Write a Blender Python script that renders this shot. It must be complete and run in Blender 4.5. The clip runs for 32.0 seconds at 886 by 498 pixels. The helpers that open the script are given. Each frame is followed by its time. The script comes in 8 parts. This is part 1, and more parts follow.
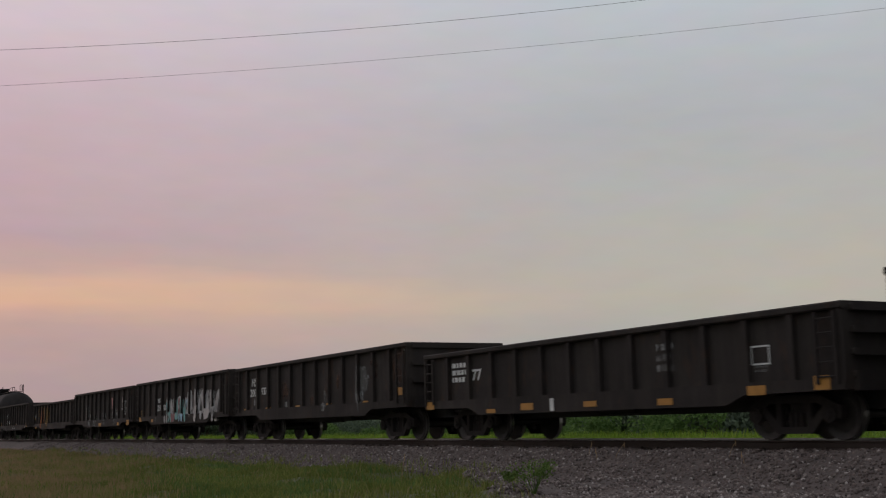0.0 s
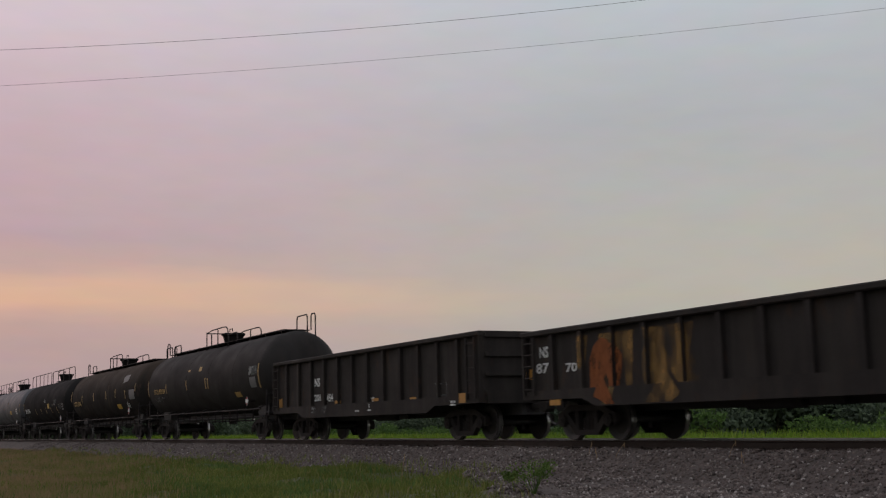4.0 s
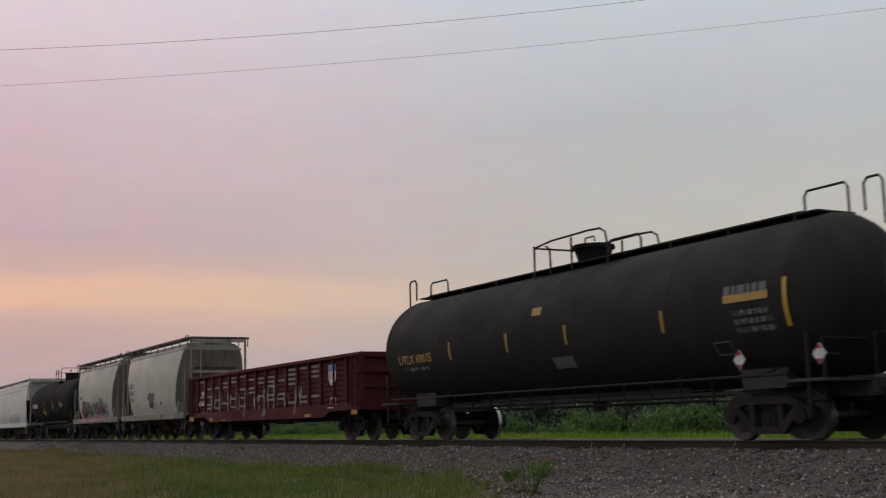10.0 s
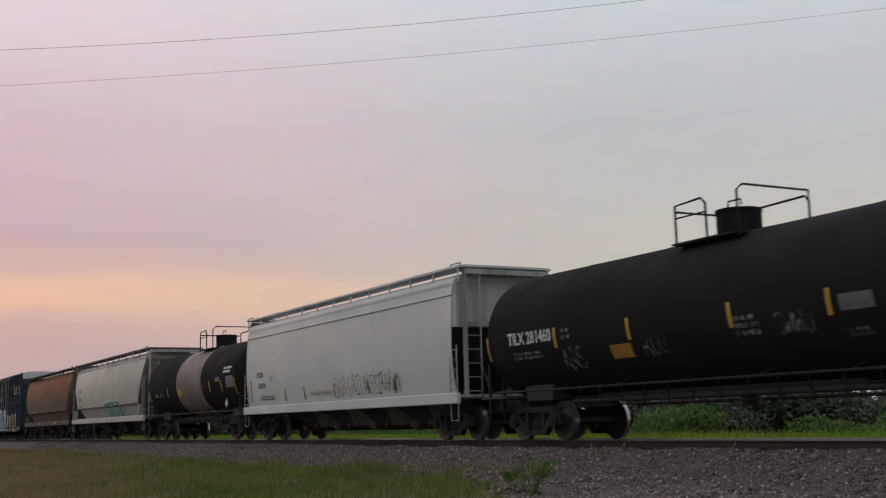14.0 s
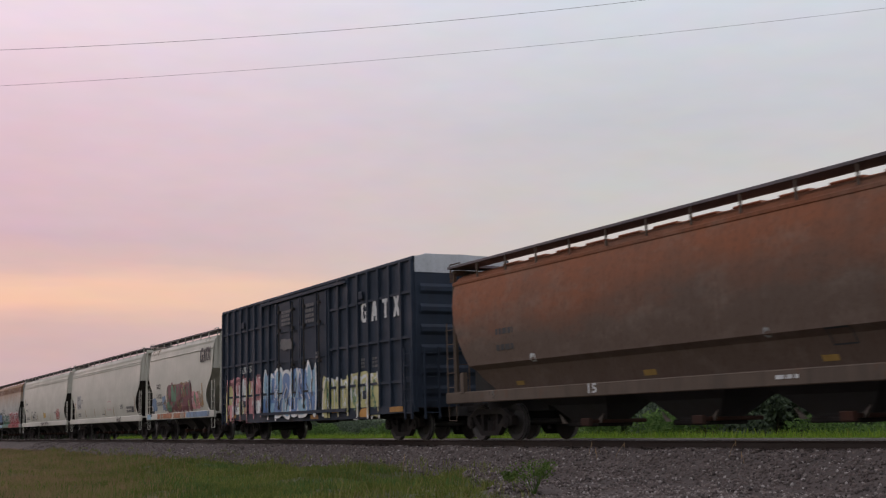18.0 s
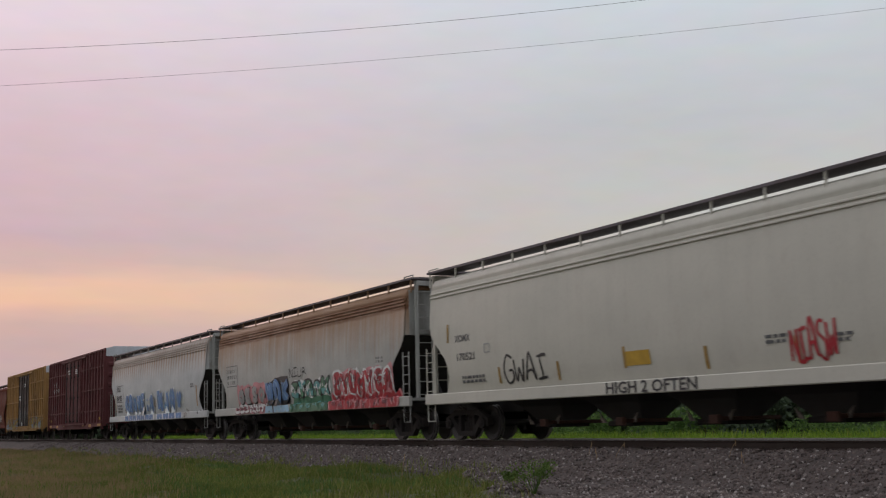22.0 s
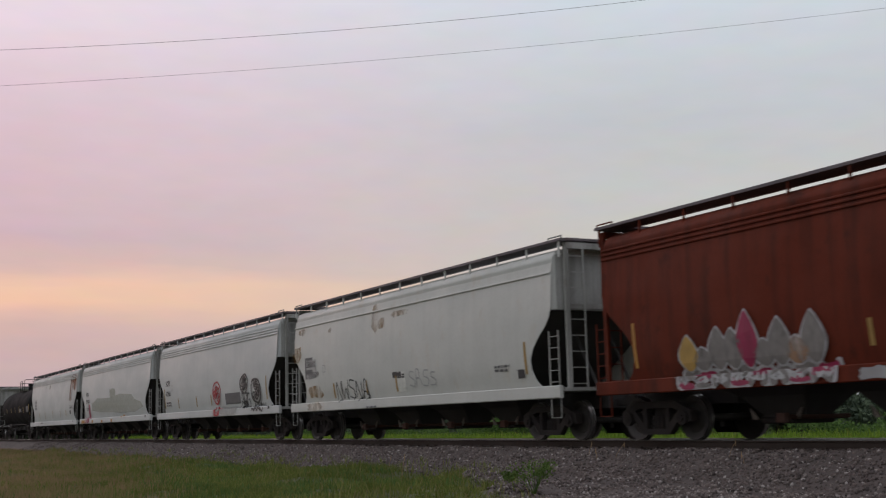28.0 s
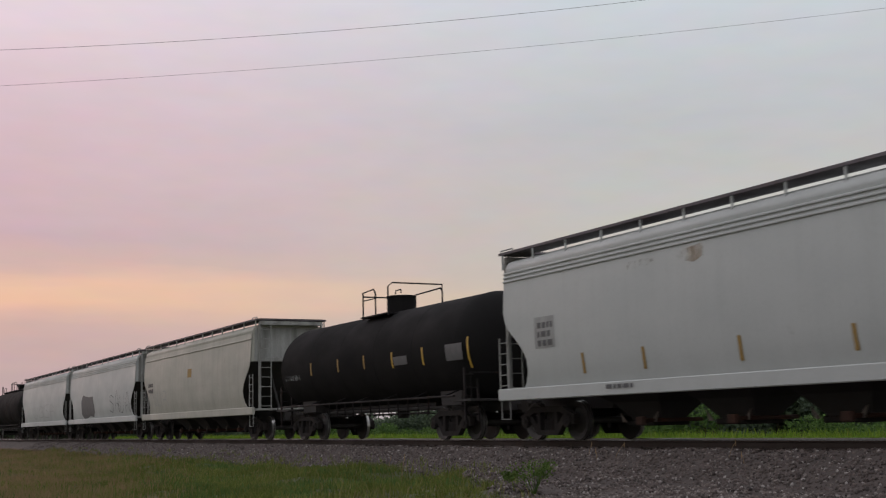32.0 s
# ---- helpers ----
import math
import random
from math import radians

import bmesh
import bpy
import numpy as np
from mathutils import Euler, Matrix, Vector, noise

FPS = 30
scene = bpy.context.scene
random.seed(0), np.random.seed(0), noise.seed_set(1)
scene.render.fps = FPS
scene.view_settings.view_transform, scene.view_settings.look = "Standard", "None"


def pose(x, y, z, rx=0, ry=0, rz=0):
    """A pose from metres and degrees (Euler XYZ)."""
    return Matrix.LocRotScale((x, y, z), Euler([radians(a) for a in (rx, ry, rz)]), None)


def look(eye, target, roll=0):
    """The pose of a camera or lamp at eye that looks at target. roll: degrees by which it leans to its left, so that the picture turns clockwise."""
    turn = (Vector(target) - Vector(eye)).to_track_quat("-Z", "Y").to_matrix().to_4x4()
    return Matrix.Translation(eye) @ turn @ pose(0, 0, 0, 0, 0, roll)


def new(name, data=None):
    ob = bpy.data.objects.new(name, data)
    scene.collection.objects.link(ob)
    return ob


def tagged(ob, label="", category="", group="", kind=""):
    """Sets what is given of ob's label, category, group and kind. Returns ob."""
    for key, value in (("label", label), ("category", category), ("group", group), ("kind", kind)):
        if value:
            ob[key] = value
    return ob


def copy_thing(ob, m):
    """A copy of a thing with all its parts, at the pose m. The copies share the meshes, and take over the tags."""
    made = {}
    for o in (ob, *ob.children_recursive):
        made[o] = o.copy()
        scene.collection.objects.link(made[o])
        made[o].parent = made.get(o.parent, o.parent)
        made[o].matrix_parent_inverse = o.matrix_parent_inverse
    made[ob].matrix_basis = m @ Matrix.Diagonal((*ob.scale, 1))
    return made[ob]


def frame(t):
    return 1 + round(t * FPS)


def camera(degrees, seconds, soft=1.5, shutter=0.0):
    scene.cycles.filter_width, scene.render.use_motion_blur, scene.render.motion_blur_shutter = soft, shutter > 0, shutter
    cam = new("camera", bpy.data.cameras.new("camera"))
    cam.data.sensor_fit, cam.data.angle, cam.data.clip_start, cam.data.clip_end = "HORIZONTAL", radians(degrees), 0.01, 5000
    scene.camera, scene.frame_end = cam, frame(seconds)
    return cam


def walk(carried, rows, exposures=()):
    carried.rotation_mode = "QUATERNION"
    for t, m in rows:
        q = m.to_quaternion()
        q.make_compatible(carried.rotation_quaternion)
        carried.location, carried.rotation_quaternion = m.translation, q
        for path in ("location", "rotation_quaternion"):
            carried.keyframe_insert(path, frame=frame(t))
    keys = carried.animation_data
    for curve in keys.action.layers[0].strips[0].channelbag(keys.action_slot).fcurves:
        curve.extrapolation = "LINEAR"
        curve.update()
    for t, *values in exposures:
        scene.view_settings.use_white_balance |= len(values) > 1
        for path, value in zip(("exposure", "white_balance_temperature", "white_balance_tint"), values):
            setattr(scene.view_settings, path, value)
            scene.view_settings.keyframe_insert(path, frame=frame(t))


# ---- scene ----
# Camera on a tripod beside the line. z = 0 is the top of the near rail, the track runs along x, the train moves to +x.
cam = camera(41.2, 32.0, soft=1.2, shutter=0.15)
EYE = pose(0.0, 0.0, 0.017, 99.17, 0.0, 61.735)
walk(cam, [(0.0, EYE), (32.0, EYE)],
     exposures=[(0.0, -0.25, 6500, 10), (2.5, -0.25, 6500, 10), (5.0, -0.21, 6500, 10), (6.0, -0.03, 6500, 10), (7.5, 0.0, 6500, 10), (10.0, -0.08, 6500, 10), (11.0, -0.17, 6500, 10), (12.0, -0.06, 6500, 10), (13.0, 0.03, 6500, 10),
                (15.0, -0.02, 6500, 10), (17.0, 0.1, 6500, 10), (18.0, 0.14, 6450, 14), (19.0, 0.34, 6400, 16), (20.0, 0.08, 6400, 16), (22.0, 0.05, 6450, 10), (24.0, 0.14, 6350, 10),
                (25.0, 0.37, 6150, 10), (27.0, 0.24, 6250, 10), (28.5, 0.06, 6400, 10), (30.0, 0.03, 6450, 10), (32.0, 0.03, 6500, 10)])


SPEED = 17.0          # metres a second
TRACK_Y = 16.65       # centre of the track
CANT = 1.6            # the track leans a little towards the camera
WHEEL_R = 0.45


# ---- light ----
def make_world():
    w = bpy.data.worlds.new("dusk_sky")
    scene.world = w
    w.use_nodes = True
    nt = w.node_tree
    nt.nodes.clear()
    N, K = nt.nodes.new, nt.links.new

    def math_node(op, a, b=None, clamp=False):
        n = N("ShaderNodeMath")
        n.operation, n.use_clamp = op, clamp
        for i, v in enumerate((a, b)):
            if v is None:
                continue
            if isinstance(v, (int, float)):
                n.inputs[i].default_value = v
            else:
                K(v, n.inputs[i])
        return n.outputs[0]

    def ramp(fac, stops):
        n = N("ShaderNodeValToRGB")
        e = n.color_ramp.elements
        while len(e) < len(stops):
            e.new(0.5)
        for el, (p, c) in zip(e, stops):
            el.position, el.color = p, (*c, 1)
        K(fac, n.inputs[0])
        return n.outputs[0]

    def mix(fac, a, b):
        n = N("ShaderNodeMix")
        n.data_type = "RGBA"
        K(fac, n.inputs[0]), K(a, n.inputs[6]), K(b, n.inputs[7])
        return n.outputs[2]

    tc = N("ShaderNodeTexCoord")
    sep = N("ShaderNodeSeparateXYZ")
    K(tc.outputs["Generated"], sep.inputs[0])
    dx, dy, dz = sep.outputs
    # nearness to the sunset's direction, 1 towards it
    toward = math_node("ADD", math_node("MULTIPLY", dx, -0.985), math_node("MULTIPLY", dy, -0.17))
    near = N("ShaderNodeMapRange")
    near.interpolation_type = "SMOOTHSTEP"
    K(toward, near.inputs[0])
    near.inputs[1].default_value, near.inputs[2].default_value = 0.64, 1.02
    # thin stretched cloud bands shift the height at which colours are read
    mp = N("ShaderNodeMapping")
    mp.inputs["Scale"].default_value = (2.2, 2.2, 17.0)
    K(tc.outputs["Generated"], mp.inputs[0])
    nz = N("ShaderNodeTexNoise")
    nz.inputs["Scale"].default_value, nz.inputs["Detail"].default_value = 1.3, 5
    K(mp.outputs[0], nz.inputs[0])
    wob = math_node("MULTIPLY", math_node("SUBTRACT", nz.outputs[0], 0.5), 0.055)
    up = math_node("ADD", dz, wob)
    warm = ramp(up, SKY_WARM)
    cool = ramp(up, SKY_COOL)
    sky = mix(near.outputs[0], cool, warm)
    # soft blotches of cloud
    nz2 = N("ShaderNodeTexNoise")
    nz2.inputs["Scale"].default_value, nz2.inputs["Detail"].default_value = 2.6, 6
    mp2 = N("ShaderNodeMapping")
    mp2.inputs["Scale"].default_value = (1.0, 1.0, 3.2)
    K(tc.outputs["Generated"], mp2.inputs[0]), K(mp2.outputs[0], nz2.inputs[0])
    gain = math_node("ADD", math_node("MULTIPLY", nz2.outputs[0], 0.13), 0.925)
    vm = N("ShaderNodeVectorMath")
    vm.operation = "SCALE"
    # faint tints of thin cloud, pink against blue
    nz3 = N("ShaderNodeTexNoise")
    nz3.inputs["Scale"].default_value, nz3.inputs["Detail"].default_value = 24.0, 4
    K(mp2.outputs[0], nz3.inputs[0])
    tint = N("ShaderNodeVectorMath")
    tint.operation = "MULTIPLY_ADD"
    K(nz3.outputs["Color"], tint.inputs[0])
    tint.inputs[1].default_value, tint.inputs[2].default_value = (0.13, 0.10, 0.13), (0.935, 0.95, 0.935)
    both = N("ShaderNodeVectorMath")
    both.operation = "MULTIPLY"
    K(sky, both.inputs[0]), K(tint.outputs[0], both.inputs[1])
    K(both.outputs[0], vm.inputs[0]), K(gain, vm.inputs["Scale"])
    bg = N("ShaderNodeBackground")
    bg.inputs[1].default_value = 1.0
    K(vm.outputs[0], bg.inputs[0])
    st = N("ShaderNodeTexSky")
    st.sky_type, st.sun_disc = "NISHITA", False
    st.sun_elevation, st.sun_rotation = radians(-4), radians(-80)
    bg2 = N("ShaderNodeBackground")
    bg2.inputs[1].default_value = 0.05
    K(st.outputs[0], bg2.inputs[0])
    add = N("ShaderNodeAddShader")
    K(bg.outputs[0], add.inputs[0]), K(bg2.outputs[0], add.inputs[1])
    out = N("ShaderNodeOutputWorld")
    K(add.outputs[0], out.inputs[0])


# linear colours of the overcast dusk sky by height (sine of elevation)
SKY_WARM = [(0.0, (0.46, 0.34, 0.36)), (0.055, (0.54, 0.375, 0.375)), (0.082, (0.63, 0.405, 0.37)), (0.097, (0.74, 0.455, 0.36)), (0.108, (0.85, 0.505, 0.35)),
            (0.122, (0.85, 0.51, 0.365)), (0.136, (0.66, 0.43, 0.40)), (0.165, (0.60, 0.41, 0.45)), (0.24, (0.70, 0.49, 0.54)), (0.40, (0.96, 0.79, 0.865)), (1.0, (1.0, 0.98, 1.02))]
SKY_COOL = [(0.0, (0.43, 0.45, 0.46)), (0.06, (0.43, 0.455, 0.46)), (0.095, (0.51, 0.495, 0.45)), (0.125, (0.555, 0.515, 0.445)),
            (0.19, (0.535, 0.52, 0.485)), (0.26, (0.51, 0.52, 0.535)), (0.40, (0.615, 0.665, 0.72)), (1.0, (1.0, 1.0, 1.06))]
make_world()
sun = new("sun", bpy.data.lights.new("sun", "SUN"))
sun.data.energy, sun.data.angle, sun.data.color = 0.15, radians(35), (1.0, 0.8, 0.72)
sun.matrix_world = look((-60, -14, 16), (0, 0, 0))


# ---- materials ----
class Nodes:
    def __init__(self, name):
        self.m = bpy.data.materials.new(name)
        self.m.use_nodes = True
        self.t = self.m.node_tree
        self.b = self.t.nodes["Principled BSDF"]
        self.tc = self.t.nodes.new("ShaderNodeTexCoord")

    def n(self, kind):
        return self.t.nodes.new(kind)

    def k(self, a, b):
        self.t.links.new(a, b)

    def noise(self, scale, stretch=(1, 1, 1), detail=4, rough=0.55):
        mp, nz = self.n("ShaderNodeMapping"), self.n("ShaderNodeTexNoise")
        mp.inputs["Scale"].default_value = stretch
        nz.inputs["Scale"].default_value, nz.inputs["Detail"].default_value, nz.inputs["Roughness"].default_value = scale, detail, rough
        self.k(self.tc.outputs["Object"], mp.inputs[0]), self.k(mp.outputs[0], nz.inputs["Vector"])
        return nz.outputs[0]

    def range(self, v, a, b, c=0.0, d=1.0):
        r = self.n("ShaderNodeMapRange")
        self.k(v, r.inputs[0])
        for i, x in enumerate((a, b, c, d)):
            r.inputs[i + 1].default_value = x
        return r.outputs[0]

    def mul(self, a, b, op="MULTIPLY"):
        n = self.n("ShaderNodeMath")
        n.operation = op
        for i, v in enumerate((a, b)):
            if isinstance(v, (int, float)):
                n.inputs[i].default_value = v
            else:
                self.k(v, n.inputs[i])
        return n.outputs[0]

    def mix(self, fac, a, b):
        n = self.n("ShaderNodeMix")
        n.data_type = "RGBA"
        for i, v in ((0, fac), (6, a), (7, b)):
            if isinstance(v, (int, float)):
                n.inputs[i].default_value = v
            elif isinstance(v, tuple):
                n.inputs[i].default_value = (*v, 1)
            else:
                self.k(v, n.inputs[i])
        return n.outputs[2]

    def done(self, color, rough=0.6, metal=0.0, bump=None, strength=0.15, dist=0.02, spec=0.5):
        self.b.inputs["Specular IOR Level"].default_value = spec
        if isinstance(color, tuple):
            self.b.inputs["Base Color"].default_value = (*color, 1)
        else:
            self.k(color, self.b.inputs["Base Color"])
        if isinstance(rough, (int, float)):
            self.b.inputs["Roughness"].default_value = rough
        else:
            self.k(rough, self.b.inputs["Roughness"])
        self.b.inputs["Metallic"].default_value = metal
        if bump is not None:
            bp = self.n("ShaderNodeBump")
            bp.inputs["Strength"].default_value, bp.inputs["Distance"].default_value = strength, dist
            self.k(bump, bp.inputs["Height"]), self.k(bp.outputs[0], self.b.inputs["Normal"])
        return self.m


RUST, GRIME = (0.16, 0.065, 0.03), (0.05, 0.042, 0.036)


def paint(name, base, dirt=0.35, rust=0.0, rough=0.5, top_rust=0.0, band=(3.5, 4.4), rust_color=RUST, dirt_color=GRIME, gloss_var=0.15, spec=0.3, speck=0.22, mottle=0.84, cap=None, comb=None):
    """Weathered paint: streaks of grime that run down, blotches, specks of rust, and rust that bleeds down from a height."""
    n = Nodes(name)
    streak = n.noise(1.0, (2.6, 2.6, 0.22), 6, 0.6)
    blotch = n.noise(0.9, (0.6, 1, 0.9), 5)
    fine = n.noise(22.0, (1, 1, 0.6), 3)
    col = n.mix(n.range(blotch, 0.35, 0.7), base, tuple(c * mottle + d * 0.06 for c, d in zip(base, dirt_color)))
    col = n.mix(n.mul(n.range(streak, 0.44, 0.72), dirt), col, dirt_color)
    col = n.mix(n.mul(n.range(fine, 0.5, 0.8), speck), col, dirt_color)
    if rust:
        spot = n.noise(1.9, (1, 1, 0.55), 8, 0.68)
        col = n.mix(n.mul(n.range(spot, 0.56, 0.66), rust), col, rust_color)
    if top_rust:
        sep = n.n("ShaderNodeSeparateXYZ")
        n.k(n.tc.outputs["Object"], sep.inputs[0])
        run = n.noise(1.0, (5.5, 1, 0.12), 6, 0.68)
        h = n.mul(n.range(sep.outputs[2], band[0], band[1]), n.mul(run, 0.9), "ADD")
        col = n.mix(n.mul(n.range(h, 0.72, 1.25), top_rust), col, rust_color)
    if comb:
        # evenly spaced runs below the ridges
        wv = n.n("ShaderNodeTexWave")
        wv.bands_direction = "X"
        for key, v in (("Scale", 0.72), ("Distortion", 1.6), ("Detail", 2.0), ("Detail Scale", 0.6)):
            wv.inputs[key].default_value = v
        n.k(n.tc.outputs["Object"], wv.inputs["Vector"])
        z = n.mul(sep.outputs[2], n.mul(n.noise(0.5, (1, 1, 0.1), 3), 0.5), "ADD")
        fac = n.mul(n.range(wv.outputs["Fac"], 0.35, 0.9, 0.12, 1.0), n.range(z, comb[0], comb[1]))
        col = n.mix(n.mul(fac, n.range(sep.outputs[2], 3.86, 3.98, 0.8, 0.3)), col, rust_color)
    if cap:
        # a rusted strip where water stands on the ridges
        wob = n.mul(n.noise(1.2, (1, 1, 0.3), 5), 0.12)
        low = n.mul(sep.outputs[2], wob, "ADD")
        col = n.mix(n.mul(n.mul(n.range(low, cap[0], cap[1]), n.range(sep.outputs[2], 4.10, 4.2, 1.0, 0.25)), n.range(n.noise(2.0, (0.5, 1, 4.0), 5), 0.3, 0.6, 0.35, 0.9)), col, (0.16, 0.062, 0.026))
    rg = n.range(blotch, 0.3, 0.7, rough - gloss_var, rough + gloss_var)
    return n.done(col, rg, 0.0, n.noise(3.0, (1, 1, 1), 5), 0.12, 0.02, spec)


def plain(name, base, rough=0.6, metal=0.0, var=0.25, scale=6.0):
    n = Nodes(name)
    a = n.noise(scale, (1, 1, 0.6), 5)
    col = n.mix(n.range(a, 0.35, 0.7), base, tuple(c * (1 - var) for c in base))
    return n.done(col, rough, metal, n.noise(14.0), 0.1, 0.01)


def worn(name, base, cover=0.75, rough=0.8, scale=2.2, lo=0.36, hi=0.62, stretch=(1, 1, 0.5)):
    """Thin paint or rust with ragged holes in it."""
    n = Nodes(name)
    a, b = n.noise(scale, stretch, 7, 0.65), n.noise(9.0, (1, 1, 0.5), 4)
    col = n.mix(n.range(b, 0.35, 0.7), base, tuple(c * 0.7 for c in base))
    m = n.done(col, rough, spec=0.2)
    tr, mx = n.n("ShaderNodeBsdfTransparent"), n.n("ShaderNodeMixShader")
    n.k(n.mul(n.range(a, lo, hi), cover), mx.inputs[0])
    n.k(tr.outputs[0], mx.inputs[1]), n.k(n.b.outputs[0], mx.inputs[2])
    n.k(mx.outputs[0], n.t.nodes["Material Output"].inputs[0])
    return m


def rusted(name):
    """Bare steel gone brown: patches of orange rust, more of it high up, grey film, dark runs and pits."""
    n = Nodes(name)
    sep = n.n("ShaderNodeSeparateXYZ")
    n.k(n.tc.outputs["Object"], sep.inputs[0])
    patch, cloud = n.noise(0.55, (0.45, 1, 1.1), 7, 0.62), n.noise(1.6, (0.6, 1, 1.0), 8, 0.7)
    run, pit = n.noise(1.0, (4.5, 1, 0.25), 6, 0.65), n.noise(11.0, (1, 1, 0.7), 5, 0.7)
    h = n.mul(n.range(sep.outputs[2], 1.8, 3.9, 0.0, 0.42), patch, "ADD")
    col = n.mix(n.range(h, 0.60, 0.92), (0.135, 0.094, 0.075), (0.25, 0.094, 0.050))
    col = n.mix(n.range(cloud, 0.5, 0.72, 0, 0.4), col, (0.25, 0.19, 0.155))
    col = n.mix(n.range(run, 0.48, 0.75, 0, 0.28), col, (0.10, 0.055, 0.038))
    col = n.mix(n.range(pit, 0.5, 0.75, 0, 0.55), col, (0.085, 0.048, 0.035))
    return n.done(col, 0.8, 0.0, pit, 0.35, 0.02, 0.2)


M = {}
M["truck"] = paint("truck_grime", (0.027, 0.023, 0.023), 0.5, 0.35, 0.9, rust_color=(0.038, 0.023, 0.017), spec=0.1)
M["wheel"] = plain("wheel_steel", (0.045, 0.038, 0.036), 0.65, 0.2)
M["tread"] = plain("bright_tread", (0.42, 0.40, 0.39), 0.3, 0.9)
M["under"] = paint("underframe_black", (0.058, 0.053, 0.054), 0.4, 0.25, 0.8, rust_color=(0.055, 0.035, 0.027), spec=0.2)
M["black"] = paint("tank_black", (0.0185, 0.0172, 0.0178), 0.35, 0.0, 0.85, dirt_color=(0.021, 0.019, 0.0185), spec=0.05)
M["black_rusty"] = paint("tank_black_stained", (0.026, 0.023, 0.022), 0.6, 0.9, 0.85, top_rust=0.6, band=(1.9, 4.2), rust_color=(0.062, 0.044, 0.034), dirt_color=(0.021, 0.018, 0.017), spec=0.06)
M["black_faded"] = paint("tank_black_faded", (0.023, 0.0205, 0.0205), 0.5, 0.2, 0.78, dirt_color=(0.036, 0.031, 0.029), rust_color=(0.040, 0.032, 0.027), spec=0.12)
M["tank_grey"] = paint("tank_grey", (0.082, 0.085, 0.098), 0.5, 0.25, 0.6, spec=0.2)
M["tank_dull"] = paint("tank_dull_black", (0.014, 0.013, 0.0135), 0.6, 0.12, 0.85, dirt_color=(0.022, 0.019, 0.018), spec=0.06)
M["gon_dark"] = paint("gondola_dark", (0.024, 0.0195, 0.0190), 0.5, 0.55, 0.8, rust_color=(0.050, 0.028, 0.019), spec=0.2)
M["gon_red"] = paint("gondola_red", (0.090, 0.015, 0.017), 0.7, 0.6, 0.75, rust_color=(0.062, 0.034, 0.024), dirt_color=(0.03, 0.016, 0.016), spec=0.14)
M["white"] = paint("hopper_white", (0.53, 0.535, 0.52), 0.05, 0.0, 0.5, speck=0.08, mottle=0.92)
M["offwhite"] = paint("hopper_offwhite", (0.44, 0.425, 0.375), 0.12, 0.12, 0.55, speck=0.12, mottle=0.9)
M["cream"] = paint("hopper_cream", (0.53, 0.505, 0.445), 0.06, 0.08, 0.52, speck=0.09, mottle=0.92)
M["grey"] = paint("hopper_grey", (0.48, 0.49, 0.485), 0.05, 0.0, 0.5, speck=0.07, mottle=0.93)
M["stained"] = paint("hopper_stained", (0.52, 0.52, 0.495), 0.06, 0.15, 0.52, rust_color=(0.40, 0.25, 0.11), speck=0.1, mottle=0.92)
M["rust_top"] = paint("hopper_rust_top", (0.44, 0.43, 0.405), 0.12, 0.10, 0.6, top_rust=0.85, band=(1.9, 4.4), rust_color=(0.31, 0.17, 0.085), cap=(3.74, 3.82))
M["rust_band"] = paint("hopper_rust_band", (0.50, 0.51, 0.515), 0.1, 0.06, 0.6, top_rust=0.4, band=(2.95, 4.3), rust_color=(0.29, 0.165, 0.085), comb=(3.15, 4.0))
M["rust_brown"] = rusted("hopper_rusted")
M["red_oxide"] = paint("hopper_red_oxide", (0.125, 0.023, 0.011), 0.7, 0.6, 0.7, rust_color=(0.040, 0.012, 0.008), dirt_color=(0.026, 0.010, 0.007), spec=0.12)
M["navy"] = paint("boxcar_navy", (0.027, 0.038, 0.060), 0.35, 0.15, 0.65, rust_color=(0.012, 0.014, 0.020), dirt_color=(0.026, 0.026, 0.030), spec=0.2)
M["maroon"] = paint("boxcar_maroon", (0.122, 0.041, 0.043), 0.4, 0.2, 0.7, rust_color=(0.045, 0.020, 0.018), dirt_color=(0.032, 0.015, 0.015), spec=0.14)
M["mustard"] = paint("boxcar_mustard", (0.36, 0.205, 0.078), 0.55, 0.25, 0.75, spec=0.12, rust_color=(0.13, 0.06, 0.03))
M["galv"] = paint("galvanised_roof", (0.50, 0.52, 0.56), 0.15, 0.0, 0.4)
M["board"] = paint("roof_walk_steel", (0.13, 0.11, 0.122), 0.4, 0.2, 0.6)
M["rail_paint"] = paint("handrail_paint", (0.014, 0.012, 0.014), 0.3, 0.2, 0.6, spec=0.15)
M["rust_rail"] = paint("rail_rust", (0.040, 0.028, 0.024), 0.4, 0.4, 0.85, rust_color=(0.06, 0.036, 0.026), spec=0.2)
M["railhead"] = plain("rail_head_worn", (0.5, 0.5, 0.5), 0.28, 0.9)
M["tie"] = paint("weathered_tie", (0.026, 0.021, 0.018), 0.5, 0.0, 0.9)
M["yellow"] = plain("reflector_yellow", (0.50, 0.30, 0.03), 0.5)
M["dull_yellow"] = plain("reflector_dull_yellow", (0.33, 0.20, 0.05), 0.6)
M["orange"] = plain("reflector_orange", (0.40, 0.185, 0.03), 0.6)
M["letter_white"] = plain("lettering_white", (0.62, 0.62, 0.62), 0.6)
M["letter_dim"] = worn("lettering_dim", (0.26, 0.26, 0.26), 0.75, 0.7, 5.0)
M["letter_dark"] = plain("lettering_dark", (0.035, 0.035, 0.038), 0.6)
M["letter_grey"] = plain("lettering_grey", (0.115, 0.115, 0.12), 0.6)
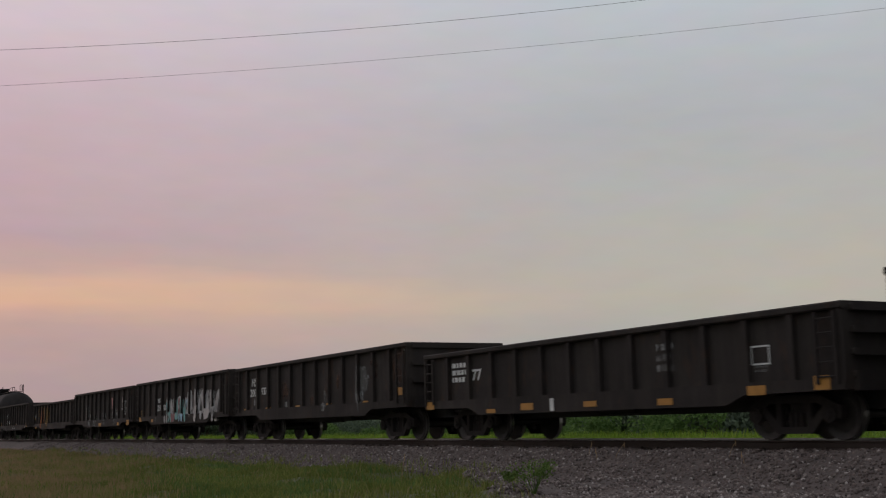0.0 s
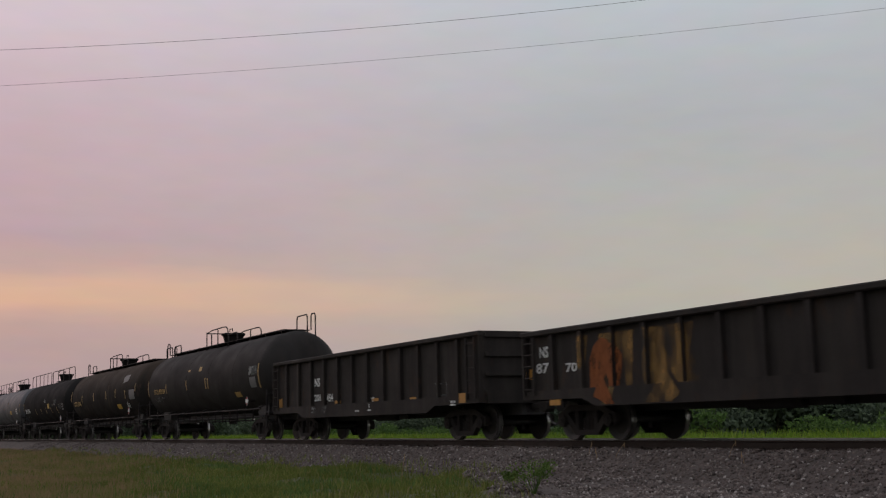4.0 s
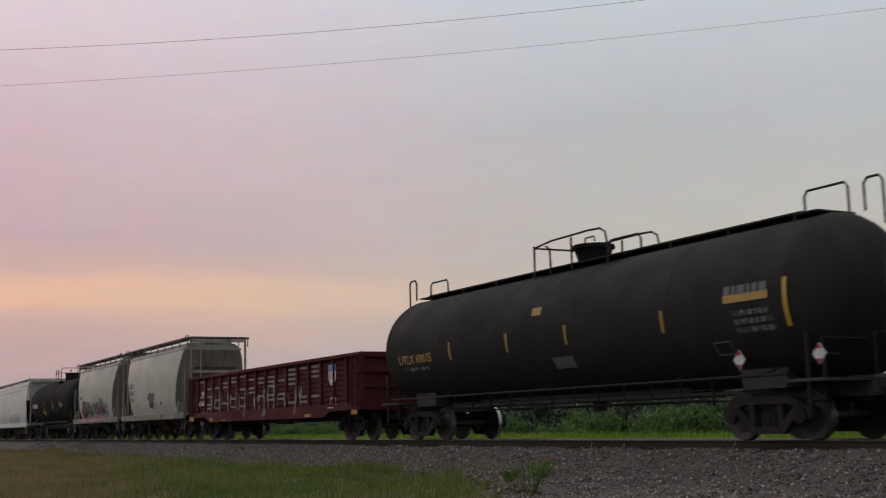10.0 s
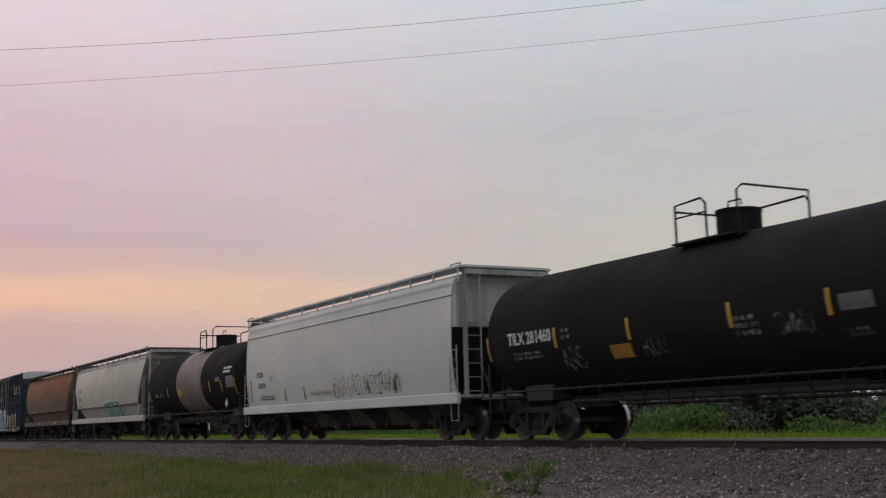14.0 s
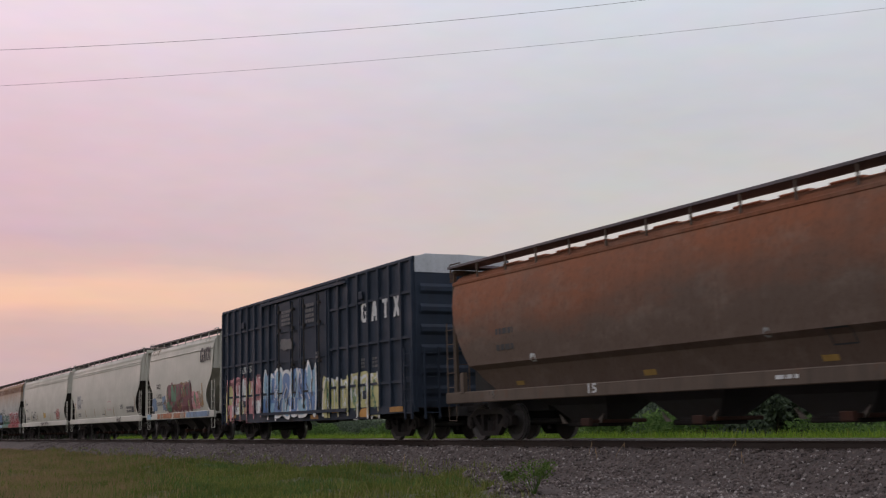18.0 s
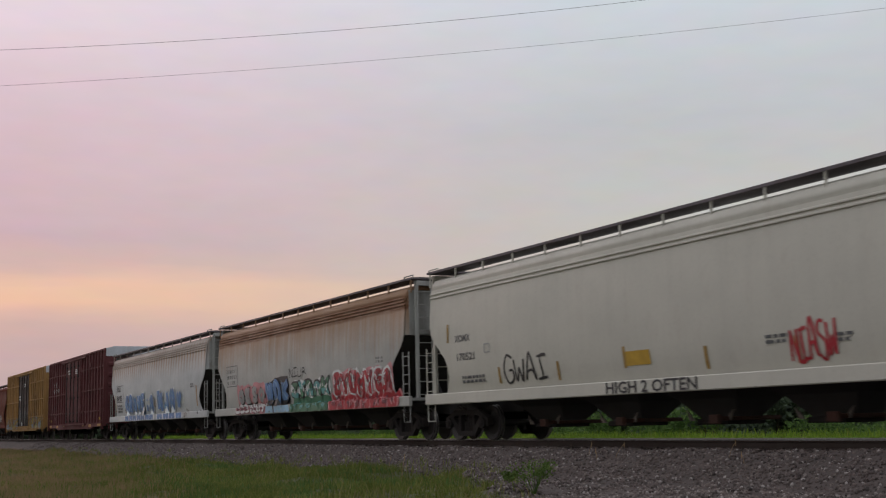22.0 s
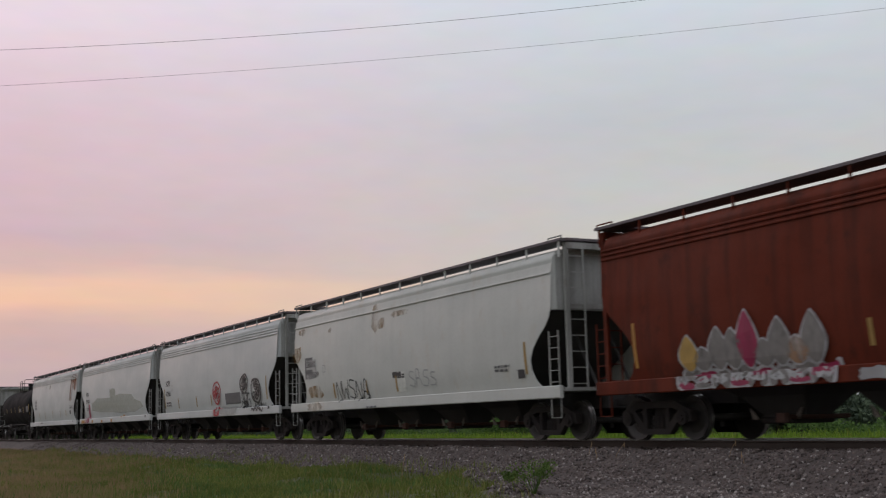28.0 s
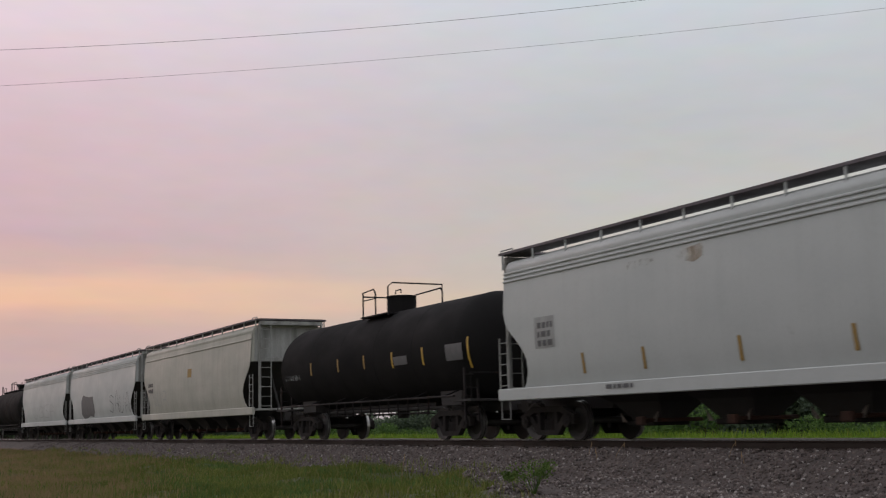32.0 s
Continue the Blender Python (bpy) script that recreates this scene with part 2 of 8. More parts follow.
M["letter_yellow"] = plain("lettering_yellow", (0.42, 0.26, 0.07), 0.6)
M["g_red"] = plain("spray_red", (0.42, 0.022, 0.035), 0.5, var=0.35, scale=2)
M["g_pink"] = plain("spray_pink", (0.62, 0.26, 0.28), 0.5, var=0.3, scale=2)
M["g_blue"] = plain("spray_blue", (0.10, 0.22, 0.46), 0.5, var=0.35, scale=2)
M["g_sky"] = plain("spray_light_blue", (0.26, 0.46, 0.62), 0.5, var=0.3, scale=2)
M["g_teal"] = plain("spray_teal", (0.12, 0.36, 0.36), 0.5, var=0.35, scale=2)
M["g_green"] = plain("spray_green", (0.07, 0.20, 0.12), 0.5, var=0.35, scale=2)
M["g_yellow"] = plain("spray_yellow", (0.60, 0.55, 0.25), 0.5, var=0.3, scale=2)
M["g_white"] = plain("spray_white", (0.78, 0.78, 0.78), 0.5, var=0.3, scale=2)
M["g_pale"] = worn("spray_pale", (0.50, 0.49, 0.50), 0.95, 0.6, 2.4, 0.2, 0.5)
M["g_silver"] = plain("spray_silver", (0.34, 0.34, 0.35), 0.4, 0.2, var=0.35, scale=2)
M["g_grey"] = worn("spray_grey", (0.24, 0.22, 0.21), 0.95, 0.6, 2.0, 0.15, 0.45)
M["g_black"] = plain("spray_black", (0.025, 0.025, 0.028), 0.5)
M["g_maroon"] = plain("spray_maroon", (0.20, 0.055, 0.075), 0.5, var=0.4, scale=3)
M["g_orange"] = plain("spray_orange", (0.60, 0.28, 0.05), 0.5, var=0.3, scale=2)
M["g_crimson"] = plain("spray_crimson", (0.30, 0.02, 0.075), 0.5, var=0.35, scale=3)
M["faint_yellow"] = worn("spray_faint_yellow", (0.50, 0.42, 0.10), 0.9, 0.6, 3.5, 0.28, 0.52)
M["faint_black"] = worn("spray_faint_black", (0.03, 0.03, 0.032), 0.9, 0.6, 4.5, 0.26, 0.52)
M["faint_rust"] = worn("peeled_rust", (0.12, 0.062, 0.042), 0.8, 0.8, 4.0, 0.42, 0.62)
M["door_brown"] = paint("door_brown", (0.066, 0.045, 0.040), 0.5, 0.3, 0.7, rust_color=(0.03, 0.022, 0.02), spec=0.25)
M["rust_run"] = worn("rust_runs", (0.27, 0.095, 0.035), 0.95, 0.8, 1.6, 0.42, 0.6, (4, 1, 0.3))
M["g_tan"] = worn("spray_tan", (0.42, 0.25, 0.15), 0.8, 0.6, 2.5, 0.3, 0.6)
M["faint_blue"] = worn("spray_faint_blue", (0.22, 0.31, 0.46), 0.9, 0.6, 2.5, 0.26, 0.52)
M["patch_grey"] = plain("paint_patch_grey", (0.34, 0.345, 0.34), 0.5)
M["patch_soft"] = worn("paint_patch_soft", (0.52, 0.52, 0.45), 0.5, 0.6, 0.5, 0.0, 0.15)
# dirty tan, with the shade on the round hoppers' ends mixed in
M["slope_tan_shade"] = paint("slope_sheet_tan_shade", (0.22, 0.19, 0.165), 0.6, 0.4, 0.8, rust_color=(0.06, 0.04, 0.03), spec=0.2)
# dark tone with the shade of the end notches put into it
M["slope_shade"] = paint("slope_sheet_shade", (0.045, 0.043, 0.042), 0.4, 0.1, 0.8, spec=0.2)
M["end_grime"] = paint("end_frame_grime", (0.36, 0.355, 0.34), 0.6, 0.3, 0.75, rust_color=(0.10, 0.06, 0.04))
M["end_tan"] = paint("end_frame_tan", (0.27, 0.245, 0.205), 0.75, 0.4, 0.8, rust_color=(0.09, 0.06, 0.04))
M["sill_brown"] = paint("sill_brown_grime", (0.13, 0.095, 0.075), 0.5, 0.4, 0.8, spec=0.2)
M["gate_rust"] = paint("gate_rust", (0.075, 0.034, 0.026), 0.5, 0.4, 0.85, spec=0.2)
M["band_dust"] = paint("dusty_band", (0.20, 0.165, 0.145), 0.4, 0.2, 0.7)
M["patch_flake"] = worn("flaking_silver", (0.36, 0.33, 0.30), 0.8, 0.7, 4.5, 0.42, 0.58)
M["flake_rib"] = paint("flaking_rib", (0.26, 0.23, 0.21), 0.5, 0.8, 0.7, rust_color=(0.12, 0.04, 0.03))
M["patch_light"] = plain("paint_patch_light", (0.66, 0.66, 0.62), 0.5)
M["rust_stain"] = worn("rust_stain", (0.24, 0.075, 0.026), 0.97, lo=0.22, hi=0.5)
M["sill_orange"] = worn("spray_sill_orange", (0.50, 0.20, 0.10), 0.85, 0.6, 2.0, 0.3, 0.55)
M["tan_stain"] = worn("tan_stain", (0.38, 0.215, 0.075), 0.8, scale=3.5, lo=0.38, hi=0.68)
M["dark_gap"] = plain("shaded_plate", (0.022, 0.019, 0.019), 0.8)


# ---- mesh helpers ----
class Geo:
    """Gathers vertices and faces for one mesh."""

    def __init__(self):
        self.v, self.f = [], []

    def add(self, v, f):
        o = len(self.v)
        self.v += [tuple(p) for p in v]
        self.f += [tuple(i + o for i in q) for q in f]
        return self

    def box(self, x0, x1, y0, y1, z0, z1, c=0.0):
        """A box, its long edges along x chamfered by c."""
        if c:
            ring = [(y0 + c, z0), (y1 - c, z0), (y1, z0 + c), (y1, z1 - c), (y1 - c, z1), (y0 + c, z1), (y0, z1 - c), (y0, z0 + c)]
        else:
            ring = [(y0, z0), (y1, z0), (y1, z1), (y0, z1)]
        n = len(ring)
        self.add([(x0, *p) for p in ring] + [(x1, *p) for p in ring],
                 [(i, i + n, (i + 1) % n + n, (i + 1) % n) for i in range(n)] + [tuple(range(n)), tuple(range(2 * n - 1, n - 1, -1))])
        return self

    def tube(self, pts, r, n=6):
        pts = [Vector(p) for p in pts]
        rings = []
        for i, p in enumerate(pts):
            d = (pts[min(i + 1, len(pts) - 1)] - pts[max(i - 1, 0)]).normalized()
            a = d.orthogonal().normalized() if abs(d.y) > 0.9 else d.cross(Vector((0, 1, 0))).normalized()
            b = d.cross(a)
            rings.append([p + r * (math.cos(k * 2 * math.pi / n) * a + math.sin(k * 2 * math.pi / n) * b) for k in range(n)])
        return self.loft(rings)

    def loft(self, rings, caps=True):
        n = len(rings[0])
        v = [p for r in rings for p in r]
        f = [(j * n + i, j * n + (i + 1) % n, (j + 1) * n + (i + 1) % n, (j + 1) * n + i) for j in range(len(rings) - 1) for i in range(n)]
        if caps:
            f += [tuple(range(n - 1, -1, -1)), tuple(range((len(rings) - 1) * n, len(rings) * n))]
        return self.add(v, f)

    def prism(self, poly, y0, y1):
        """A polygon in x, z with a thickness in y."""
        n = len(poly)
        self.add([(x, y0, z) for x, z in poly] + [(x, y1, z) for x, z in poly],
                 [(i, (i + 1) % n, (i + 1) % n + n, i + n) for i in range(n)] + [tuple(range(n - 1, -1, -1)), tuple(range(n, 2 * n))])
        return self

    def disc(self, c, r, y0, y1, n=16):
        return self.prism([(c[0] + r * math.cos(k * 2 * math.pi / n), c[1] + r * math.sin(k * 2 * math.pi / n)) for k in range(n)], y0, y1)

    def mesh(self, name, mat, smooth=None):
        me = bpy.data.meshes.new(name)
        me.from_pydata(self.v, [], self.f)
        for m in (mat if isinstance(mat, (list, tuple)) else [mat]):
            me.materials.append(m)
        if smooth:
            me.polygons.foreach_set("use_smooth", [True] * len(me.polygons))
            me.set_sharp_from_angle(angle=radians(smooth))
        me.update()
        return me


def part(name, geo, material, parent, label="", smooth=None):
    me = geo if isinstance(geo, bpy.types.Mesh) else geo.mesh(name, material, smooth)
    ob = new(name, me)
    ob.parent = parent
    if label:
        ob["label"] = label
    return ob


def thing(name, label, category, group="", kind=""):
    return tagged(new(name), label, category, group, kind)


# ---- railway trucks, couplers, ladders: shared by all the cars ----
SHARED = {}
FRONT_WHEELS, REAR_WHEELS = [], []


def sideframe_mesh():
    if "sideframe" not in SHARED:
        g = Geo()
        up = [(-1.12, 0.38), (-1.12, 0.60), (-0.95, 0.66), (-0.62, 0.80), (0.62, 0.80), (0.95, 0.66), (1.12, 0.60), (1.12, 0.38), (0.80, 0.36), (0.80, 0.56),
              (0.56, 0.66), (-0.56, 0.66), (-0.80, 0.56), (-0.80, 0.36)]
        g.prism(up, -0.08, 0.08)
        g.prism([(-0.86, 0.56), (-0.70, 0.60), (-0.30, 0.24), (0.30, 0.24), (0.70, 0.60), (0.86, 0.56), (0.42, 0.12), (-0.42, 0.12)], -0.075, 0.075)
        for s in (-1, 1):
            g.box(s * 0.36 - 0.06, s * 0.36 + 0.06, -0.07, 0.07, 0.2, 0.7)
            g.disc((s * 0.89, 0.45), 0.15, -0.14, -0.05, 10)
            g.disc((s * 0.89, 0.45), 0.07, -0.17, -0.13, 8)
        SHARED["sideframe"] = g.mesh("sideframe", M["truck"])
    return SHARED["sideframe"]


def wheelset_mesh():
    if "wheelset" not in SHARED:
        g, n = Geo(), 28
        def ring(r, y):
            return [(r * math.cos(k * 2 * math.pi / n), y, r * math.sin(k * 2 * math.pi / n)) for k in range(n)]
        for s in (-1, 1):
            ys = [(0.09, 0.80), (0.14, 0.79), (0.30, 0.75), (0.36, 0.80), (0.445, 0.815), (0.45, 0.80), (0.453, 0.735), (0.475, 0.715), (0.475, 0.69), (0.36, 0.69), (0.28, 0.71), (0.09, 0.68)]
            g.loft([ring(r, s * y) for r, y in ys])
        g.loft([ring(0.075, -0.98), ring(0.075, 0.98)])
        me = g.mesh("wheelset", [M["wheel"], M["tread"]], 40)
        for p in me.polygons:
            r = math.hypot(p.center.x, p.center.z)
            if abs(p.normal.y) < 0.3 and r > 0.43:
                p.material_index = 1
        SHARED["wheelset"] = me
    return SHARED["wheelset"]


def truck(car, x):
    if "bolster" not in SHARED:
        g = Geo().box(-0.2, 0.2, -0.92, 0.92, 0.48, 0.72, 0.03)
        for s in (-1, 1):
            for dx in (-0.13, 0.0, 0.13):
                g.tube([(dx, s * 0.97, 0.22), (dx, s * 0.97, 0.5)], 0.055, 8)
        g.tube([(0, 0, 0.68), (0, 0, 0.84)], 0.2, 12)
        for s in (-1, 1):
            g.box(s * 0.42 - 0.05, s * 0.42 + 0.05, -0.78, 0.78, 0.36, 0.46)
        SHARED["bolster"] = g.mesh("truck", M["truck"])
    t = part("truck", SHARED["bolster"], None, car)
    t.location.x = x
    for s in (-1, 1):
        o = part("sideframe", sideframe_mesh(), None, t)
        o.location.y = s * 0.99
        if s > 0:
            o.rotation_euler.z = math.pi
    for s, store in ((1, FRONT_WHEELS), (-1, REAR_WHEELS)):
        w = part("wheelset", wheelset_mesh(), None, t)
        w.location = (s * 0.89, 0, WHEEL_R + 0.0)
        store.append(w)
    return t


def coupler(car, x, s):
    if "coupler" not in SHARED:
        g = Geo().box(-0.5, 0.28, -0.07, 0.07, 0.76, 0.92, 0.02)
        g.prism([(0.2, 0.70), (0.46, 0.68), (0.56, 0.76), (0.56, 0.92), (0.46, 1.0), (0.2, 0.98)], -0.14, 0.12)
        g.box(-0.62, -0.3, -0.2, 0.2, 0.68, 1.0)
        SHARED["coupler"] = g.mesh("coupler", M["truck"])
        h = Geo().tube([(0, 0.22, 0.72), (0.2, 0.22, 0.45), (0.5, 0.2, 0.36), (0.75, 0.1, 0.42)], 0.025, 5)
        SHARED["hose"] = h.mesh("brake_hose", M["under"], 60)
    o = part("coupler", SHARED["coupler"], None, car)
    o.location.x = x
    p = part("brake_hose", SHARED["hose"], None, car)
    p.location.x = x
    if s < 0:
        o.rotation_euler.z = p.rotation_euler.z = math.pi


def ladder(car, x0, x1, y, z0, z1, n, mat, r=0.018, name="ladder", y1=None, w=0.028):
    """Two stiles with n rungs; along x on a side, or across the end when y1 is given."""
    g = Geo()
    ends = [(x0, y), (x1, y)] if y1 is None else [(x0, y), (x0, y1)]
    for x, yy in ends:
        g.box(x - w, x + w, yy - w, yy + w, z0, z1)
    for i in range(n):
        z = z0 + (z1 - z0) * (i + 0.5) / n
        g.tube([(*ends[0], z), (*ends[1], z)], r, 5)
    return part(name, g, mat, car)


def brake_gear(car, half, mat):
    g = Geo()
    g.tube([(-half * 0.55, -0.55, 0.78), (half * 0.5, -0.55, 0.74)], 0.02, 5)
    g.tube([(-half * 0.15, -0.4, 0.72), (half * 0.05, -0.4, 0.72)], 0.14, 10)
    g.box(half * 0.12, half * 0.2, -0.65, -0.35, 0.62, 0.86)
    g.tube([(-half * 0.6, 0.6, 0.70), (half * 0.6, 0.6, 0.70)], 0.016, 5)
    return part("brake_rigging", g, mat, car)


# ---- lettering and painted marks ----
class Side:
    """The camera-side face of a car: its depth at a height, and for ribbed sides the strips at other depths."""

    def __init__(self, depth, strips=(), sill=None, low=0.0):
        self.depth, self.strips, self.sill, self.low = depth, strips, sill, low

    def __call__(self, z):
        return self.depth(z)


def clip_x(poly, x0, x1):
    """The part of an x, z polygon between two upright lines."""
    for lim, keep in ((x0, 1), (x1, -1)):
        out = []
        for (ax, az), (bx, bz) in zip(poly, poly[1:] + poly[:1]):
            ia, ib = (ax - lim) * keep >= 0, (bx - lim) * keep >= 0
            if ia:
                out.append((ax, az))
            if ia != ib:
                t = (lim - ax) / (bx - ax)
                out.append((lim, az + (bz - az) * t))
        poly = out
        if len(poly) < 3:
            return []
    return poly


def lay(g, poly, d, yf):
    """Paints an x, z polygon on a side, d proud of it, bent over ribs."""
    poly = [(x, max(z, yf.low)) for x, z in poly]
    if yf.sill and sum(z for _, z in poly) / len(poly) < yf.sill[0]:
        g.add([(x, yf.sill[1] - d, z) for x, z in poly], [tuple(range(len(poly)))])
    elif yf.strips:
        for x0, x1, y in yf.strips:
            q = clip_x(poly, x0, x1)
            if q:
                g.add([(x, y - d, z) for x, z in q], [tuple(range(len(q)))])
    elif yf.low > 0.9:
        # follow the bow of the side in bands, and step out on to the sill
        key, v, f = {}, [], []
        for a, b in zip(BANDS, BANDS[1:]):
            q = clip_x([(z, x) for x, z in poly], a, b)
            face = []
            for z, x in q:
                p = (round(x, 5), round((-1.603 if b <= 1.25 else yf(max(z, 1.2501))) - d, 5), round(z, 5))
                if p not in key:
                    key[p] = len(v)
                    v.append(p)
                if key[p] not in face:
                    face.append(key[p])
            if len(face) > 2:
                f.append(tuple(face))
        g.add(v, f)
    else:
        g.add([(x, yf(z) - d, z) for x, z in poly], [tuple(range(len(poly)))])
    return g


BANDS = (0.0, 1.25, 1.5, 1.8, 2.2, 2.7, 3.3, 3.8, 4.1, 6.0)


def fit_words(c, text, mat, x0, x1, z0, z1):
    """Lettering that fills a field of the side."""
    car, _, yf = c
    cu = bpy.data.curves.new("lettering", "FONT")
    cu.body, cu.size, cu.resolution_u, cu.offset = text, 1.0, 2, 0.022
    ob = bpy.data.objects.new("lettering", cu)
    me = bpy.data.meshes.new_from_object(ob)
    bpy.data.objects.remove(ob)
    bpy.data.curves.remove(cu)
    co = np.array([v.co[:2] for v in me.vertices])
    lo, hi = co.min(0), co.max(0)
    for v in me.vertices:
        x, z = x0 + (v.co.x - lo[0]) / (hi[0] - lo[0]) * (x1 - x0), z0 + (v.co.y - lo[1]) / (hi[1] - lo[1]) * (z1 - z0)
        v.co = (x, yf(z) - 0.01, z)
    if yf.strips:
        mid = (x0 + x1) / 2
        a, b, y = max((s for s in yf.strips if s[0] - 0.35 < mid < s[1] + 0.35), key=lambda s: (s[1] - s[0] > 0.3, -max(s[0] - mid, mid - s[1], 0)))
        a, b = a + 0.03, b - 0.16
        if b - a > 0.45 and (x1 - x0) < 1.3 and yf.low > 0:
            w = min(x1 - x0, b - a)
            n0 = min(max(x0, a), b - w)
            for v in me.vertices:
                v.co.x = n0 + (v.co.x - x0) / (x1 - x0) * w
            x0, x1 = n0, n0 + w
        whole = bmesh.new()
        for a, b, y in yf.strips:
            if b < x0 or a > x1:
                continue
            bm = bmesh.new()
            bm.from_mesh(me)
            for lim, nrm in ((a, (-1, 0, 0)), (b, (1, 0, 0))):
                bmesh.ops.bisect_plane(bm, geom=bm.verts[:] + bm.edges[:] + bm.faces[:], plane_co=(lim, 0, 0), plane_no=nrm, clear_outer=True)
            for v in bm.verts:
                v.co.y = y - 0.01
            tmp = bpy.data.meshes.new("lettering")
            bm.to_mesh(tmp)
            bm.free()
            whole.from_mesh(tmp)
            bpy.data.meshes.remove(tmp)
        whole.to_mesh(me)
        whole.free()
    me.materials.clear()
    me.materials.append(M[mat])
    me.update()
    return part("lettering", me, None, car)


def rect(c, mat, x0, x1, z0, z1, name="label_or_sky_patch"):
    g = Geo()
    if name == "reflector" and z1 - z0 > 0.3:
        x0, x1 = (x0 + x1) / 2 - 0.05, (x0 + x1) / 2 + 0.05
    n = max(1, math.ceil((z1 - z0) / 0.11)) if not c[2].strips else 1
    for i in range(n):
        a, b = z0 + (z1 - z0) * i / n, z0 + (z1 - z0) * (i + 1) / n
        lay(g, [(x0, a), (x1, a), (x1, b), (x0, b)], 0.009, c[2])
    return part(name, g, M[mat], c[0])


def frame_mark(c, mat, x0, x1, z0, z1, w=0.03):
    g = Geo()
    for a, b, p, q in ((x0, x1, z0, z0 + w), (x0, x1, z1 - w, z1), (x0, x0 + w, z0, z1), (x1 - w, x1, z0, z1)):
        lay(g, [(a, p), (b, p), (b, q), (a, q)], 0.011, c[2])
    return part("stencil_frame", g, M[mat], c[0])


def blot(c, mat, x0, x1, z0, z1, seed):
    """An uneven patch of paint or rust."""
    r, g = random.Random(seed), Geo()
    cx, cz, n = (x0 + x1) / 2, (z0 + z1) / 2, 14
    pts = []
    for k in range(n):
        a, q = k * 2 * math.pi / n, r.uniform(0.72, 1.12)
        ca, sa = math.cos(a), math.sin(a)
        m = max(abs(ca), abs(sa)) ** 0.7
        pts.append((cx + (x1 - x0) / 2 * ca / m * q, cz + (z1 - z0) / 2 * sa / m * q))
    if c[2].low > 0.9:
        lay(g, pts, 0.012, c[2])
    else:
        for k in range(n):
            lay(g, [(cx, cz), pts[k], pts[(k + 1) % n]], 0.012, c[2])
    return part("paint_patch" if "stain" not in mat else "rust_stain", g, M[mat], c[0])


def placard(c, x0, x1, z0, z1):
    """A hazard diamond in a holder that hangs upright beside the tank: white with red corners."""
    cx, cz, w, h = (x0 + x1) / 2, (z0 + z1) / 2 + 0.06, 0.15, 0.19
    plate = part("placard", Geo().prism([(cx - w, cz), (cx, cz - h), (cx + w, cz), (cx, cz + h)], -1.47, -1.45), M["letter_white"], c[0], "white hazard diamond")
    for s in (-1, 1):
        part("red_corner", Geo().prism([(cx - w * .5, cz + s * h * .45), (cx + w * .5, cz + s * h * .45), (cx, cz + s * h * .95)], -1.476, -1.472), M["g_red"], plate, "red corner of the hazard diamond")
    part("placard_bracket", Geo().box(cx - 0.02, cx + 0.02, -1.45, -1.0, cz - 0.02, cz + 0.02), M["rail_paint"], c[0])


def shield(c, x0, x1, z0, z1):
    m = (x0 + x1) / 2
    h = z1 - z0
    part("emblem", lay(Geo(), [(x0, z1 - h * .3), (x0, z0 + h * .35), (m, z0), (x1, z0 + h * .35), (x1, z1 - h * .3)], 0.01, c[2]), M["letter_white"], c[0], "plain white shield")
    part("emblem", lay(Geo(), [(x0, z1 - h * .28), (x1, z1 - h * .28), (x1, z1), (m, z1 - h * .06), (x0, z1)], 0.01, c[2]), M["g_blue"], c[0], "blue top of the shield")
    for k in range(3):
        x = x0 + (x1 - x0) * (0.2 + 0.3 * k)
        part("emblem_stripe", lay(Geo(), [(x - .04, z0 + h * .32), (x + .04, z0 + h * .32), (x + .04, z1 - h * .34), (x - .04, z1 - h * .34)], 0.016, c[2]), M["g_red"], c[0])


def block_letter(c, shape, x0, x1, z0, z1, mat="letter_white"):
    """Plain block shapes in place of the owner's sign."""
    p = {"g": [(.25, 0), (1, 0), (1, .52), (.55, .52), (.55, .38), (.68, .38), (.68, .18), (.40, .18), (.34, .3), (.34, .7), (.42, .82), (.66, .82), (.68, .7), (1, .7), (1, .82), (.78, 1), (.25, 1), (0, .82), (0, .18)],
         "a": [(0, 0), (.32, 0), (.38, .22), (.62, .22), (.68, 0), (1, 0), (.68, 1), (.32, 1)],
         "t": [(.33, 0), (.67, 0), (.67, .72), (1, .72), (1, 1), (0, 1), (0, .72), (.33, .72)],
         "x": [(0, 0), (.34, 0), (.5, .3), (.66, 0), (1, 0), (.68, .5), (1, 1), (.66, 1), (.5, .7), (.34, 1), (0, 1), (.32, .5)]}[shape]
    part("emblem", lay(Geo(), [(x0 + a * (x1 - x0), z0 + b * (z1 - z0)) for a, b in p], 0.052, c[2]), M[mat], c[0], "plain block shape")


def spike(c, mat, x0, x1, z0, z1):
    """A pointed sprayed leaf with a pale edge."""
    m, w, h = (x0 + x1) / 2, (x1 - x0), z1 - z0
    leaf = lambda k, e: soften([(m - .35 * w * k, z0 + e), (m + .35 * w * k, z0 + e), (m + 1.15 * w * k, z0 + .42 * h), (m + .6 * w * k, z0 + .78 * h), (m + .08 * w, z1 - e), (m - .08 * w, z1 - e), (m - .6 * w * k, z0 + .78 * h), (m - 1.15 * w * k, z0 + .42 * h)])
    edge = part("graffiti", lay(Geo(), leaf(1.0, 0), 0.046, c[2]), M["g_pale"], c[0], "pale sprayed edge")
    part("fill", lay(Geo(), leaf(0.84, 0.035), 0.054, c[2]), M[mat], edge, "pointed sprayed leaf")


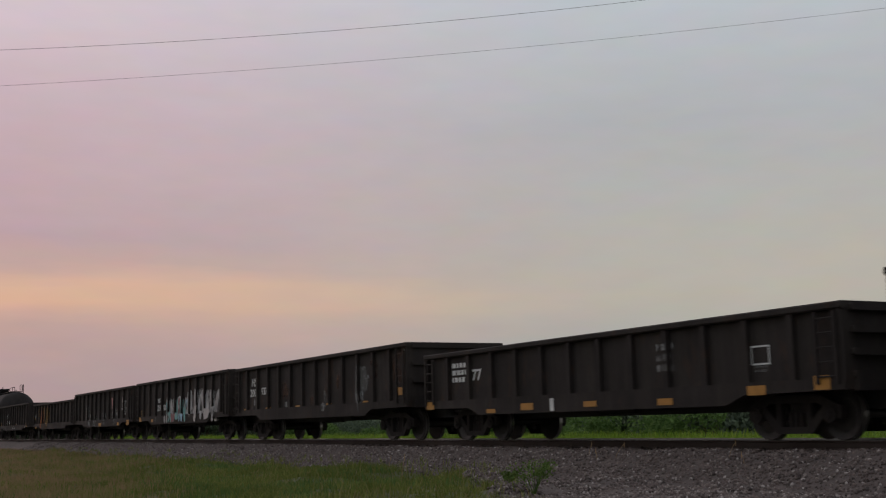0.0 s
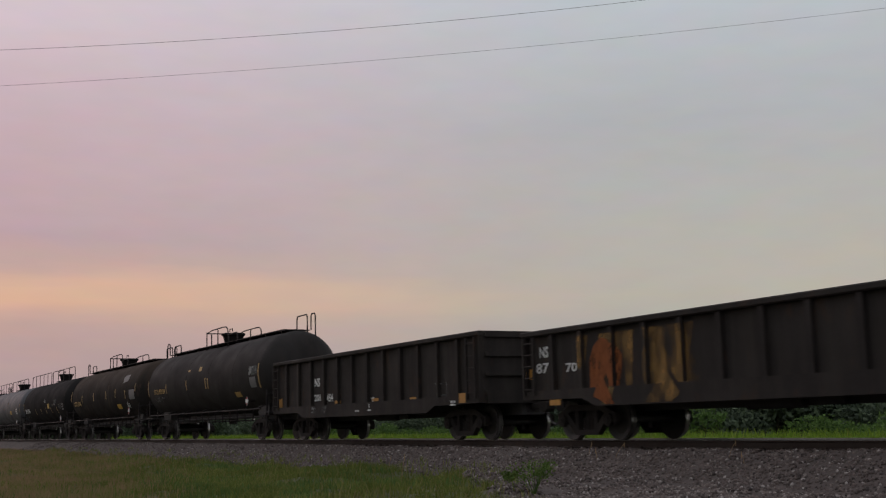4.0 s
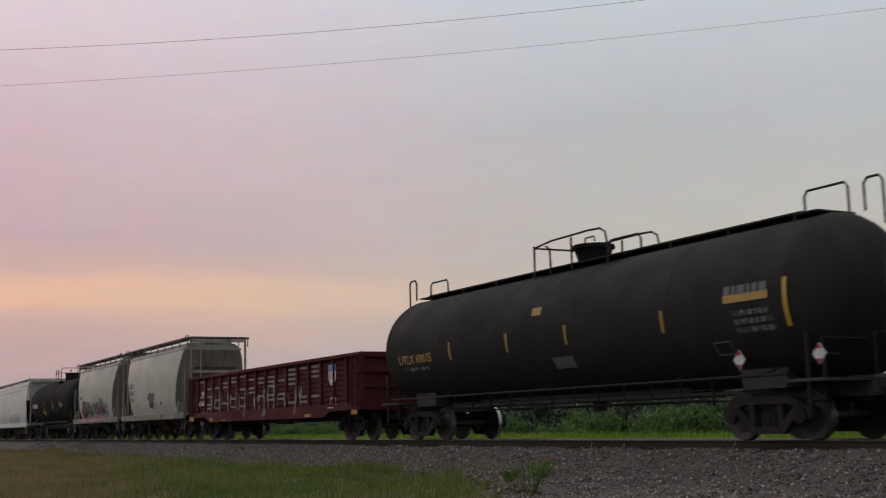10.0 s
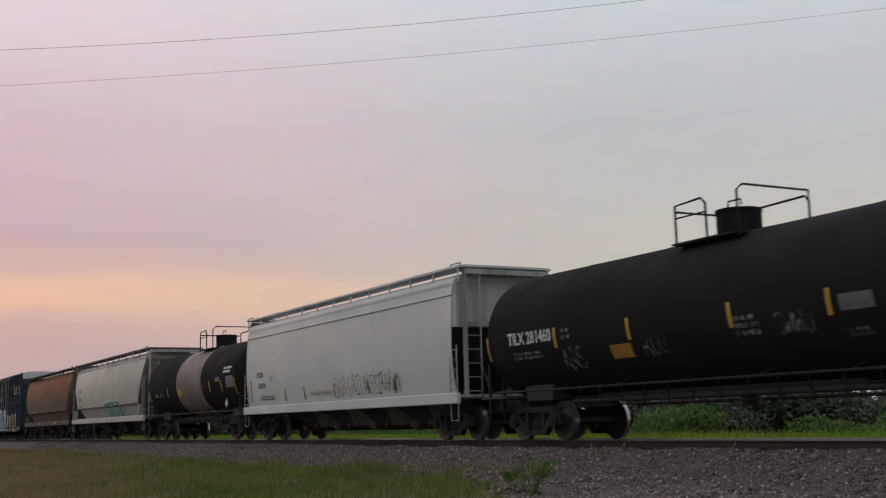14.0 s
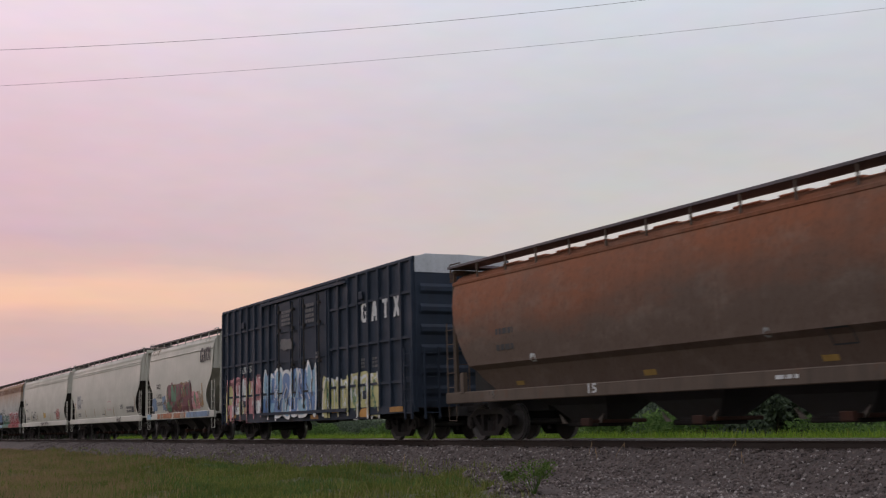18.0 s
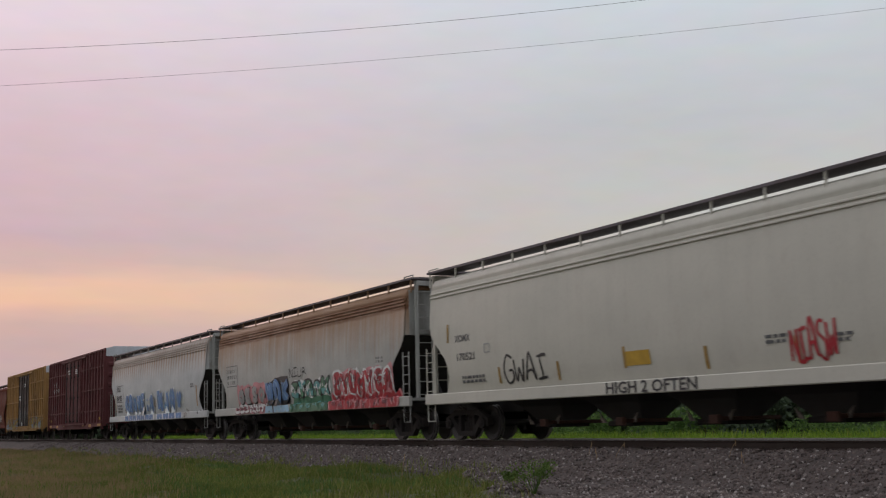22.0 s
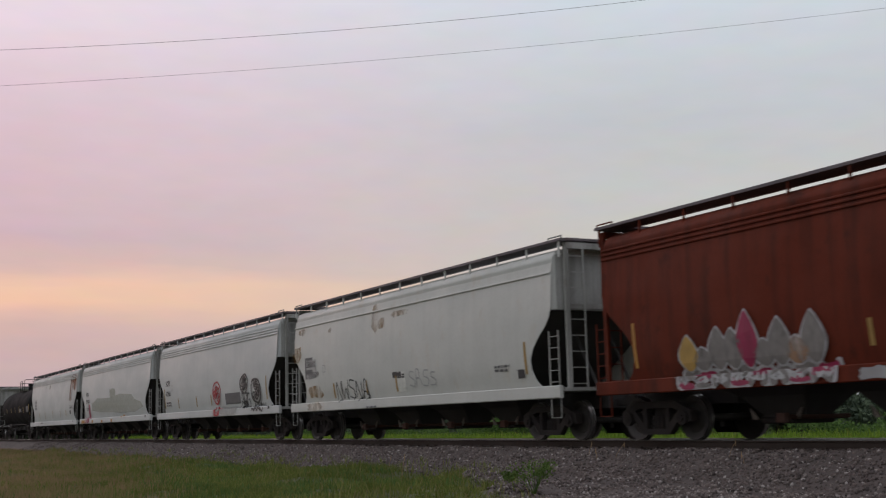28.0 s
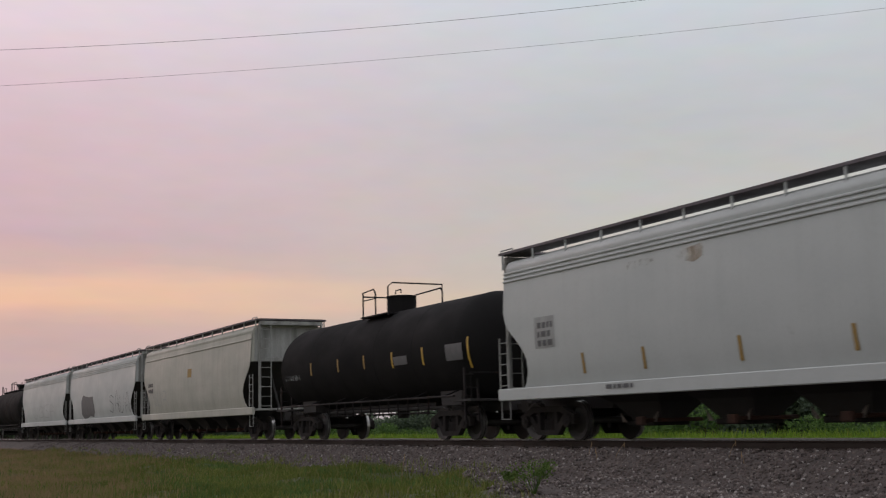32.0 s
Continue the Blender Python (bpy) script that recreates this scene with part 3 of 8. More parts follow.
def mask_face(c, mat, x0, x1, z0, z1):
    """A sprayed knot of thick loops inside a jagged outline."""
    r = random.Random(round(x0 * 100))
    cx, cz, a, b = (x0 + x1) / 2, (z0 + z1) / 2, (x1 - x0) / 2, (z1 - z0) / 2
    loop = [(cx + a * r.uniform(.8, 1.05) * math.cos(k * .571), cz + b * r.uniform(.8, 1.05) * math.sin(k * .571)) for k in range(11)]
    g = Geo()
    ribbon(g, loop, 0.04, 0.012, c[2], True)
    knot = part("graffiti", g, M[mat], c[0], "sprayed outline of a knot of loops")
    for k in range(9):
        px, pz = cx + a * r.uniform(-.5, .5), cz + b * r.uniform(-.65, .65)
        pts = [(px + a * .34 * math.cos(q + k), pz + b * .24 * math.sin(q * 1.3 + k)) for q in (0, 1.1, 2.3, 3.6, 4.9)]
        g = Geo()
        ribbon(g, pts, 0.032, 0.016 + 0.003 * k, c[2])
        part("loop", g, M[mat], knot)


def sleeve(c, mat, x0, x1, z0, z1):
    """A painted band round a tank."""
    n, R, zc = 48, 1.566, 2.56
    ring = lambda x: [(x, R * math.sin(k * 2 * math.pi / n), zc + R * math.cos(k * 2 * math.pi / n)) for k in range(n)]
    part("painted_band", Geo().loft([ring(x0), ring(x1)], False), M[mat], c[0], "dusty pale grey band", 60)


def bars(car, x, z, w, h, rows, mat, yf, seed=1, name="lettering"):
    """Small print: rows of short bars."""
    r, g = random.Random(seed), Geo()
    step = h / rows
    for i in range(rows):
        px = x
        while px < x + w * r.uniform(0.75, 1.0):
            l = r.uniform(0.08, 0.22)
            e, za, zb = min(px + l, x + w), z + h - (i + 1) * step, z + h - (i + 0.35) * step
            lay(g, [(px, za), (e, za), (e, zb), (px, zb)], 0.016, yf)
            px += l + 0.05
    return part(name, g, mat, car)


def blob(r, x0, x1, z0, z1, rough=0.12):
    """A blocky letter-like outline that fills a cell."""
    w, h = x1 - x0, z1 - z0
    k = r.randrange(7)
    if k == 0:
        p = [(0, 0), (.3, .02), (.36, .42), (.62, .4), (.66, 0), (1, .04), (.95, .62), (.72, 1), (.28, .97), (.04, .66)]
    elif k == 1:
        p = [(.02, 0), (.95, .03), (1, .3), (.6, .33), (.62, .48), (.94, .5), (.96, .74), (.6, .72), (.62, .8), (1, .82), (.96, 1), (.05, .98)]
    elif k == 2:
        p = [(.1, 0), (.45, .0), (.5, .38), (.8, 0), (1.05, .02), (.78, .5), (1, .95), (.7, 1), (.48, .66), (.4, 1), (.02, .96)]
    elif k == 3:
        p = [(.0, 0), (.3, .04), (.3, .5), (.66, 0), (1, 0), (1, 1), (.72, .96), (.7, .5), (.36, 1), (0, 1)]
    elif k == 4:
        p = [(.3, 0), (.64, 0), (.62, .4), (1.04, 1), (.7, .98), (.48, .62), (.3, 1), (-.04, .96), (.32, .4)]
    elif k == 5:
        p = [(.02, .02), (.92, 0), (1, .3), (.36, .28), (1, .62), (.92, 1), (.1, 1), (0, .72), (.62, .7), (0, .38)]
    else:
        p = [(.0, .05), (.5, -.05), (1, .05), (1.02, .95), (.7, 1), (.68, .35), (.36, .33), (.33, 1), (-.02, .97)]
    lean = r.uniform(-0.05, 0.28)
    p = [(a + lean * (b - 0.5), b) for a, b in p]
    return [(x0 + (a + r.uniform(-rough, rough) * 0.5) * w, z0 + (b + r.uniform(-rough, rough) * 0.6) * h) for a, b in p]


def graffiti(car, x0, x1, z0, z1, fills, yf, edge, letters=6, seed=1, back=None, inner=None):
    """Spray-painted lettering: a cloud behind, blocky shapes with an outline, fills and strokes inside them."""
    r = random.Random(seed)
    if back:
        n = letters * 2
        xs = [x0 - .08 + (x1 - x0 + .16) * i / n for i in range(n + 1)]
        under = [(x, z0 + r.uniform(-.05, .1)) for x in xs]
        over = [(x, z1 + r.uniform(-.22, .08)) for x in reversed(xs)]
        part("graffiti", lay(Geo(), soften(under + over), 0.010, yf), M[back], car, "sprayed background cloud")
    cell = (x1 - x0) / letters
    for i in range(letters):
        a = x0 + i * cell
        top = z1 - r.uniform(0, (z1 - z0) * 0.14)
        low = z0 + r.uniform(0, (z1 - z0) * 0.05)
        poly = soften(blob(r, a - cell * 0.02, a + cell * 0.98, low, top))
        cx, cz = sum(p[0] for p in poly) / len(poly), sum(p[1] for p in poly) / len(poly)
        big = [(cx + (x - cx) * 1.10 + (0.03 if x > cx else -0.03), cz + (z - cz) * 1.07 + (0.03 if z > cz else -0.01)) for x, z in poly]
        letter = part("graffiti_letter", lay(Geo(), big, 0.022 + 0.0007 * i, yf), M[edge], car, "sprayed letter outline")
        body = [(cx + (x - cx) * 0.93, cz + (z - cz) * 0.95) for x, z in poly]
        part("fill", lay(Geo(), body, 0.034, yf), M[fills[i % len(fills)]], letter, "sprayed fill colour")
        cut = low + (top - low) * r.uniform(0.3, 0.55)
        foot = [(x, z) for z, x in clip_x([(z, x) for x, z in body], z0 - 1, cut)]
        if len(foot) > 2 and len(fills) > 1:
            part("fade", lay(Geo(), foot, 0.038, yf), M[fills[(i + 1) % len(fills)]], letter, "second sprayed colour fading in")
        for j in range(6):
            px, pz = a + cell * r.uniform(.15, .75), r.uniform(low + .1, max(top - .25, low + .12))
            w, h, sl = cell * r.uniform(-.2, .3), (top - low) * r.uniform(.12, .4), r.uniform(-.1, .1)
            ins = Geo()
            ribbon(ins, [(px, pz), (px + w * .4 + sl, pz + h * .5), (px + w, pz + h)], min(0.028, cell * 0.05), 0.044, yf)
            part("stroke", ins, M[(inner or edge) if j % 3 else edge], letter)


def soften(poly):
    """Rounds the corners of an outline by cutting them twice; its size stays."""
    box = [f(p[c] for p in poly) for c in (0, 1) for f in (min, max)]
    for _ in range(2):
        out = []
        for (ax, az), (bx, bz) in zip(poly, poly[1:] + poly[:1]):
            out += [(ax * .75 + bx * .25, az * .75 + bz * .25), (ax * .25 + bx * .75, az * .25 + bz * .75)]
        poly = out
    now = [f(p[c] for p in poly) for c in (0, 1) for f in (min, max)]
    return [(box[0] + (x - now[0]) / (now[1] - now[0]) * (box[1] - box[0]), box[2] + (z - now[2]) / (now[3] - now[2]) * (box[3] - box[2])) for x, z in poly]


def ribbon(g, pts, w, d, yf, loop=False):
    """A stroke of even width along a smooth line through points."""
    n, path = len(pts), []
    for i in range(n if loop else n - 1):
        q = [pts[(i + k) % n] if loop else pts[min(max(i + k, 0), n - 1)] for k in (-1, 0, 1, 2)]
        for s in range(4):
            t = s / 4
            path.append(tuple(0.5 * (2 * q[1][c] + (q[2][c] - q[0][c]) * t + (2 * q[0][c] - 5 * q[1][c] + 4 * q[2][c] - q[3][c]) * t * t
                                     + (3 * q[1][c] - q[0][c] - 3 * q[2][c] + q[3][c]) * t ** 3) for c in (0, 1)))
    path.append(path[0] if loop else pts[-1])
    if not yf.strips:
        v = []
        for k, (x, z) in enumerate(path):
            ax, az = path[max(k - 1, 0)]
            bx, bz = path[min(k + 1, len(path) - 1)]
            l = math.hypot(bx - ax, bz - az) or 1.0
            nx, nz = -(bz - az) / l * w, (bx - ax) / l * w
            for s in (1, -1):
                q = max(z + s * nz, yf.low)
                v.append((x + s * nx, yf(q) - d - 0.0005 * k, q))
        g.add(v, [(2 * k, 2 * k + 1, 2 * k + 3, 2 * k + 2) for k in range(len(path) - 1)])
        return
    for k, ((ax, az), (bx, bz)) in enumerate(zip(path, path[1:])):
        l = math.hypot(bx - ax, bz - az)
        if l < 1e-4:
            continue
        nx, nz = -(bz - az) / l * w, (bx - ax) / l * w
        ex, ez = (bx - ax) / l * w * 0.5, (bz - az) / l * w * 0.5
        lay(g, [(ax + nx - ex, az + nz - ez), (ax - nx - ex, az - nz - ez), (bx - nx + ex, bz - nz + ez), (bx + nx + ex, bz + nz + ez)], d + 0.0003 * (k % 9), yf)


SKELETON = {
    "A": [[(.05, 0), (.3, .6), (.5, 1), (.7, .6), (.95, 0)], [(.25, .35), (.75, .35)]], "B": [[(.1, 0), (.1, 1), (.7, .9), (.7, .6), (.15, .5), (.85, .4), (.8, .05), (.1, 0)]],
    "D": [[(.1, 0), (.1, 1), (.6, .95), (.9, .5), (.6, .05), (.1, 0)]], "E": [[(.9, 1), (.1, 1), (.1, .5), (.1, 0), (.9, 0)], [(.1, .5), (.75, .5)]],
    "G": [[(.9, .8), (.5, 1), (.1, .7), (.1, .3), (.5, 0), (.9, .2), (.9, .48), (.55, .48)]], "J": [[(.8, 1), (.8, .2), (.45, 0), (.1, .25)]],
    "K": [[(.1, 0), (.1, 1)], [(.9, 1), (.2, .5), (.95, 0)]], "N": [[(.1, 0), (.1, 1), (.5, .5), (.9, 0), (.9, 1)]], "O": [[(.5, 1), (.9, .5), (.5, 0), (.1, .5), (.5, 1)]],
    "R": [[(.1, 0), (.1, 1), (.6, 1), (.9, .75), (.6, .5), (.15, .5)], [(.5, .5), (.95, 0)]], "S": [[(.9, .85), (.5, 1), (.15, .75), (.85, .3), (.5, 0), (.1, .15)]],
    "V": [[(.05, 1), (.3, .4), (.5, 0), (.7, .4), (.95, 1)]], "W": [[(0, 1), (.25, 0), (.5, .8), (.75, 0), (1, 1)]], "Y": [[(.05, 1), (.5, .5), (.95, 1)], [(.5, .5), (.5, 0)]],
    "i": [[(.5, 0), (.5, .5)], [(.5, .85), (.5, .95)]], "8": [[(.5, .5), (.15, .75), (.5, 1), (.85, .75), (.5, .5), (.1, .25), (.5, 0), (.9, .25), (.5, .5)]]}


def throw_up(c, text, x0, x1, z0, z1, fill, edge, w=0.13, rim=0.06, shine=None, seed=1):
    """Fat sprayed letters: a wide stroke for the outline, the fill on it, a thin highlight."""
    r = random.Random(seed)
    cell, pad = (x1 - x0) / len(text), w + rim * 0.6
    for i, ch in enumerate(text):
        a, b = x0 + cell * i + pad * 0.8, x0 + cell * (i + 1) - pad * 0.8
        lo, hi, lean = z0 + pad, z1 - pad - r.uniform(0, 0.16) * (z1 - z0), r.uniform(-0.05, 0.15)
        out, body, line = Geo(), Geo(), Geo()
        for stroke in SKELETON[ch]:
            pts = [(a + (b - a) * (p + lean * (q - 0.5)), lo + (hi - lo) * q) for p, q in stroke]
            ribbon(out, pts, w + rim, 0.030 + 0.0004 * i, c[2])
            ribbon(body, pts, w, 0.056, c[2])
            ribbon(line, [(x - w * 0.5, z + w * 0.4) for x, z in pts], w * 0.12, 0.080, c[2])
        letter = part("graffiti_letter", out, M[edge], c[0], "sprayed letter outline")
        part("fill", body, M[fill if isinstance(fill, str) else fill[i % len(fill)]], letter, "sprayed fill colour")
        if shine:
            part("highlight", line, M[shine], letter)


def lay_foot(c, mat, x0, x1, k):
    """The foot of a sprayed letter on the sill below it."""
    m, a = (x0 + x1) / 2, 0.06 if k % 2 else -0.05
    g = lay(Geo(), [(x0 + a, 1.0), (m - 0.06, 0.995), (m, 1.12), (m + 0.07, 1.0), (x1, 1.0), (x1 - 0.04 + a, 1.24), (x0, 1.24)], 0.016, c[2])
    part("graffiti", g, M[mat], c[0], "sprayed foot of a letter")


STROKES = [[(0, 0), (.1, 1), (.55, .9), (.5, .5), (.1, .45), (.6, .4), (.9, 0)], [(.9, .85), (.4, 1), (.05, .5), (.3, 0), (.9, .15), (.85, .5), (.5, .5)],
           [(0, .95), (.15, 0), (.5, .55), (.75, 0), (.95, 1)], [(.05, 0), (.1, .95), (.3, .9), (.7, .1), (.9, 0), (.9, 1)],
           [(.85, .9), (.3, .95), (.15, .65), (.8, .4), (.7, .02), (.05, .1)], [(.1, 1), (.1, .2), (.4, 0), (.8, .2), (.85, 1)],
           [(0, 0), (.35, 1), (.6, .95), (.95, 0), (.6, .4), (.2, .38)], [(.05, .9), (.9, .95), (.4, .9), (.45, .05), (.1, 0), (.9, .05)]]


def scrawl(car, x0, x1, z0, z1, mat, yf, seed=1, n=5, r0=0.02):
    """A thin sprayed tag of looped letters."""
    r = random.Random(seed)
    cell = (x1 - x0) / n
    for i in range(n):
        g, s = Geo(), r.choice(STROKES)
        lo, hi = z0 + (z1 - z0) * r.uniform(0, .15), z1 - (z1 - z0) * r.uniform(0, .2)
        pts = [(x0 + cell * (i + 0.02 + 0.96 * a + r.uniform(-.05, .05)), lo + (hi - lo) * (b + r.uniform(-.06, .06))) for a, b in s]
        ribbon(g, pts, r0, 0.008 + 0.003 * (i % 3), yf)
        part("tag_letter", g, M[mat], car, "thin sprayed letter")


def stain(car, x0, x1, z0, z1, mat, yf, seed=1, n=5):
    """Rust that runs down from the top edge in ragged tongues."""
    r, g = random.Random(seed), Geo()
    cell = (x1 - x0) / n
    for i in range(n):
        a, l = x0 + i * cell, z0 + (z1 - z0) * r.uniform(0, .6)
        b = a + cell * r.uniform(.5, 1.0)
        zs = [z1 + (l - z1) * k / 4 for k in range(5)]
        edge = []
        for k, z in enumerate(zs):
            s = (1 - k / 6.5) * 0.5
            m = (a + b) / 2 + r.uniform(-.02, .02)
            edge.append((m - (b - a) * s, m + (b - a) * s, z))
        for (p0, p1, pz), (q0, q1, qz) in zip(edge, edge[1:]):
            lay(g, [(q0, qz), (q1, qz), (p1, pz), (p0, pz)], 0.007, yf)
    return part("rust_stain", g, M[mat], car, "rust streaks running down")


# ---- the ground, the ballast and the track ----
def lateral_profile(y):
    """Height of the ballast and its foot across the line."""
    d = abs(y - TRACK_Y)
    if d < 1.55:
        return -0.185 if y < TRACK_Y - 0.9 else -0.25
    if y < TRACK_Y:
        return max(-0.185 - (d - 1.55) * 0.42, -0.80 - (d - 2.95) * 0.045)
    return max(-0.27 - (d - 1.55) * 0.4, -0.62)


def bumps(x, y, s, a):
    return a * noise.noise(Vector((x * s, y * s, 3.7)))


def gravel_line(x):
    """How near the camera's side the gravel reaches at x: the foot of the bank, then a wide apron."""
    if x < -24.5:
        return 13.55 + 0.45 * noise.noise(Vector((x * 0.35, 1, 2))) + 0.25 * noise.noise(Vector((x * 1.4, 4, 2)))
    return max(2.0, 13.65 - (x + 24.5) * 0.47) + 0.3 * noise.noise(Vector((x * 0.6, 1, 2)))


def ground_height(x, y):
    if y < 14.5:
        base = -0.84 - max(0, 13.7 - y) * 0.055
        return max(base, -1.35) + bumps(x, y, 0.38, 0.22) + bumps(x, y, 1.1, 0.12)
    if y < 19.0:
        return -1.0
    return -0.66 + bumps(x, y, 0.2, 0.08)


def grid_mesh(name, xs, ys, zf, mat):
    v = [(x, y, zf(x, y)) for x in xs for y in ys]
    n = len(ys)
    f = [(i * n + j, (i + 1) * n + j, (i + 1) * n + j + 1, i * n + j + 1) for i in range(len(xs) - 1) for j in range(n - 1)]
    me = bpy.data.meshes.new(name)
    me.from_pydata(v, [], f)
    me.polygons.foreach_set("use_smooth", [True] * len(f))
    me.materials.append(mat)
    me.update()
    return me


def soil_material():
    n = Nodes("grassy_soil")
    a, b = n.noise(0.35, detail=6), n.noise(5.0, detail=6)
    c = n.mix(n.range(a, 0.35, 0.65), (0.058, 0.070, 0.022), (0.080, 0.072, 0.034))
    c = n.mix(n.range(b, 0.45, 0.75, 0, 0.6), c, (0.05, 0.055, 0.024))
    return n.done(c, 0.95, 0, n.noise(9.0, detail=6), 0.6, 0.05)


def ballast_material(name, island=False):
    n = Nodes(name)
    a, b = n.noise(0.8, detail=5), n.noise(26.0, detail=4)
    c = n.mix(n.range(a, 0.3, 0.7), (0.088, 0.066, 0.060), (0.062, 0.047, 0.043))
    if island:
        g = n.n("ShaderNodeNewGeometry")
        rp = n.n("ShaderNodeValToRGB")
        e = rp.color_ramp.elements
        for p in (0.35, 0.7, 0.9):
            e.new(p)
        for el, (p, col) in zip(e, [(0, (0.030, 0.021, 0.020)), (0.35, (0.089, 0.066, 0.060)), (0.7, (0.136, 0.101, 0.091)), (0.9, (0.20, 0.163, 0.150)), (1, (0.40, 0.36, 0.345))]):
            el.position, el.color = p, (*col, 1)
        n.k(g.outputs["Random Per Island"], rp.inputs[0])
        c = n.mix(0.9, c, rp.outputs[0])
    c = n.mix(n.range(b, 0.45, 0.7, 0, 0.6), c, (0.035, 0.029, 0.028))
    return n.done(c, 0.9, 0, n.noise(16.0, detail=5), 0.8, 0.04)


def frange(a, b, s):
    return [a + s * i for i in range(int((b - a) / s) + 1)]


xs = [-3000, -1200, -600, -350] + frange(-240, -120, 4) + frange(-118, 30, 0.8) + [60, 120, 400, 1200, 3000]
ys = [-2000, -500, -100, -40, -15] + frange(-8, 14.4, 0.7) + [15.2, 18.2, 19.4, 22, 26, 32, 40, 55, 75, 110, 180, 320, 700, 1500, 4000]
ground = tagged(new("ground", grid_mesh("ground", xs, ys, ground_height, soil_material())), "rough grassy ground on both sides of the railway", "ground", kind="structure")


def ballast_height(x, y):
    z = lateral_profile(y) + bumps(x, y, 1.1, 0.05) + bumps(x, y, 4.0, 0.02)
    g = gravel_line(x)
    if y < g:
        z -= min(0.6, (g - y) * 0.8)
    elif y < 13.7:
        z = max(z, ground_height(x, y) + 0.06)
    return z


xs = [-700, -400] + frange(-260, -70, 2.5) + frange(-68, 12, 0.4) + [20, 40, 90, 300]
ys = frange(1.6, 12.6, 0.6) + frange(12.9, 20.8, 0.22)
ballast = tagged(new("ballast_bed", grid_mesh("ballast_bed", xs, ys, ballast_height, ballast_material("ballast_grit"))), "grey crushed-stone ballast bank under the track", "ballast", kind="structure")


def rock_scatter():
    """Loose ballast stones on the side that faces the camera."""
    rng = np.random.default_rng(4)
    ico = bmesh.new()
    bmesh.ops.create_icosphere(ico, subdivisions=1, radius=1.0)
    bv = np.array([v.co[:] for v in ico.verts])
    bf = np.array([[v.index for v in f.verts] for f in ico.faces])
    ico.free()
    pts = []
    for x0, x1, y0, y1, n in ((-24, 1, 8.6, 15.35, 44000), (-46, -24, 13.0, 15.35, 11000), (-90, -46, 13.3, 15.35, 8000), (-24, 1, 15.35, 18.0, 2500)):
        px, py = rng.uniform(x0, x1, n), rng.uniform(y0, y1, n)
        for x, y in zip(px, py):
            if y > gravel_line(x) - 0.15 and abs(abs(y - TRACK_Y) - 0.75) > 0.12:
                pts.append((x, y, ballast_height(x, y) - (0.02 if abs(y - TRACK_Y) < 1.4 else 0)))
    pts = np.array(pts)
    n = len(pts)
    size = rng.uniform(0.014, 0.036, (n, 1, 1)) * rng.uniform(0.7, 1.25, (n, 1, 3))
    V = bv[None] * size * (1 + rng.uniform(-0.22, 0.22, (n, len(bv), 1)))
    ang = rng.uniform(0, 6.28, n)
    c, s = np.cos(ang)[:, None], np.sin(ang)[:, None]
    X, Y = V[..., 0] * c - V[..., 1] * s, V[..., 0] * s + V[..., 1] * c
    V = np.stack([X, Y, V[..., 2]], -1) + pts[:, None, :]
    F = bf[None] + (np.arange(n) * len(bv))[:, None, None]
    me = bpy.data.meshes.new("loose_ballast")
    me.vertices.add(n * len(bv))
    me.vertices.foreach_set("co", V.reshape(-1))
    nf = n * len(bf)
    me.loops.add(nf * 3)
    me.loops.foreach_set("vertex_index", F.reshape(-1).astype(np.int32))
    me.polygons.add(nf)
    me.polygons.foreach_set("loop_start", np.arange(nf, dtype=np.int32) * 3)
    me.materials.append(ballast_material("ballast_stone", True))
    me.update(calc_edges=True)
    me.validate()
    return tagged(new("loose_ballast", me), "loose grey and brown crushed ballast stones", "gravel", kind="stuff")


rock_scatter()

track = thing("railway_track", "worn steel rails on weathered wooden ties", "track", kind="structure")
track.matrix_world = pose(0, TRACK_Y, 0.021, CANT, 0, 0)
RAIL = [(-0.075, -0.172), (0.075, -0.172), (0.075, -0.16), (0.012, -0.14), (0.012, -0.045), (0.036, -0.035), (0.036, -0.006), (0.03, 0.0), (-0.03, 0.0), (-0.036, -0.006), (-0.036, -0.035), (-0.012, -0.045), (-0.012, -0.14), (-0.075, -0.16)]
for s in (-1, 1):
    g = Geo().loft([[(x, s * 0.753 + y, z) for y, z in RAIL] for x in (-900, -300, -100, -40, 20, 120, 500)])
    me = g.mesh("rail", [M["rust_rail"], M["railhead"]])
    for p in me.polygons:
        if p.center.z > -0.004 and p.normal.z > 0.5:
            p.material_index = 1
        if s > 0 and p.normal.y < -0.5 and p.center.z > -0.03:
            p.material_index = 1
    part("rail", me, None, track, "rusty rail with a bright running edge")
TIE = Geo().box(-0.11, 0.11, -1.3, 1.3, -0.36, -0.18).mesh("tie", M["tie"])
for i in range(230):
    o = part("tie", TIE, None, track)
    o.location = (-112 + i * 0.52, 0.02 * math.sin(i * 7.3), 0.006 * math.sin(i * 3.1))
    o.rotation_euler.z = 0.012 * math.sin(i * 5.7)
PLATE = Geo().box(-0.09, 0.09, -0.16, 0.16, -0.182, -0.160).box(-0.05, 0.05, -0.12, -0.08, -0.17, -0.13).mesh("tie_plate", M["rust_rail"])
for i in range(140, 225):
    o = part("tie_plate", PLATE, None, track)
    o.location = (-112 + i * 0.52, -0.753, 0.0)


# ---- the cars; each is built in its own space: x along the train, -y towards the camera, z above the rails ----
CARS = []


def start_car(name, label, left, right, group="cars of the train"):
    """An empty at the car's middle; left and right are the ends of its body along the train at 0 s."""
    c = thing(name, label, "railway car", group)
    CARS.append((c, (left + right) / 2))
    return c, (right - left) / 2


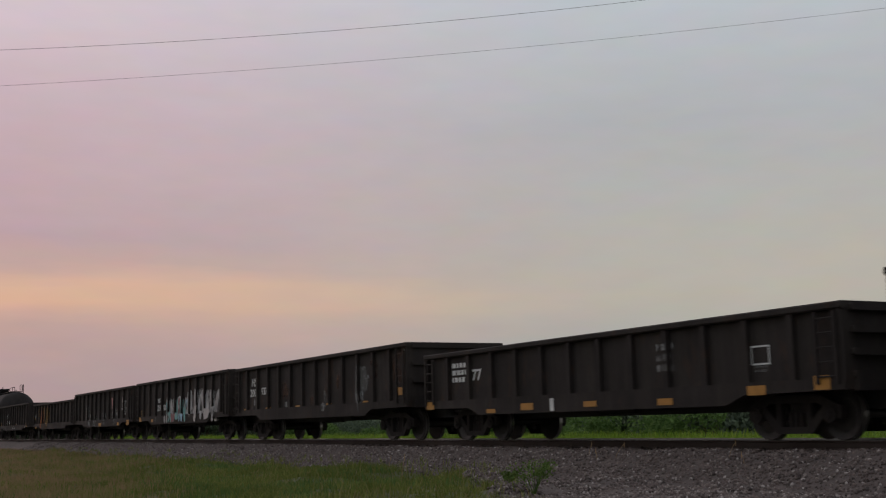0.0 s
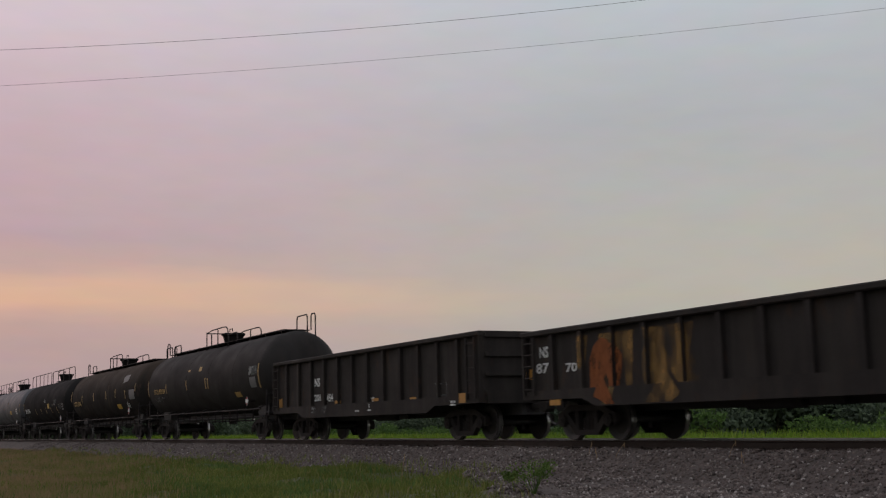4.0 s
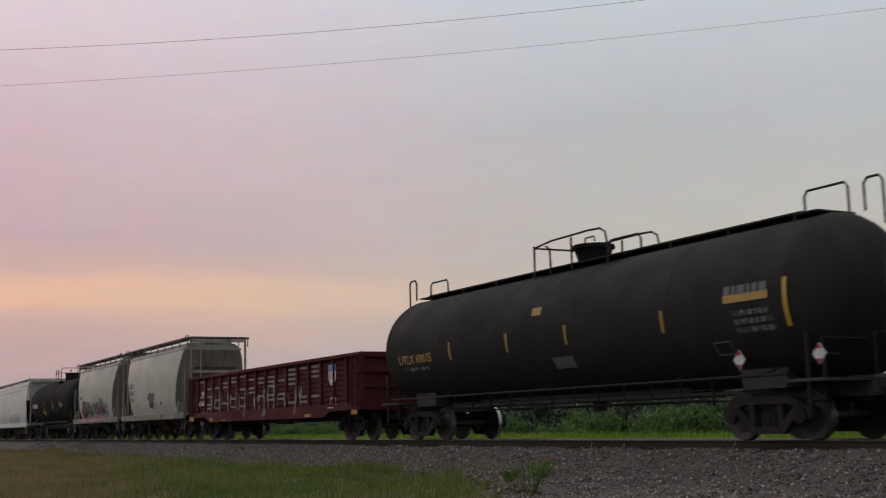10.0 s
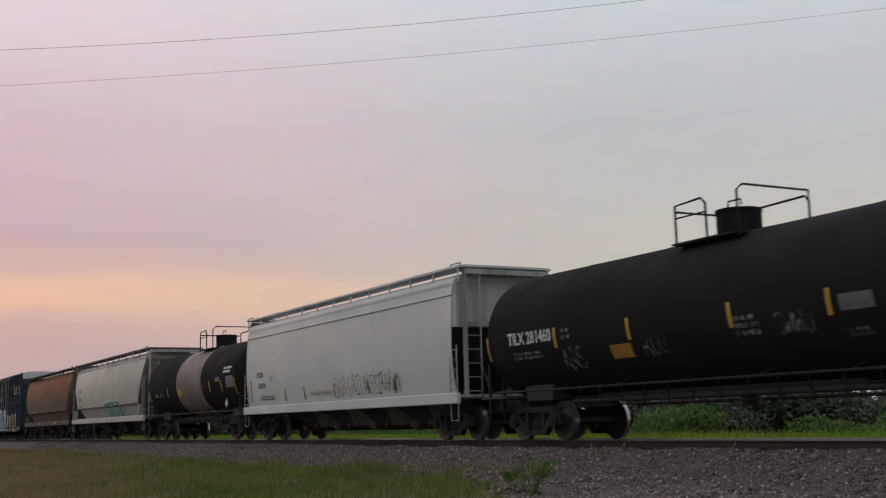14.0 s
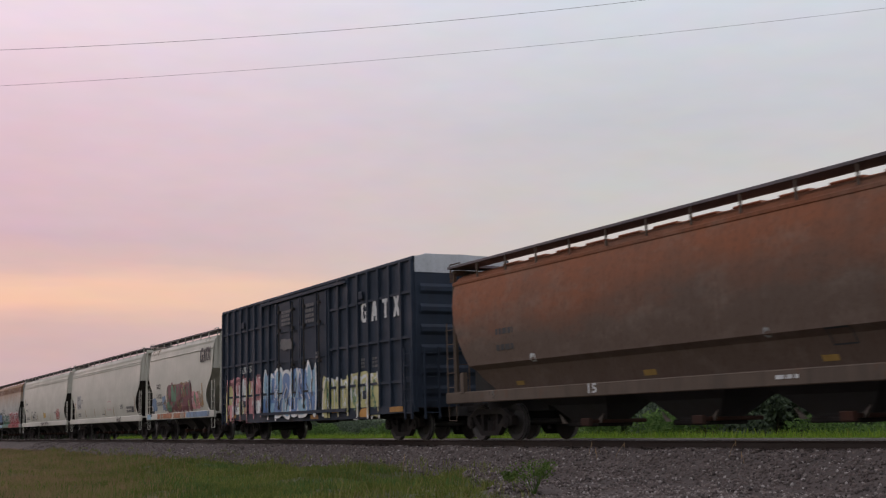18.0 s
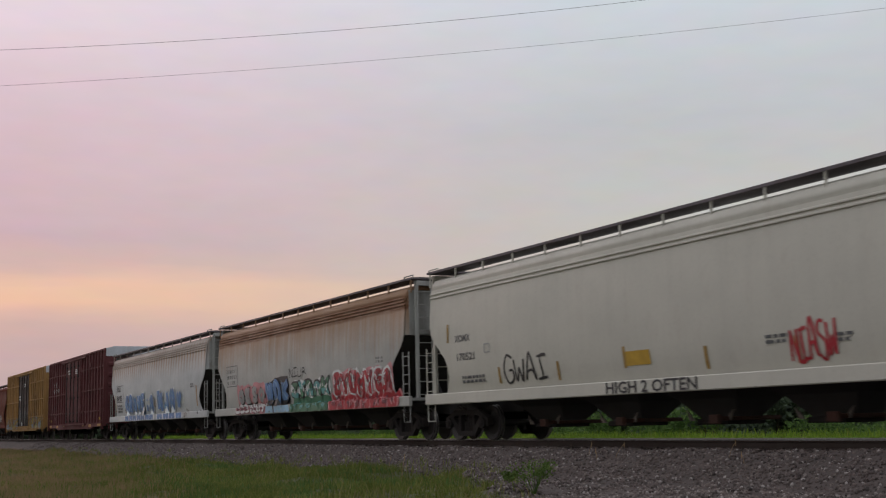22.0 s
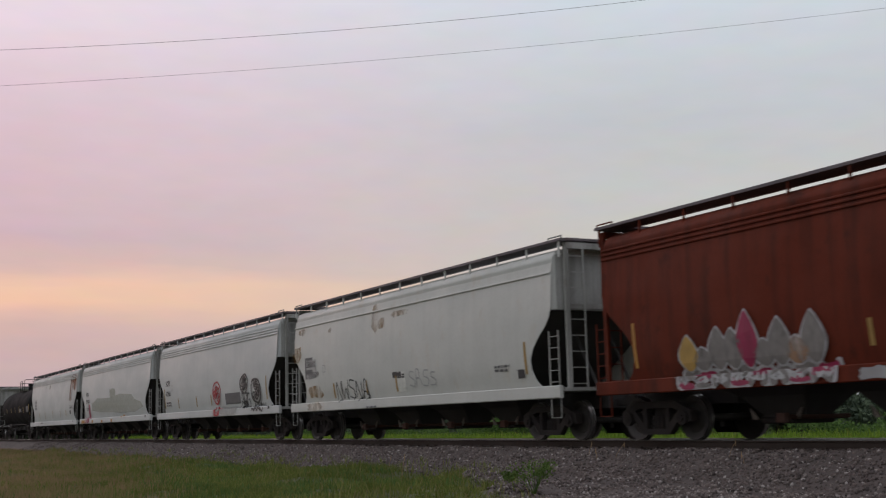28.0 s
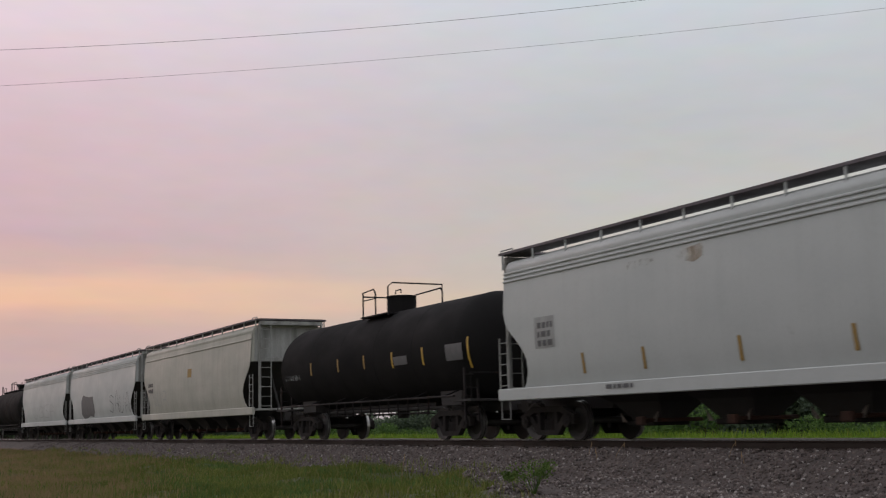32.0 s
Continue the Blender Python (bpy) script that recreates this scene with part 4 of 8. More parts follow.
def running_gear(car, half, bolster, reach):
    truck(car, -bolster), truck(car, bolster)
    coupler(car, -reach, -1), coupler(car, reach, 1)


def gondola(label, left, right, top, low, mat, ribs, end_ribs=4, reach=None, pressed=0, worn_mat=None):
    car, h = start_car("gondola_car", label, left, right)
    W, strips, edge = 1.55, [], -h
    for i in range(ribs + 1):
        x = -h + 0.06 + (2 * h - 0.12) * i / ribs
        strips += [(edge, x - 0.07, -W + (0.028 if pressed else 0.066)), (x - 0.07, x + 0.07, -W - 0.036)]
        edge = x + 0.07
    side = Side(lambda z: -W - 0.036, strips, (low + 0.18, -W - 0.061), low - 0.17)
    for s in (-1, 1):
        part("side_sheet", Geo().box(-h, h, s * (W - 0.08) - 0.012, s * (W - 0.08) + 0.012, low, top - 0.05), mat, car)
        part("top_chord", Geo().box(-h - 0.03, h + 0.03, s * W - 0.07, s * W + 0.07, top - 0.13, top, 0.025), mat, car)
        # the sill is deeper between the trucks
        q = h - 2.9
        part("side_sill", Geo().prism([(-h, low), (-q - 0.5, low - 0.02), (-q, low - 0.2), (q, low - 0.2), (q + 0.5, low - 0.02), (h, low), (h, low + 0.2), (-h, low + 0.2)], s * W - 0.06, s * W + 0.06), mat, car)
    g = Geo()
    for i in range(ribs + 1):
        x = -h + 0.06 + (2 * h - 0.12) * i / ribs
        g = Geo().prism([(x - 0.07, low + 0.1), (x + 0.07, low + 0.1), (x + 0.07, top - 0.1), (x - 0.07, top - 0.1)], -W - 0.035, -W + 0.08)
        part("rib", g, mat, car)
        part("rib", Geo().box(x - 0.07, x + 0.07, W - 0.08, W + 0.035, low + 0.1, top - 0.1), mat, car)
    rr = random.Random(ribs)
    for i in range(ribs):
        x0, x1 = -h + 0.06 + (2 * h - 0.12) * i / ribs + 0.13, -h + 0.06 + (2 * h - 0.12) * (i + 1) / ribs - 0.13
        for k in range(pressed):
            z = low + 0.36 + (top - low - 0.62) * k / (pressed - 1)
            m = worn_mat if worn_mat and 0 < i < ribs - 3 and rr.random() < 0.5 else mat
            part("pressed_rib", Geo().prism([(x0, z), (x0 + 0.06, z - 0.04), (x1 - 0.06, z - 0.04), (x1, z), (x1 - 0.06, z + 0.04), (x0 + 0.06, z + 0.04)], -W + 0.03, -W + 0.08), m, car)
    for s in (-1, 1):
        e = Geo().box(s * h - 0.02, s * h + 0.02, -W + 0.05, W - 0.05, low, top)
        part("end_sheet", e, mat, car)
        for k in range(end_ribs):
            z = low + 0.25 + (top - low - 0.35) * k / (end_ribs - 1)
            part("end_rib", Geo().box(s * (h + 0.05) - 0.045, s * (h + 0.05) + 0.045, -W + 0.12, W - 0.12, z - 0.06, z + 0.06, 0.02), mat, car)
        ladder(car, s * (h - 0.55), s * (h - 0.12), -W - 0.09, low + 0.1, top - 0.15, 5, mat)
        part("end_sill", Geo().box(s * h - 0.1, s * h + 0.1, -1.4, 1.4, low - 0.02, low + 0.25), mat, car)
    part("floor", Geo().box(-h, h, -W + 0.05, W - 0.05, low + 0.02, low + 0.1), M["under"], car)
    part("centre_sill", Geo().box(-h, h, -0.35, 0.35, low - 0.32, low), M["under"], car)
    brake_gear(car, h, M["under"])
    running_gear(car, h, h - 1.75, h + (reach or 0.3))
    return car, h, side


def tank(label, left, right, mat, R=1.56, zc=2.56, style="short", hoops=True, seams=5, dome_x=0.3, side_pipe=True):
    car, h = start_car("tank_car", label, left, right)
    n, prof = 48, []
    head = 0.85
    c = h - head * 0.25
    for k in range(9):
        a = k / 8 * math.pi / 2
        prof.append((-c - head * math.cos(a), max(R * math.sin(a), 0.02)))
    m = seams * 2 + 1
    for i in range(1, m):
        prof.append((-c + 2 * c * i / m, R))
    prof += [(-x, r) for x, r in prof[8::-1]]
    side = Side(lambda z: -math.sqrt(max(R * R - (z - zc) ** 2, 0.01)))
    ring = lambda x, r: [(x, r * math.sin(k * 2 * math.pi / n), zc + r * math.cos(k * 2 * math.pi / n)) for k in range(n)]
    part("tank_shell", Geo().loft([ring(x, r) for x, r in prof]), mat, car, smooth=50)
    for i in range(seams + 1):
        x = -c + 2 * c * i / seams
        part("weld_seam", Geo().loft([ring(x - 0.02, R + 0.001), ring(x - 0.012, R + 0.007), ring(x + 0.012, R + 0.007), ring(x + 0.02, R + 0.001)], False), mat, car, smooth=60)
    top = zc + R
    # running board along the top with its brackets
    rp = M["rail_paint"]
    if style == "short":
        part("roof_walk", Geo().box(-h + 0.75, h - 0.75, -0.42, 0.42, top + 0.06, top + 0.10), rp, car)
        g = Geo()
        for i in range(9):
            x = -h + 0.95 + (2 * h - 1.9) * i / 8
            part("walk_bracket", Geo().box(x - 0.03, x + 0.03, -0.4, 0.4, top - 0.06, top + 0.07), rp, car)
    # valve housing
    d = dome_x
    dome = Geo().loft([[(d + r * math.cos(k * math.pi / 10), r * math.sin(k * math.pi / 10), z) for k in range(20)]
                       for r, z in ((0.36, top - 0.08), (0.37, top + 0.06), (0.42, top + 0.26), (0.46, top + 0.38), (0.52, top + 0.41), (0.52, top + 0.49), (0.49, top + 0.51), (0.2, top + 0.53))] if style != "box" else
                      [[(d + r * math.cos(k * math.pi / 10), r * math.sin(k * math.pi / 10), z) for k in range(20)]
                       for r, z in ((0.46, top - 0.08), (0.46, top + 0.44), (0.48, top + 0.44), (0.48, top + 0.50), (0.1, top + 0.52))])
    part("valve_housing", dome, M["tank_dull"], car, smooth=40)
    part("housing_lid_handle", Geo().tube([(d - 0.2, -0.1, top + 0.58), (d - 0.18, -0.1, top + 0.7), (d + 0.18, -0.1, top + 0.7), (d + 0.2, -0.1, top + 0.58)], 0.02, 5), rp, car)

    def rail(name, pts, r=0.026):
        part(name, Geo().tube(pts, r, 6), rp, car)

    z0, z1 = top + 0.08, top + {"short": 0.70, "long": 0.72, "box": 0.66}[style]
    if style == "short":
        # guard round the housing, a low rail beyond it
        for y in (-0.75, 0.75):
            rail("guard_rail", [(d - 1.47, y, z1 - 0.1), (d - 0.7, y, z1 - 0.02), (d + 0.85, y, z1), (d + 1.3, y, z1 - 0.02), (d + 1.5, y, z1 - 0.12), (d + 1.58, y, z1 - 0.4), (d + 1.58, y, z0 - 0.25)])
            for x in (d - 1.47, d + 0.15):
                rail("guard_post", [(x, y, z0 - 0.25), (x, y, z1 - 0.05)])
            rail("low_rail", [(d + 1.65, y, z0 - 0.1), (d + 1.65, y, z0 + 0.18), (d + 1.72, y, z0 + 0.26), (d + 2.7, y, z0 + 0.26), (d + 2.8, y, z0 + 0.16), (d + 2.8, y, z0 - 0.1)])
        rail("guard_rail", [(d - 1.47, -0.75, z1 - 0.1), (d - 1.47, 0.75, z1 - 0.1)])
        rail("guard_post", [(d - 0.95, -0.75, z1 - 0.12), (d - 0.78, -0.75, z1 - 0.2), (d - 0.75, -0.75, z0 - 0.2)])
        part("platform", Geo().box(d - 1.6, d + 1.9, -0.62, 0.62, top + 0.02, top + 0.055), rp, car)
    if style == "short" and hoops:
        # climbing hoops stand by the ladders at opposite corners
        for s in (-1, 1):
            y = 0.45 * s
            for a, b, up in ((h - 1.5, h - 0.4, 0.58) if s > 0 else (h - 2.0, h - 0.95, 0.36), (h - 0.02, h + 0.42, 0.56)):
                rail("grab_hoop", [(s * a, y, z0 - 0.05), (s * a, y, z0 + up - 0.1), (s * (a + 0.08), y, z0 + up), (s * (b - 0.08), y, z0 + up), (s * b, y, z0 + up - 0.1), (s * b, y, z0 - 0.35)])
            part("end_step", Geo().box(min(s * (h - 0.9), s * (h - 0.3)), max(s * (h - 0.9), s * (h - 0.3)), -0.5, 0.5, top + 0.02, top + 0.055), rp, car)
    if style == "long":
        part("platform", Geo().box(d - 1.0, d + 1.2, -0.5, 0.5, top - 0.03, top + 0.025), rp, car)
        for y, r in ((-0.9, 0.024),):
            for a, b in ((-h - 0.1, d - 0.6), (d - 0.05, h - 0.1)):
                rail("walk_railing", [(a, y, z0 - 0.3), (a, y, z1 - 0.2), (a + 0.15, y, z1 - 0.06), (b - 0.15, y, z1 - 0.06), (b, y, z1 - 0.2), (b, y, z0 - 0.3)], r)
                k = max(2, round((b - a) / 1.75))
                for i in range(1, k):
                    x = a + (b - a) * i / k
                    rail("railing_post", [(x, y, z0 - 0.3), (x, y, z1 - 0.06)], r * 0.9)
        rail("guard_rail", [(d + 0.6, -0.6, z0 + 0.5), (d + 0.7, -0.6, z0 + 0.62), (d + 2.0, -0.6, z0 + 0.62), (d + 2.05, -0.6, z0 + 0.1)], 0.02)
    if style == "box":
        part("platform", Geo().box(d - 0.95, d + 1.0, -1.0, 1.0, top - 0.16, top - 0.12), rp, car)
        rail("guard_rail", [(d - 0.85, -0.95, z0 - 0.3), (d - 0.85, -0.95, z1), (d - 0.05, -0.95, z1 + 0.04), (d + 0.08, -0.95, z1 - 0.08), (d + 0.1, -0.95, z0 - 0.3)])
        rail("guard_rail", [(d - 0.85, 0.95, z0 - 0.3), (d - 0.85, 0.95, z1), (d + 0.9, 0.95, z1 + 0.04), (d + 1.0, 0.95, z1 - 0.08), (d + 1.0, 0.95, z0 - 0.3)])
        rail("guard_rail", [(d + 1.0, -0.95, z0 - 0.3), (d + 1.0, -0.95, z1 + 0.02), (d + 1.0, -0.8, z1 + 0.14), (d + 1.0, 0.95, z1 + 0.14), (d + 1.0, 0.95, z0 - 0.2)])
        rail("guard_rail", [(d - 0.85, -0.95, z1 - 0.12), (d - 0.85, 0.95, z1 - 0.12)])
        rail("mid_rail", [(d - 0.85, -0.95, z0 + 0.32), (d + 0.1, -0.95, z0 + 0.32)], 0.018)
    # saddles, stub sills, side handrail, ladder to the platform
    for s in (-1, 1):
        x = s * (h - 1.45)
        part("saddle", Geo().prism([(x - 0.55, 0.95), (x + 0.55, 0.95), (x + 0.7, 1.75), (x - 0.7, 1.75)], -0.95, 0.95), M["under"], car)
        part("stub_sill", Geo().box(min(s * (h - 2.6), s * (h + 0.55)), max(s * (h - 2.6), s * (h + 0.55)), -0.32, 0.32, 0.76, 1.12), M["under"], car)
        part("end_platform", Geo().box(min(s * (h - 0.7), s * (h + 0.5)), max(s * (h - 0.7), s * (h + 0.5)), -1.45, 1.45, 1.02, 1.08), M["under"], car)
        ladder(car, s * (h + 0.12), s * (h + 0.12), -1.4, 0.5, 1.9, 4, rp, name="end_ladder", y1=-1.0)
        rail("end_handrail", [(s * (h + 0.48), -1.42, 1.08), (s * (h + 0.48), -1.42, 1.75), (s * (h + 0.48), 1.42, 1.75), (s * (h + 0.48), 1.42, 1.08)], 0.02)
    if side_pipe:
        rail("side_handrail", [(-h + 0.3, -1.50, 1.17), (h - 0.3, -1.50, 1.17)], 0.028)
        rail("side_handrail", [(-h + 0.3, 1.50, 1.17), (h - 0.3, 1.50, 1.17)], 0.028)
        for i in range(7):
            x = -h + 0.9 + (2 * h - 1.8) * i / 6
            part("handrail_bracket", Geo().tube([(x, -1.0, 1.35), (x, -1.5, 1.17)], 0.022, 5), rp, car)
    # low catwalk hung beneath the tank, pipes and gear under its belly
    part("belly_gear", Geo().box(-h * 0.55, h * 0.5, -0.45, 0.45, 0.86, 1.12, 0.05), M["under"], car)
    part("belly_pipe", Geo().tube([(-h + 2.4, -0.6, 0.9), (h - 2.4, -0.6, 0.9)], 0.05, 8), M["under"], car)
    g = Geo()
    for y in (-0.85, 0.85):
        g.tube([(-h + 2.9, y, 0.78), (h - 2.9, y, 0.78)], 0.018, 5)
        g.tube([(-h + 2.9, y, 0.98), (h - 2.9, y, 0.98)], 0.018, 5)
        for i in range(12):
            x = -h + 3.0 + (2 * h - 6.0) * i / 11
            g.tube([(x, y, 0.72), (x, y, 1.3)], 0.022, 5)
    part("under_catwalk", g, rp, car)
    part("outlet_valve", Geo().tube([(d, 0, zc - R - 0.35), (d, 0, zc - R + 0.1)], 0.18, 10), M["under"], car)
    running_gear(car, h, h - 1.35, h + 0.65)
    return car, h, side


ROUND_SIDE = [(1.22, 1.16), (1.6, 1.30), (1.78, 1.385), (1.90, 1.545), (2.3, 1.58), (2.6, 1.59), (3.1, 1.58), (3.6, 1.51), (3.9, 1.44), (4.1, 1.37), (4.28, 1.28), (4.38, 1.1), (4.45, 0.8), (4.5, 0.4)]
SHORT_SIDE = [(1.22, 1.40), (1.45, 1.46), (1.62, 1.535), (2.0, 1.57), (2.6, 1.59), (3.1, 1.58), (3.6, 1.51), (3.9, 1.44), (4.1, 1.37), (4.28, 1.28), (4.38, 1.1), (4.45, 0.8), (4.5, 0.4)]
FLAT_SIDE = [(1.22, 1.44), (1.5, 1.51), (1.9, 1.56), (2.4, 1.585), (2.9, 1.585), (3.4, 1.565), (3.8, 1.535), (4.08, 1.505), (4.22, 1.48), (4.34, 1.41), (4.42, 1.22), (4.46, 0.9), (4.5, 0.45)]


def interp(table, z):
    if z <= table[0][0]:
        return table[0][1]
    for (a, p), (b, q) in zip(table, table[1:]):
        if z <= b:
            return p + (q - p) * (z - a) / (b - a)
    return table[-1][1]


def rounded_ring(l, w, z, r, k=5):
    pts = []
    for cx, cy, a0 in ((l - r, w - r, 0), (-l + r, w - r, 90), (-l + r, -w + r, 180), (l - r, -w + r, 270)):
        for i in range(k):
            a = radians(a0 + 90 * i / (k - 1))
            pts.append((cx + r * math.cos(a), cy + r * math.sin(a), z))
    return pts


def hopper(label, left, right, mat, kind="flat", bays=4, sill=None, walk_posts=12, inset=0.35, ridges=3, end_mat=None, notch=True, back=0.0, walk_mat=None, bay_mat=None, slope_mat=None):
    """A covered hopper: a lofted body with sloped ends over discharge bays, roof walks, end frames and ladders."""
    car, h = start_car("covered_hopper_car", label, left, right)
    sill, end_mat = sill or mat, end_mat or M["end_grime"]
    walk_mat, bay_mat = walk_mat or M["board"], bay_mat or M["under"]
    table = (SHORT_SIDE if bays == 2 else ROUND_SIDE) if kind == "round" else FLAT_SIDE
    side = Side(lambda z: -interp(table, z) if z > 1.25 else -1.603, low=0.975)
    if kind == "round":
        length = [(1.22, h - 2.3), (1.6, h - 1.75), (2.0, h - 1.4), (2.6, h - 1.0), (3.2, h - 0.72), (3.8, h - 0.55), (4.5, h - 0.5)]
        if bays == 2:
            length = [(1.22, h - 1.25), (1.6, h - 1.3), (2.0, h - 1.2), (2.6, h - 0.98), (3.2, h - 0.74), (3.8, h - 0.55), (4.5, h - 0.5)]
        length = [(z, x - back) for z, x in length]
        zs = [1.22, 1.4, 1.6, 1.78, 1.90, 2.1, 2.3, 2.6, 2.85, 3.1, 3.35, 3.6, 3.75, 3.9, 4.0, 4.1, 4.19, 4.28, 4.33, 4.38, 4.41, 4.45, 4.48, 4.5]
        me = Geo().loft([rounded_ring(interp(length, z), interp(table, z), z, 0.12) for z in zs]).mesh("hopper_body", [mat, M["slope_tan_shade"]], 22)
        # end faces darker than the sides: their shade is in the tan
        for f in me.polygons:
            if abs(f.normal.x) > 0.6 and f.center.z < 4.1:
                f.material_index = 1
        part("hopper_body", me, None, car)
        for s in (-1, 1):
            part("roof_edge", Geo().box(-h + 0.52 + back, h - 0.52 - back, s * 1.33 - 0.06, s * 1.33 + 0.06, 4.08, 4.2, 0.03), mat, car)
    else:
        cut = 3.0
        length = [(1.22, h - 3.0), (cut, h - inset), (4.5, h - inset)]
        # the notch's shade is put into the slope sheet's dark colour
        part("slope_sheet", Geo().loft([rounded_ring(interp(length, z), interp(table, z) - 0.05, z, 0.06, 3) for z in (1.22, 1.8, 2.4, 2.99)]), slope_mat or M["slope_shade"], car, "sloped end sheet of the hopper")
        zs = [3.0, 3.4, 3.8, 4.08, 4.15, 4.22, 4.28, 4.34, 4.38, 4.42, 4.46, 4.5]
        part("hopper_body", Geo().loft([rounded_ring(interp(length, z), interp(table, z) - (0.04 if z < 4.09 else 0.0), z, 0.06, 3) for z in zs]), mat, car, smooth=35)
        # the side sheets, cut back in a dark notch at each end
        for s in (-1, 1):
            e = h - inset
            left = [(-e + 0.62, 1.2), (-e + 0.84, 1.4), (-e + 0.97, 1.65), (-e + 0.97, 1.9), (-e + 0.82, 2.15), (-e + 0.55, 2.4), (-e + 0.27, 2.62), (-e + 0.08, 2.84), (-e, 3.1), (-e, 4.08)] if notch else [(-e, 1.2), (-e, 4.08)]
            edge = [(z, x) for x, z in left]
            zs = sorted({z for z, _ in edge} | {1.35, 1.7, 2.05, 2.3, 2.5, 2.75, 2.95, 3.2, 3.4, 3.6, 3.8, 3.95})
            rings = []
            for z in zs:
                x, y = interp(edge, z), s * interp(table, z)
                rings.append([(x, y, z), (-x, y, z), (-x, y - s * 0.024, z), (x, y - s * 0.024, z)])
            part("side_sheet", Geo().loft(rings), mat, car, smooth=30)
        for k in range(ridges):
            z = 3.86 + 0.10 * k
            part("side_ridge", Geo().box(-h + inset, h - inset, side(z) - 0.035, side(z) + 0.02, z - 0.025, z + 0.025, 0.012), mat, car)
    # long side sill
    for s in (-1, 1):
        part("side_sill", Geo().box(-h + 0.05, h - 0.05, s * 1.55 - 0.05, s * 1.55 + 0.05, 0.96, 1.25, 0.02), sill, car)
        if kind == "round":
            for e in (-1, 1):
                x = e * (h - 0.95)
                if s > 0:
                    # wedge that closes the gap below the slope, in its shade colour
                    part("slope_brace", Geo().prism([(e * (h - 2.4), 1.18), (e * (h - 0.5), 1.18), (e * (h - 0.55), 3.3), (e * (h - 0.75), 3.2), (e * (h - 1.05), 2.6), (e * (h - 1.45), 2.0), (e * (h - 1.8), 1.6)], -0.95, 0.95), M["slope_shade"], car)
                part("sill_post", Geo().box(x - 0.09, x + 0.09, s * 1.56 - 0.06, s * 1.56 + 0.06, 1.2, 1.75, 0.02), end_mat, car)
    # end frames: corner posts, top beam, sheet, sloped braces, ladders
    for e in (-1, 1):
        x = e * (h - 0.1)
        for y in (-1.28, 1.28):
            part("corner_post", Geo().box(x - 0.045, x + 0.045, y - 0.04, y + 0.04, 1.2, 4.5), end_mat, car)
        part("end_beam", Geo().box(x - 0.08, x + 0.08, -1.3, 1.3, 4.4, 4.54), end_mat, car)
        part("end_beam", Geo().box(x - 0.06, x + 0.06, -1.25, 1.25, 3.0, 3.12), end_mat, car)
        part("end_platform", Geo().box(min(x - e * 1.3, x + e * 0.1), max(x - e * 1.3, x + e * 0.1), -1.5, 1.5, 1.12, 1.2), end_mat, car)
        for y in (-0.5, 0.5):
            # in the notch the braces carry the same shade colour
            part("end_brace", Geo().tube([(x, y, 1.2), (e * (h - 1.1), y, 2.7)], 0.04, 6), M["slope_shade"] if kind == "flat" else end_mat, car)
        ladder(car, x + e * 0.09, x + e * 0.09, -1.28, 1.1, 4.4, 9, end_mat, r=0.013, name="end_ladder", y1=-0.85, w=0.016)
        ladder(car, e * (h - 0.48), e * (h - 0.1), -1.56, 1.2, 2.5 if kind == "flat" else 3.1, 5, end_mat, r=0.012, name="side_ladder", w=0.015)
        part("stirrup_step", Geo().tube([(e * (h - 0.5), -1.54, 0.98), (e * (h - 0.5), -1.54, 0.52), (e * (h - 0.1), -1.54, 0.52), (e * (h - 0.1), -1.54, 0.98)], 0.016, 5), end_mat, car)
        if kind == "flat":
            part("end_sheet", Geo().box(e * (h - inset) - 0.02, e * (h - inset) + 0.02, -1.4, 1.4, 3.0, 4.3), end_mat, car)
    # roof: hatch trough and two raised walks on short posts
    part("hatch_trough", Geo().box(-h + 0.9, h - 0.9, -0.42, 0.42, 4.42, 4.58, 0.06), mat, car)
    for i in range(walk_posts):
        x = -h + 0.95 + (2 * h - 1.9) * (i + 0.5) / walk_posts
        part("hatch_cover", Geo().box(x - 0.42, x + 0.36, -0.4, 0.4, 4.575, 4.62, 0.02), mat, car)
    for y in (-1, 1):
        part("roof_walk", Geo().box(-h + 0.02, h - 0.02, y * 1.16 - 0.30, y * 1.16 + 0.30, 4.57, 4.63), walk_mat, car)
        for i in range(walk_posts + 1):
            x = -h + 0.15 + (2 * h - 0.3) * i / walk_posts
            part("walk_post", Geo().box(x - 0.02, x + 0.02, y * 1.42 - 0.02, y * 1.42 + 0.02, 4.2, 4.625), end_mat if kind == "round" else mat, car)
    for e in (-1, 1):
        part("end_walk", Geo().box(min(e * h, e * (h - 0.6)), max(e * h, e * (h - 0.6)), -1.3, 1.3, 4.58, 4.64), walk_mat, car)
        part("corner_grab", Geo().tube([(e * (h - 0.05), -1.4, 4.62), (e * (h - 0.05), -1.4, 4.69), (e * (h - 0.6), -1.4, 4.69), (e * (h - 0.6), -1.4, 4.62)], 0.018, 5), end_mat, car)
    # discharge bays
    span = 2 * h - 5.6
    for i in range(bays):
        x, w = -h + 2.8 + span * (i + 0.5) / bays, span / bays * 0.5
        bay = Geo().loft([[(x + a, b, z), (x - a, b, z), (x - a, -b, z), (x + a, -b, z)]
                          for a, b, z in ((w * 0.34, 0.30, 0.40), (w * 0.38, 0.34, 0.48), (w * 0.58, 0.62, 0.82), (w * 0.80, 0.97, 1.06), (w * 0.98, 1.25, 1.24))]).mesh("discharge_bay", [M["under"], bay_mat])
        # bay ends take bay_mat; the white hopper's lighter one paints light on them
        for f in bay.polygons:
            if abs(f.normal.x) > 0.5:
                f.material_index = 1
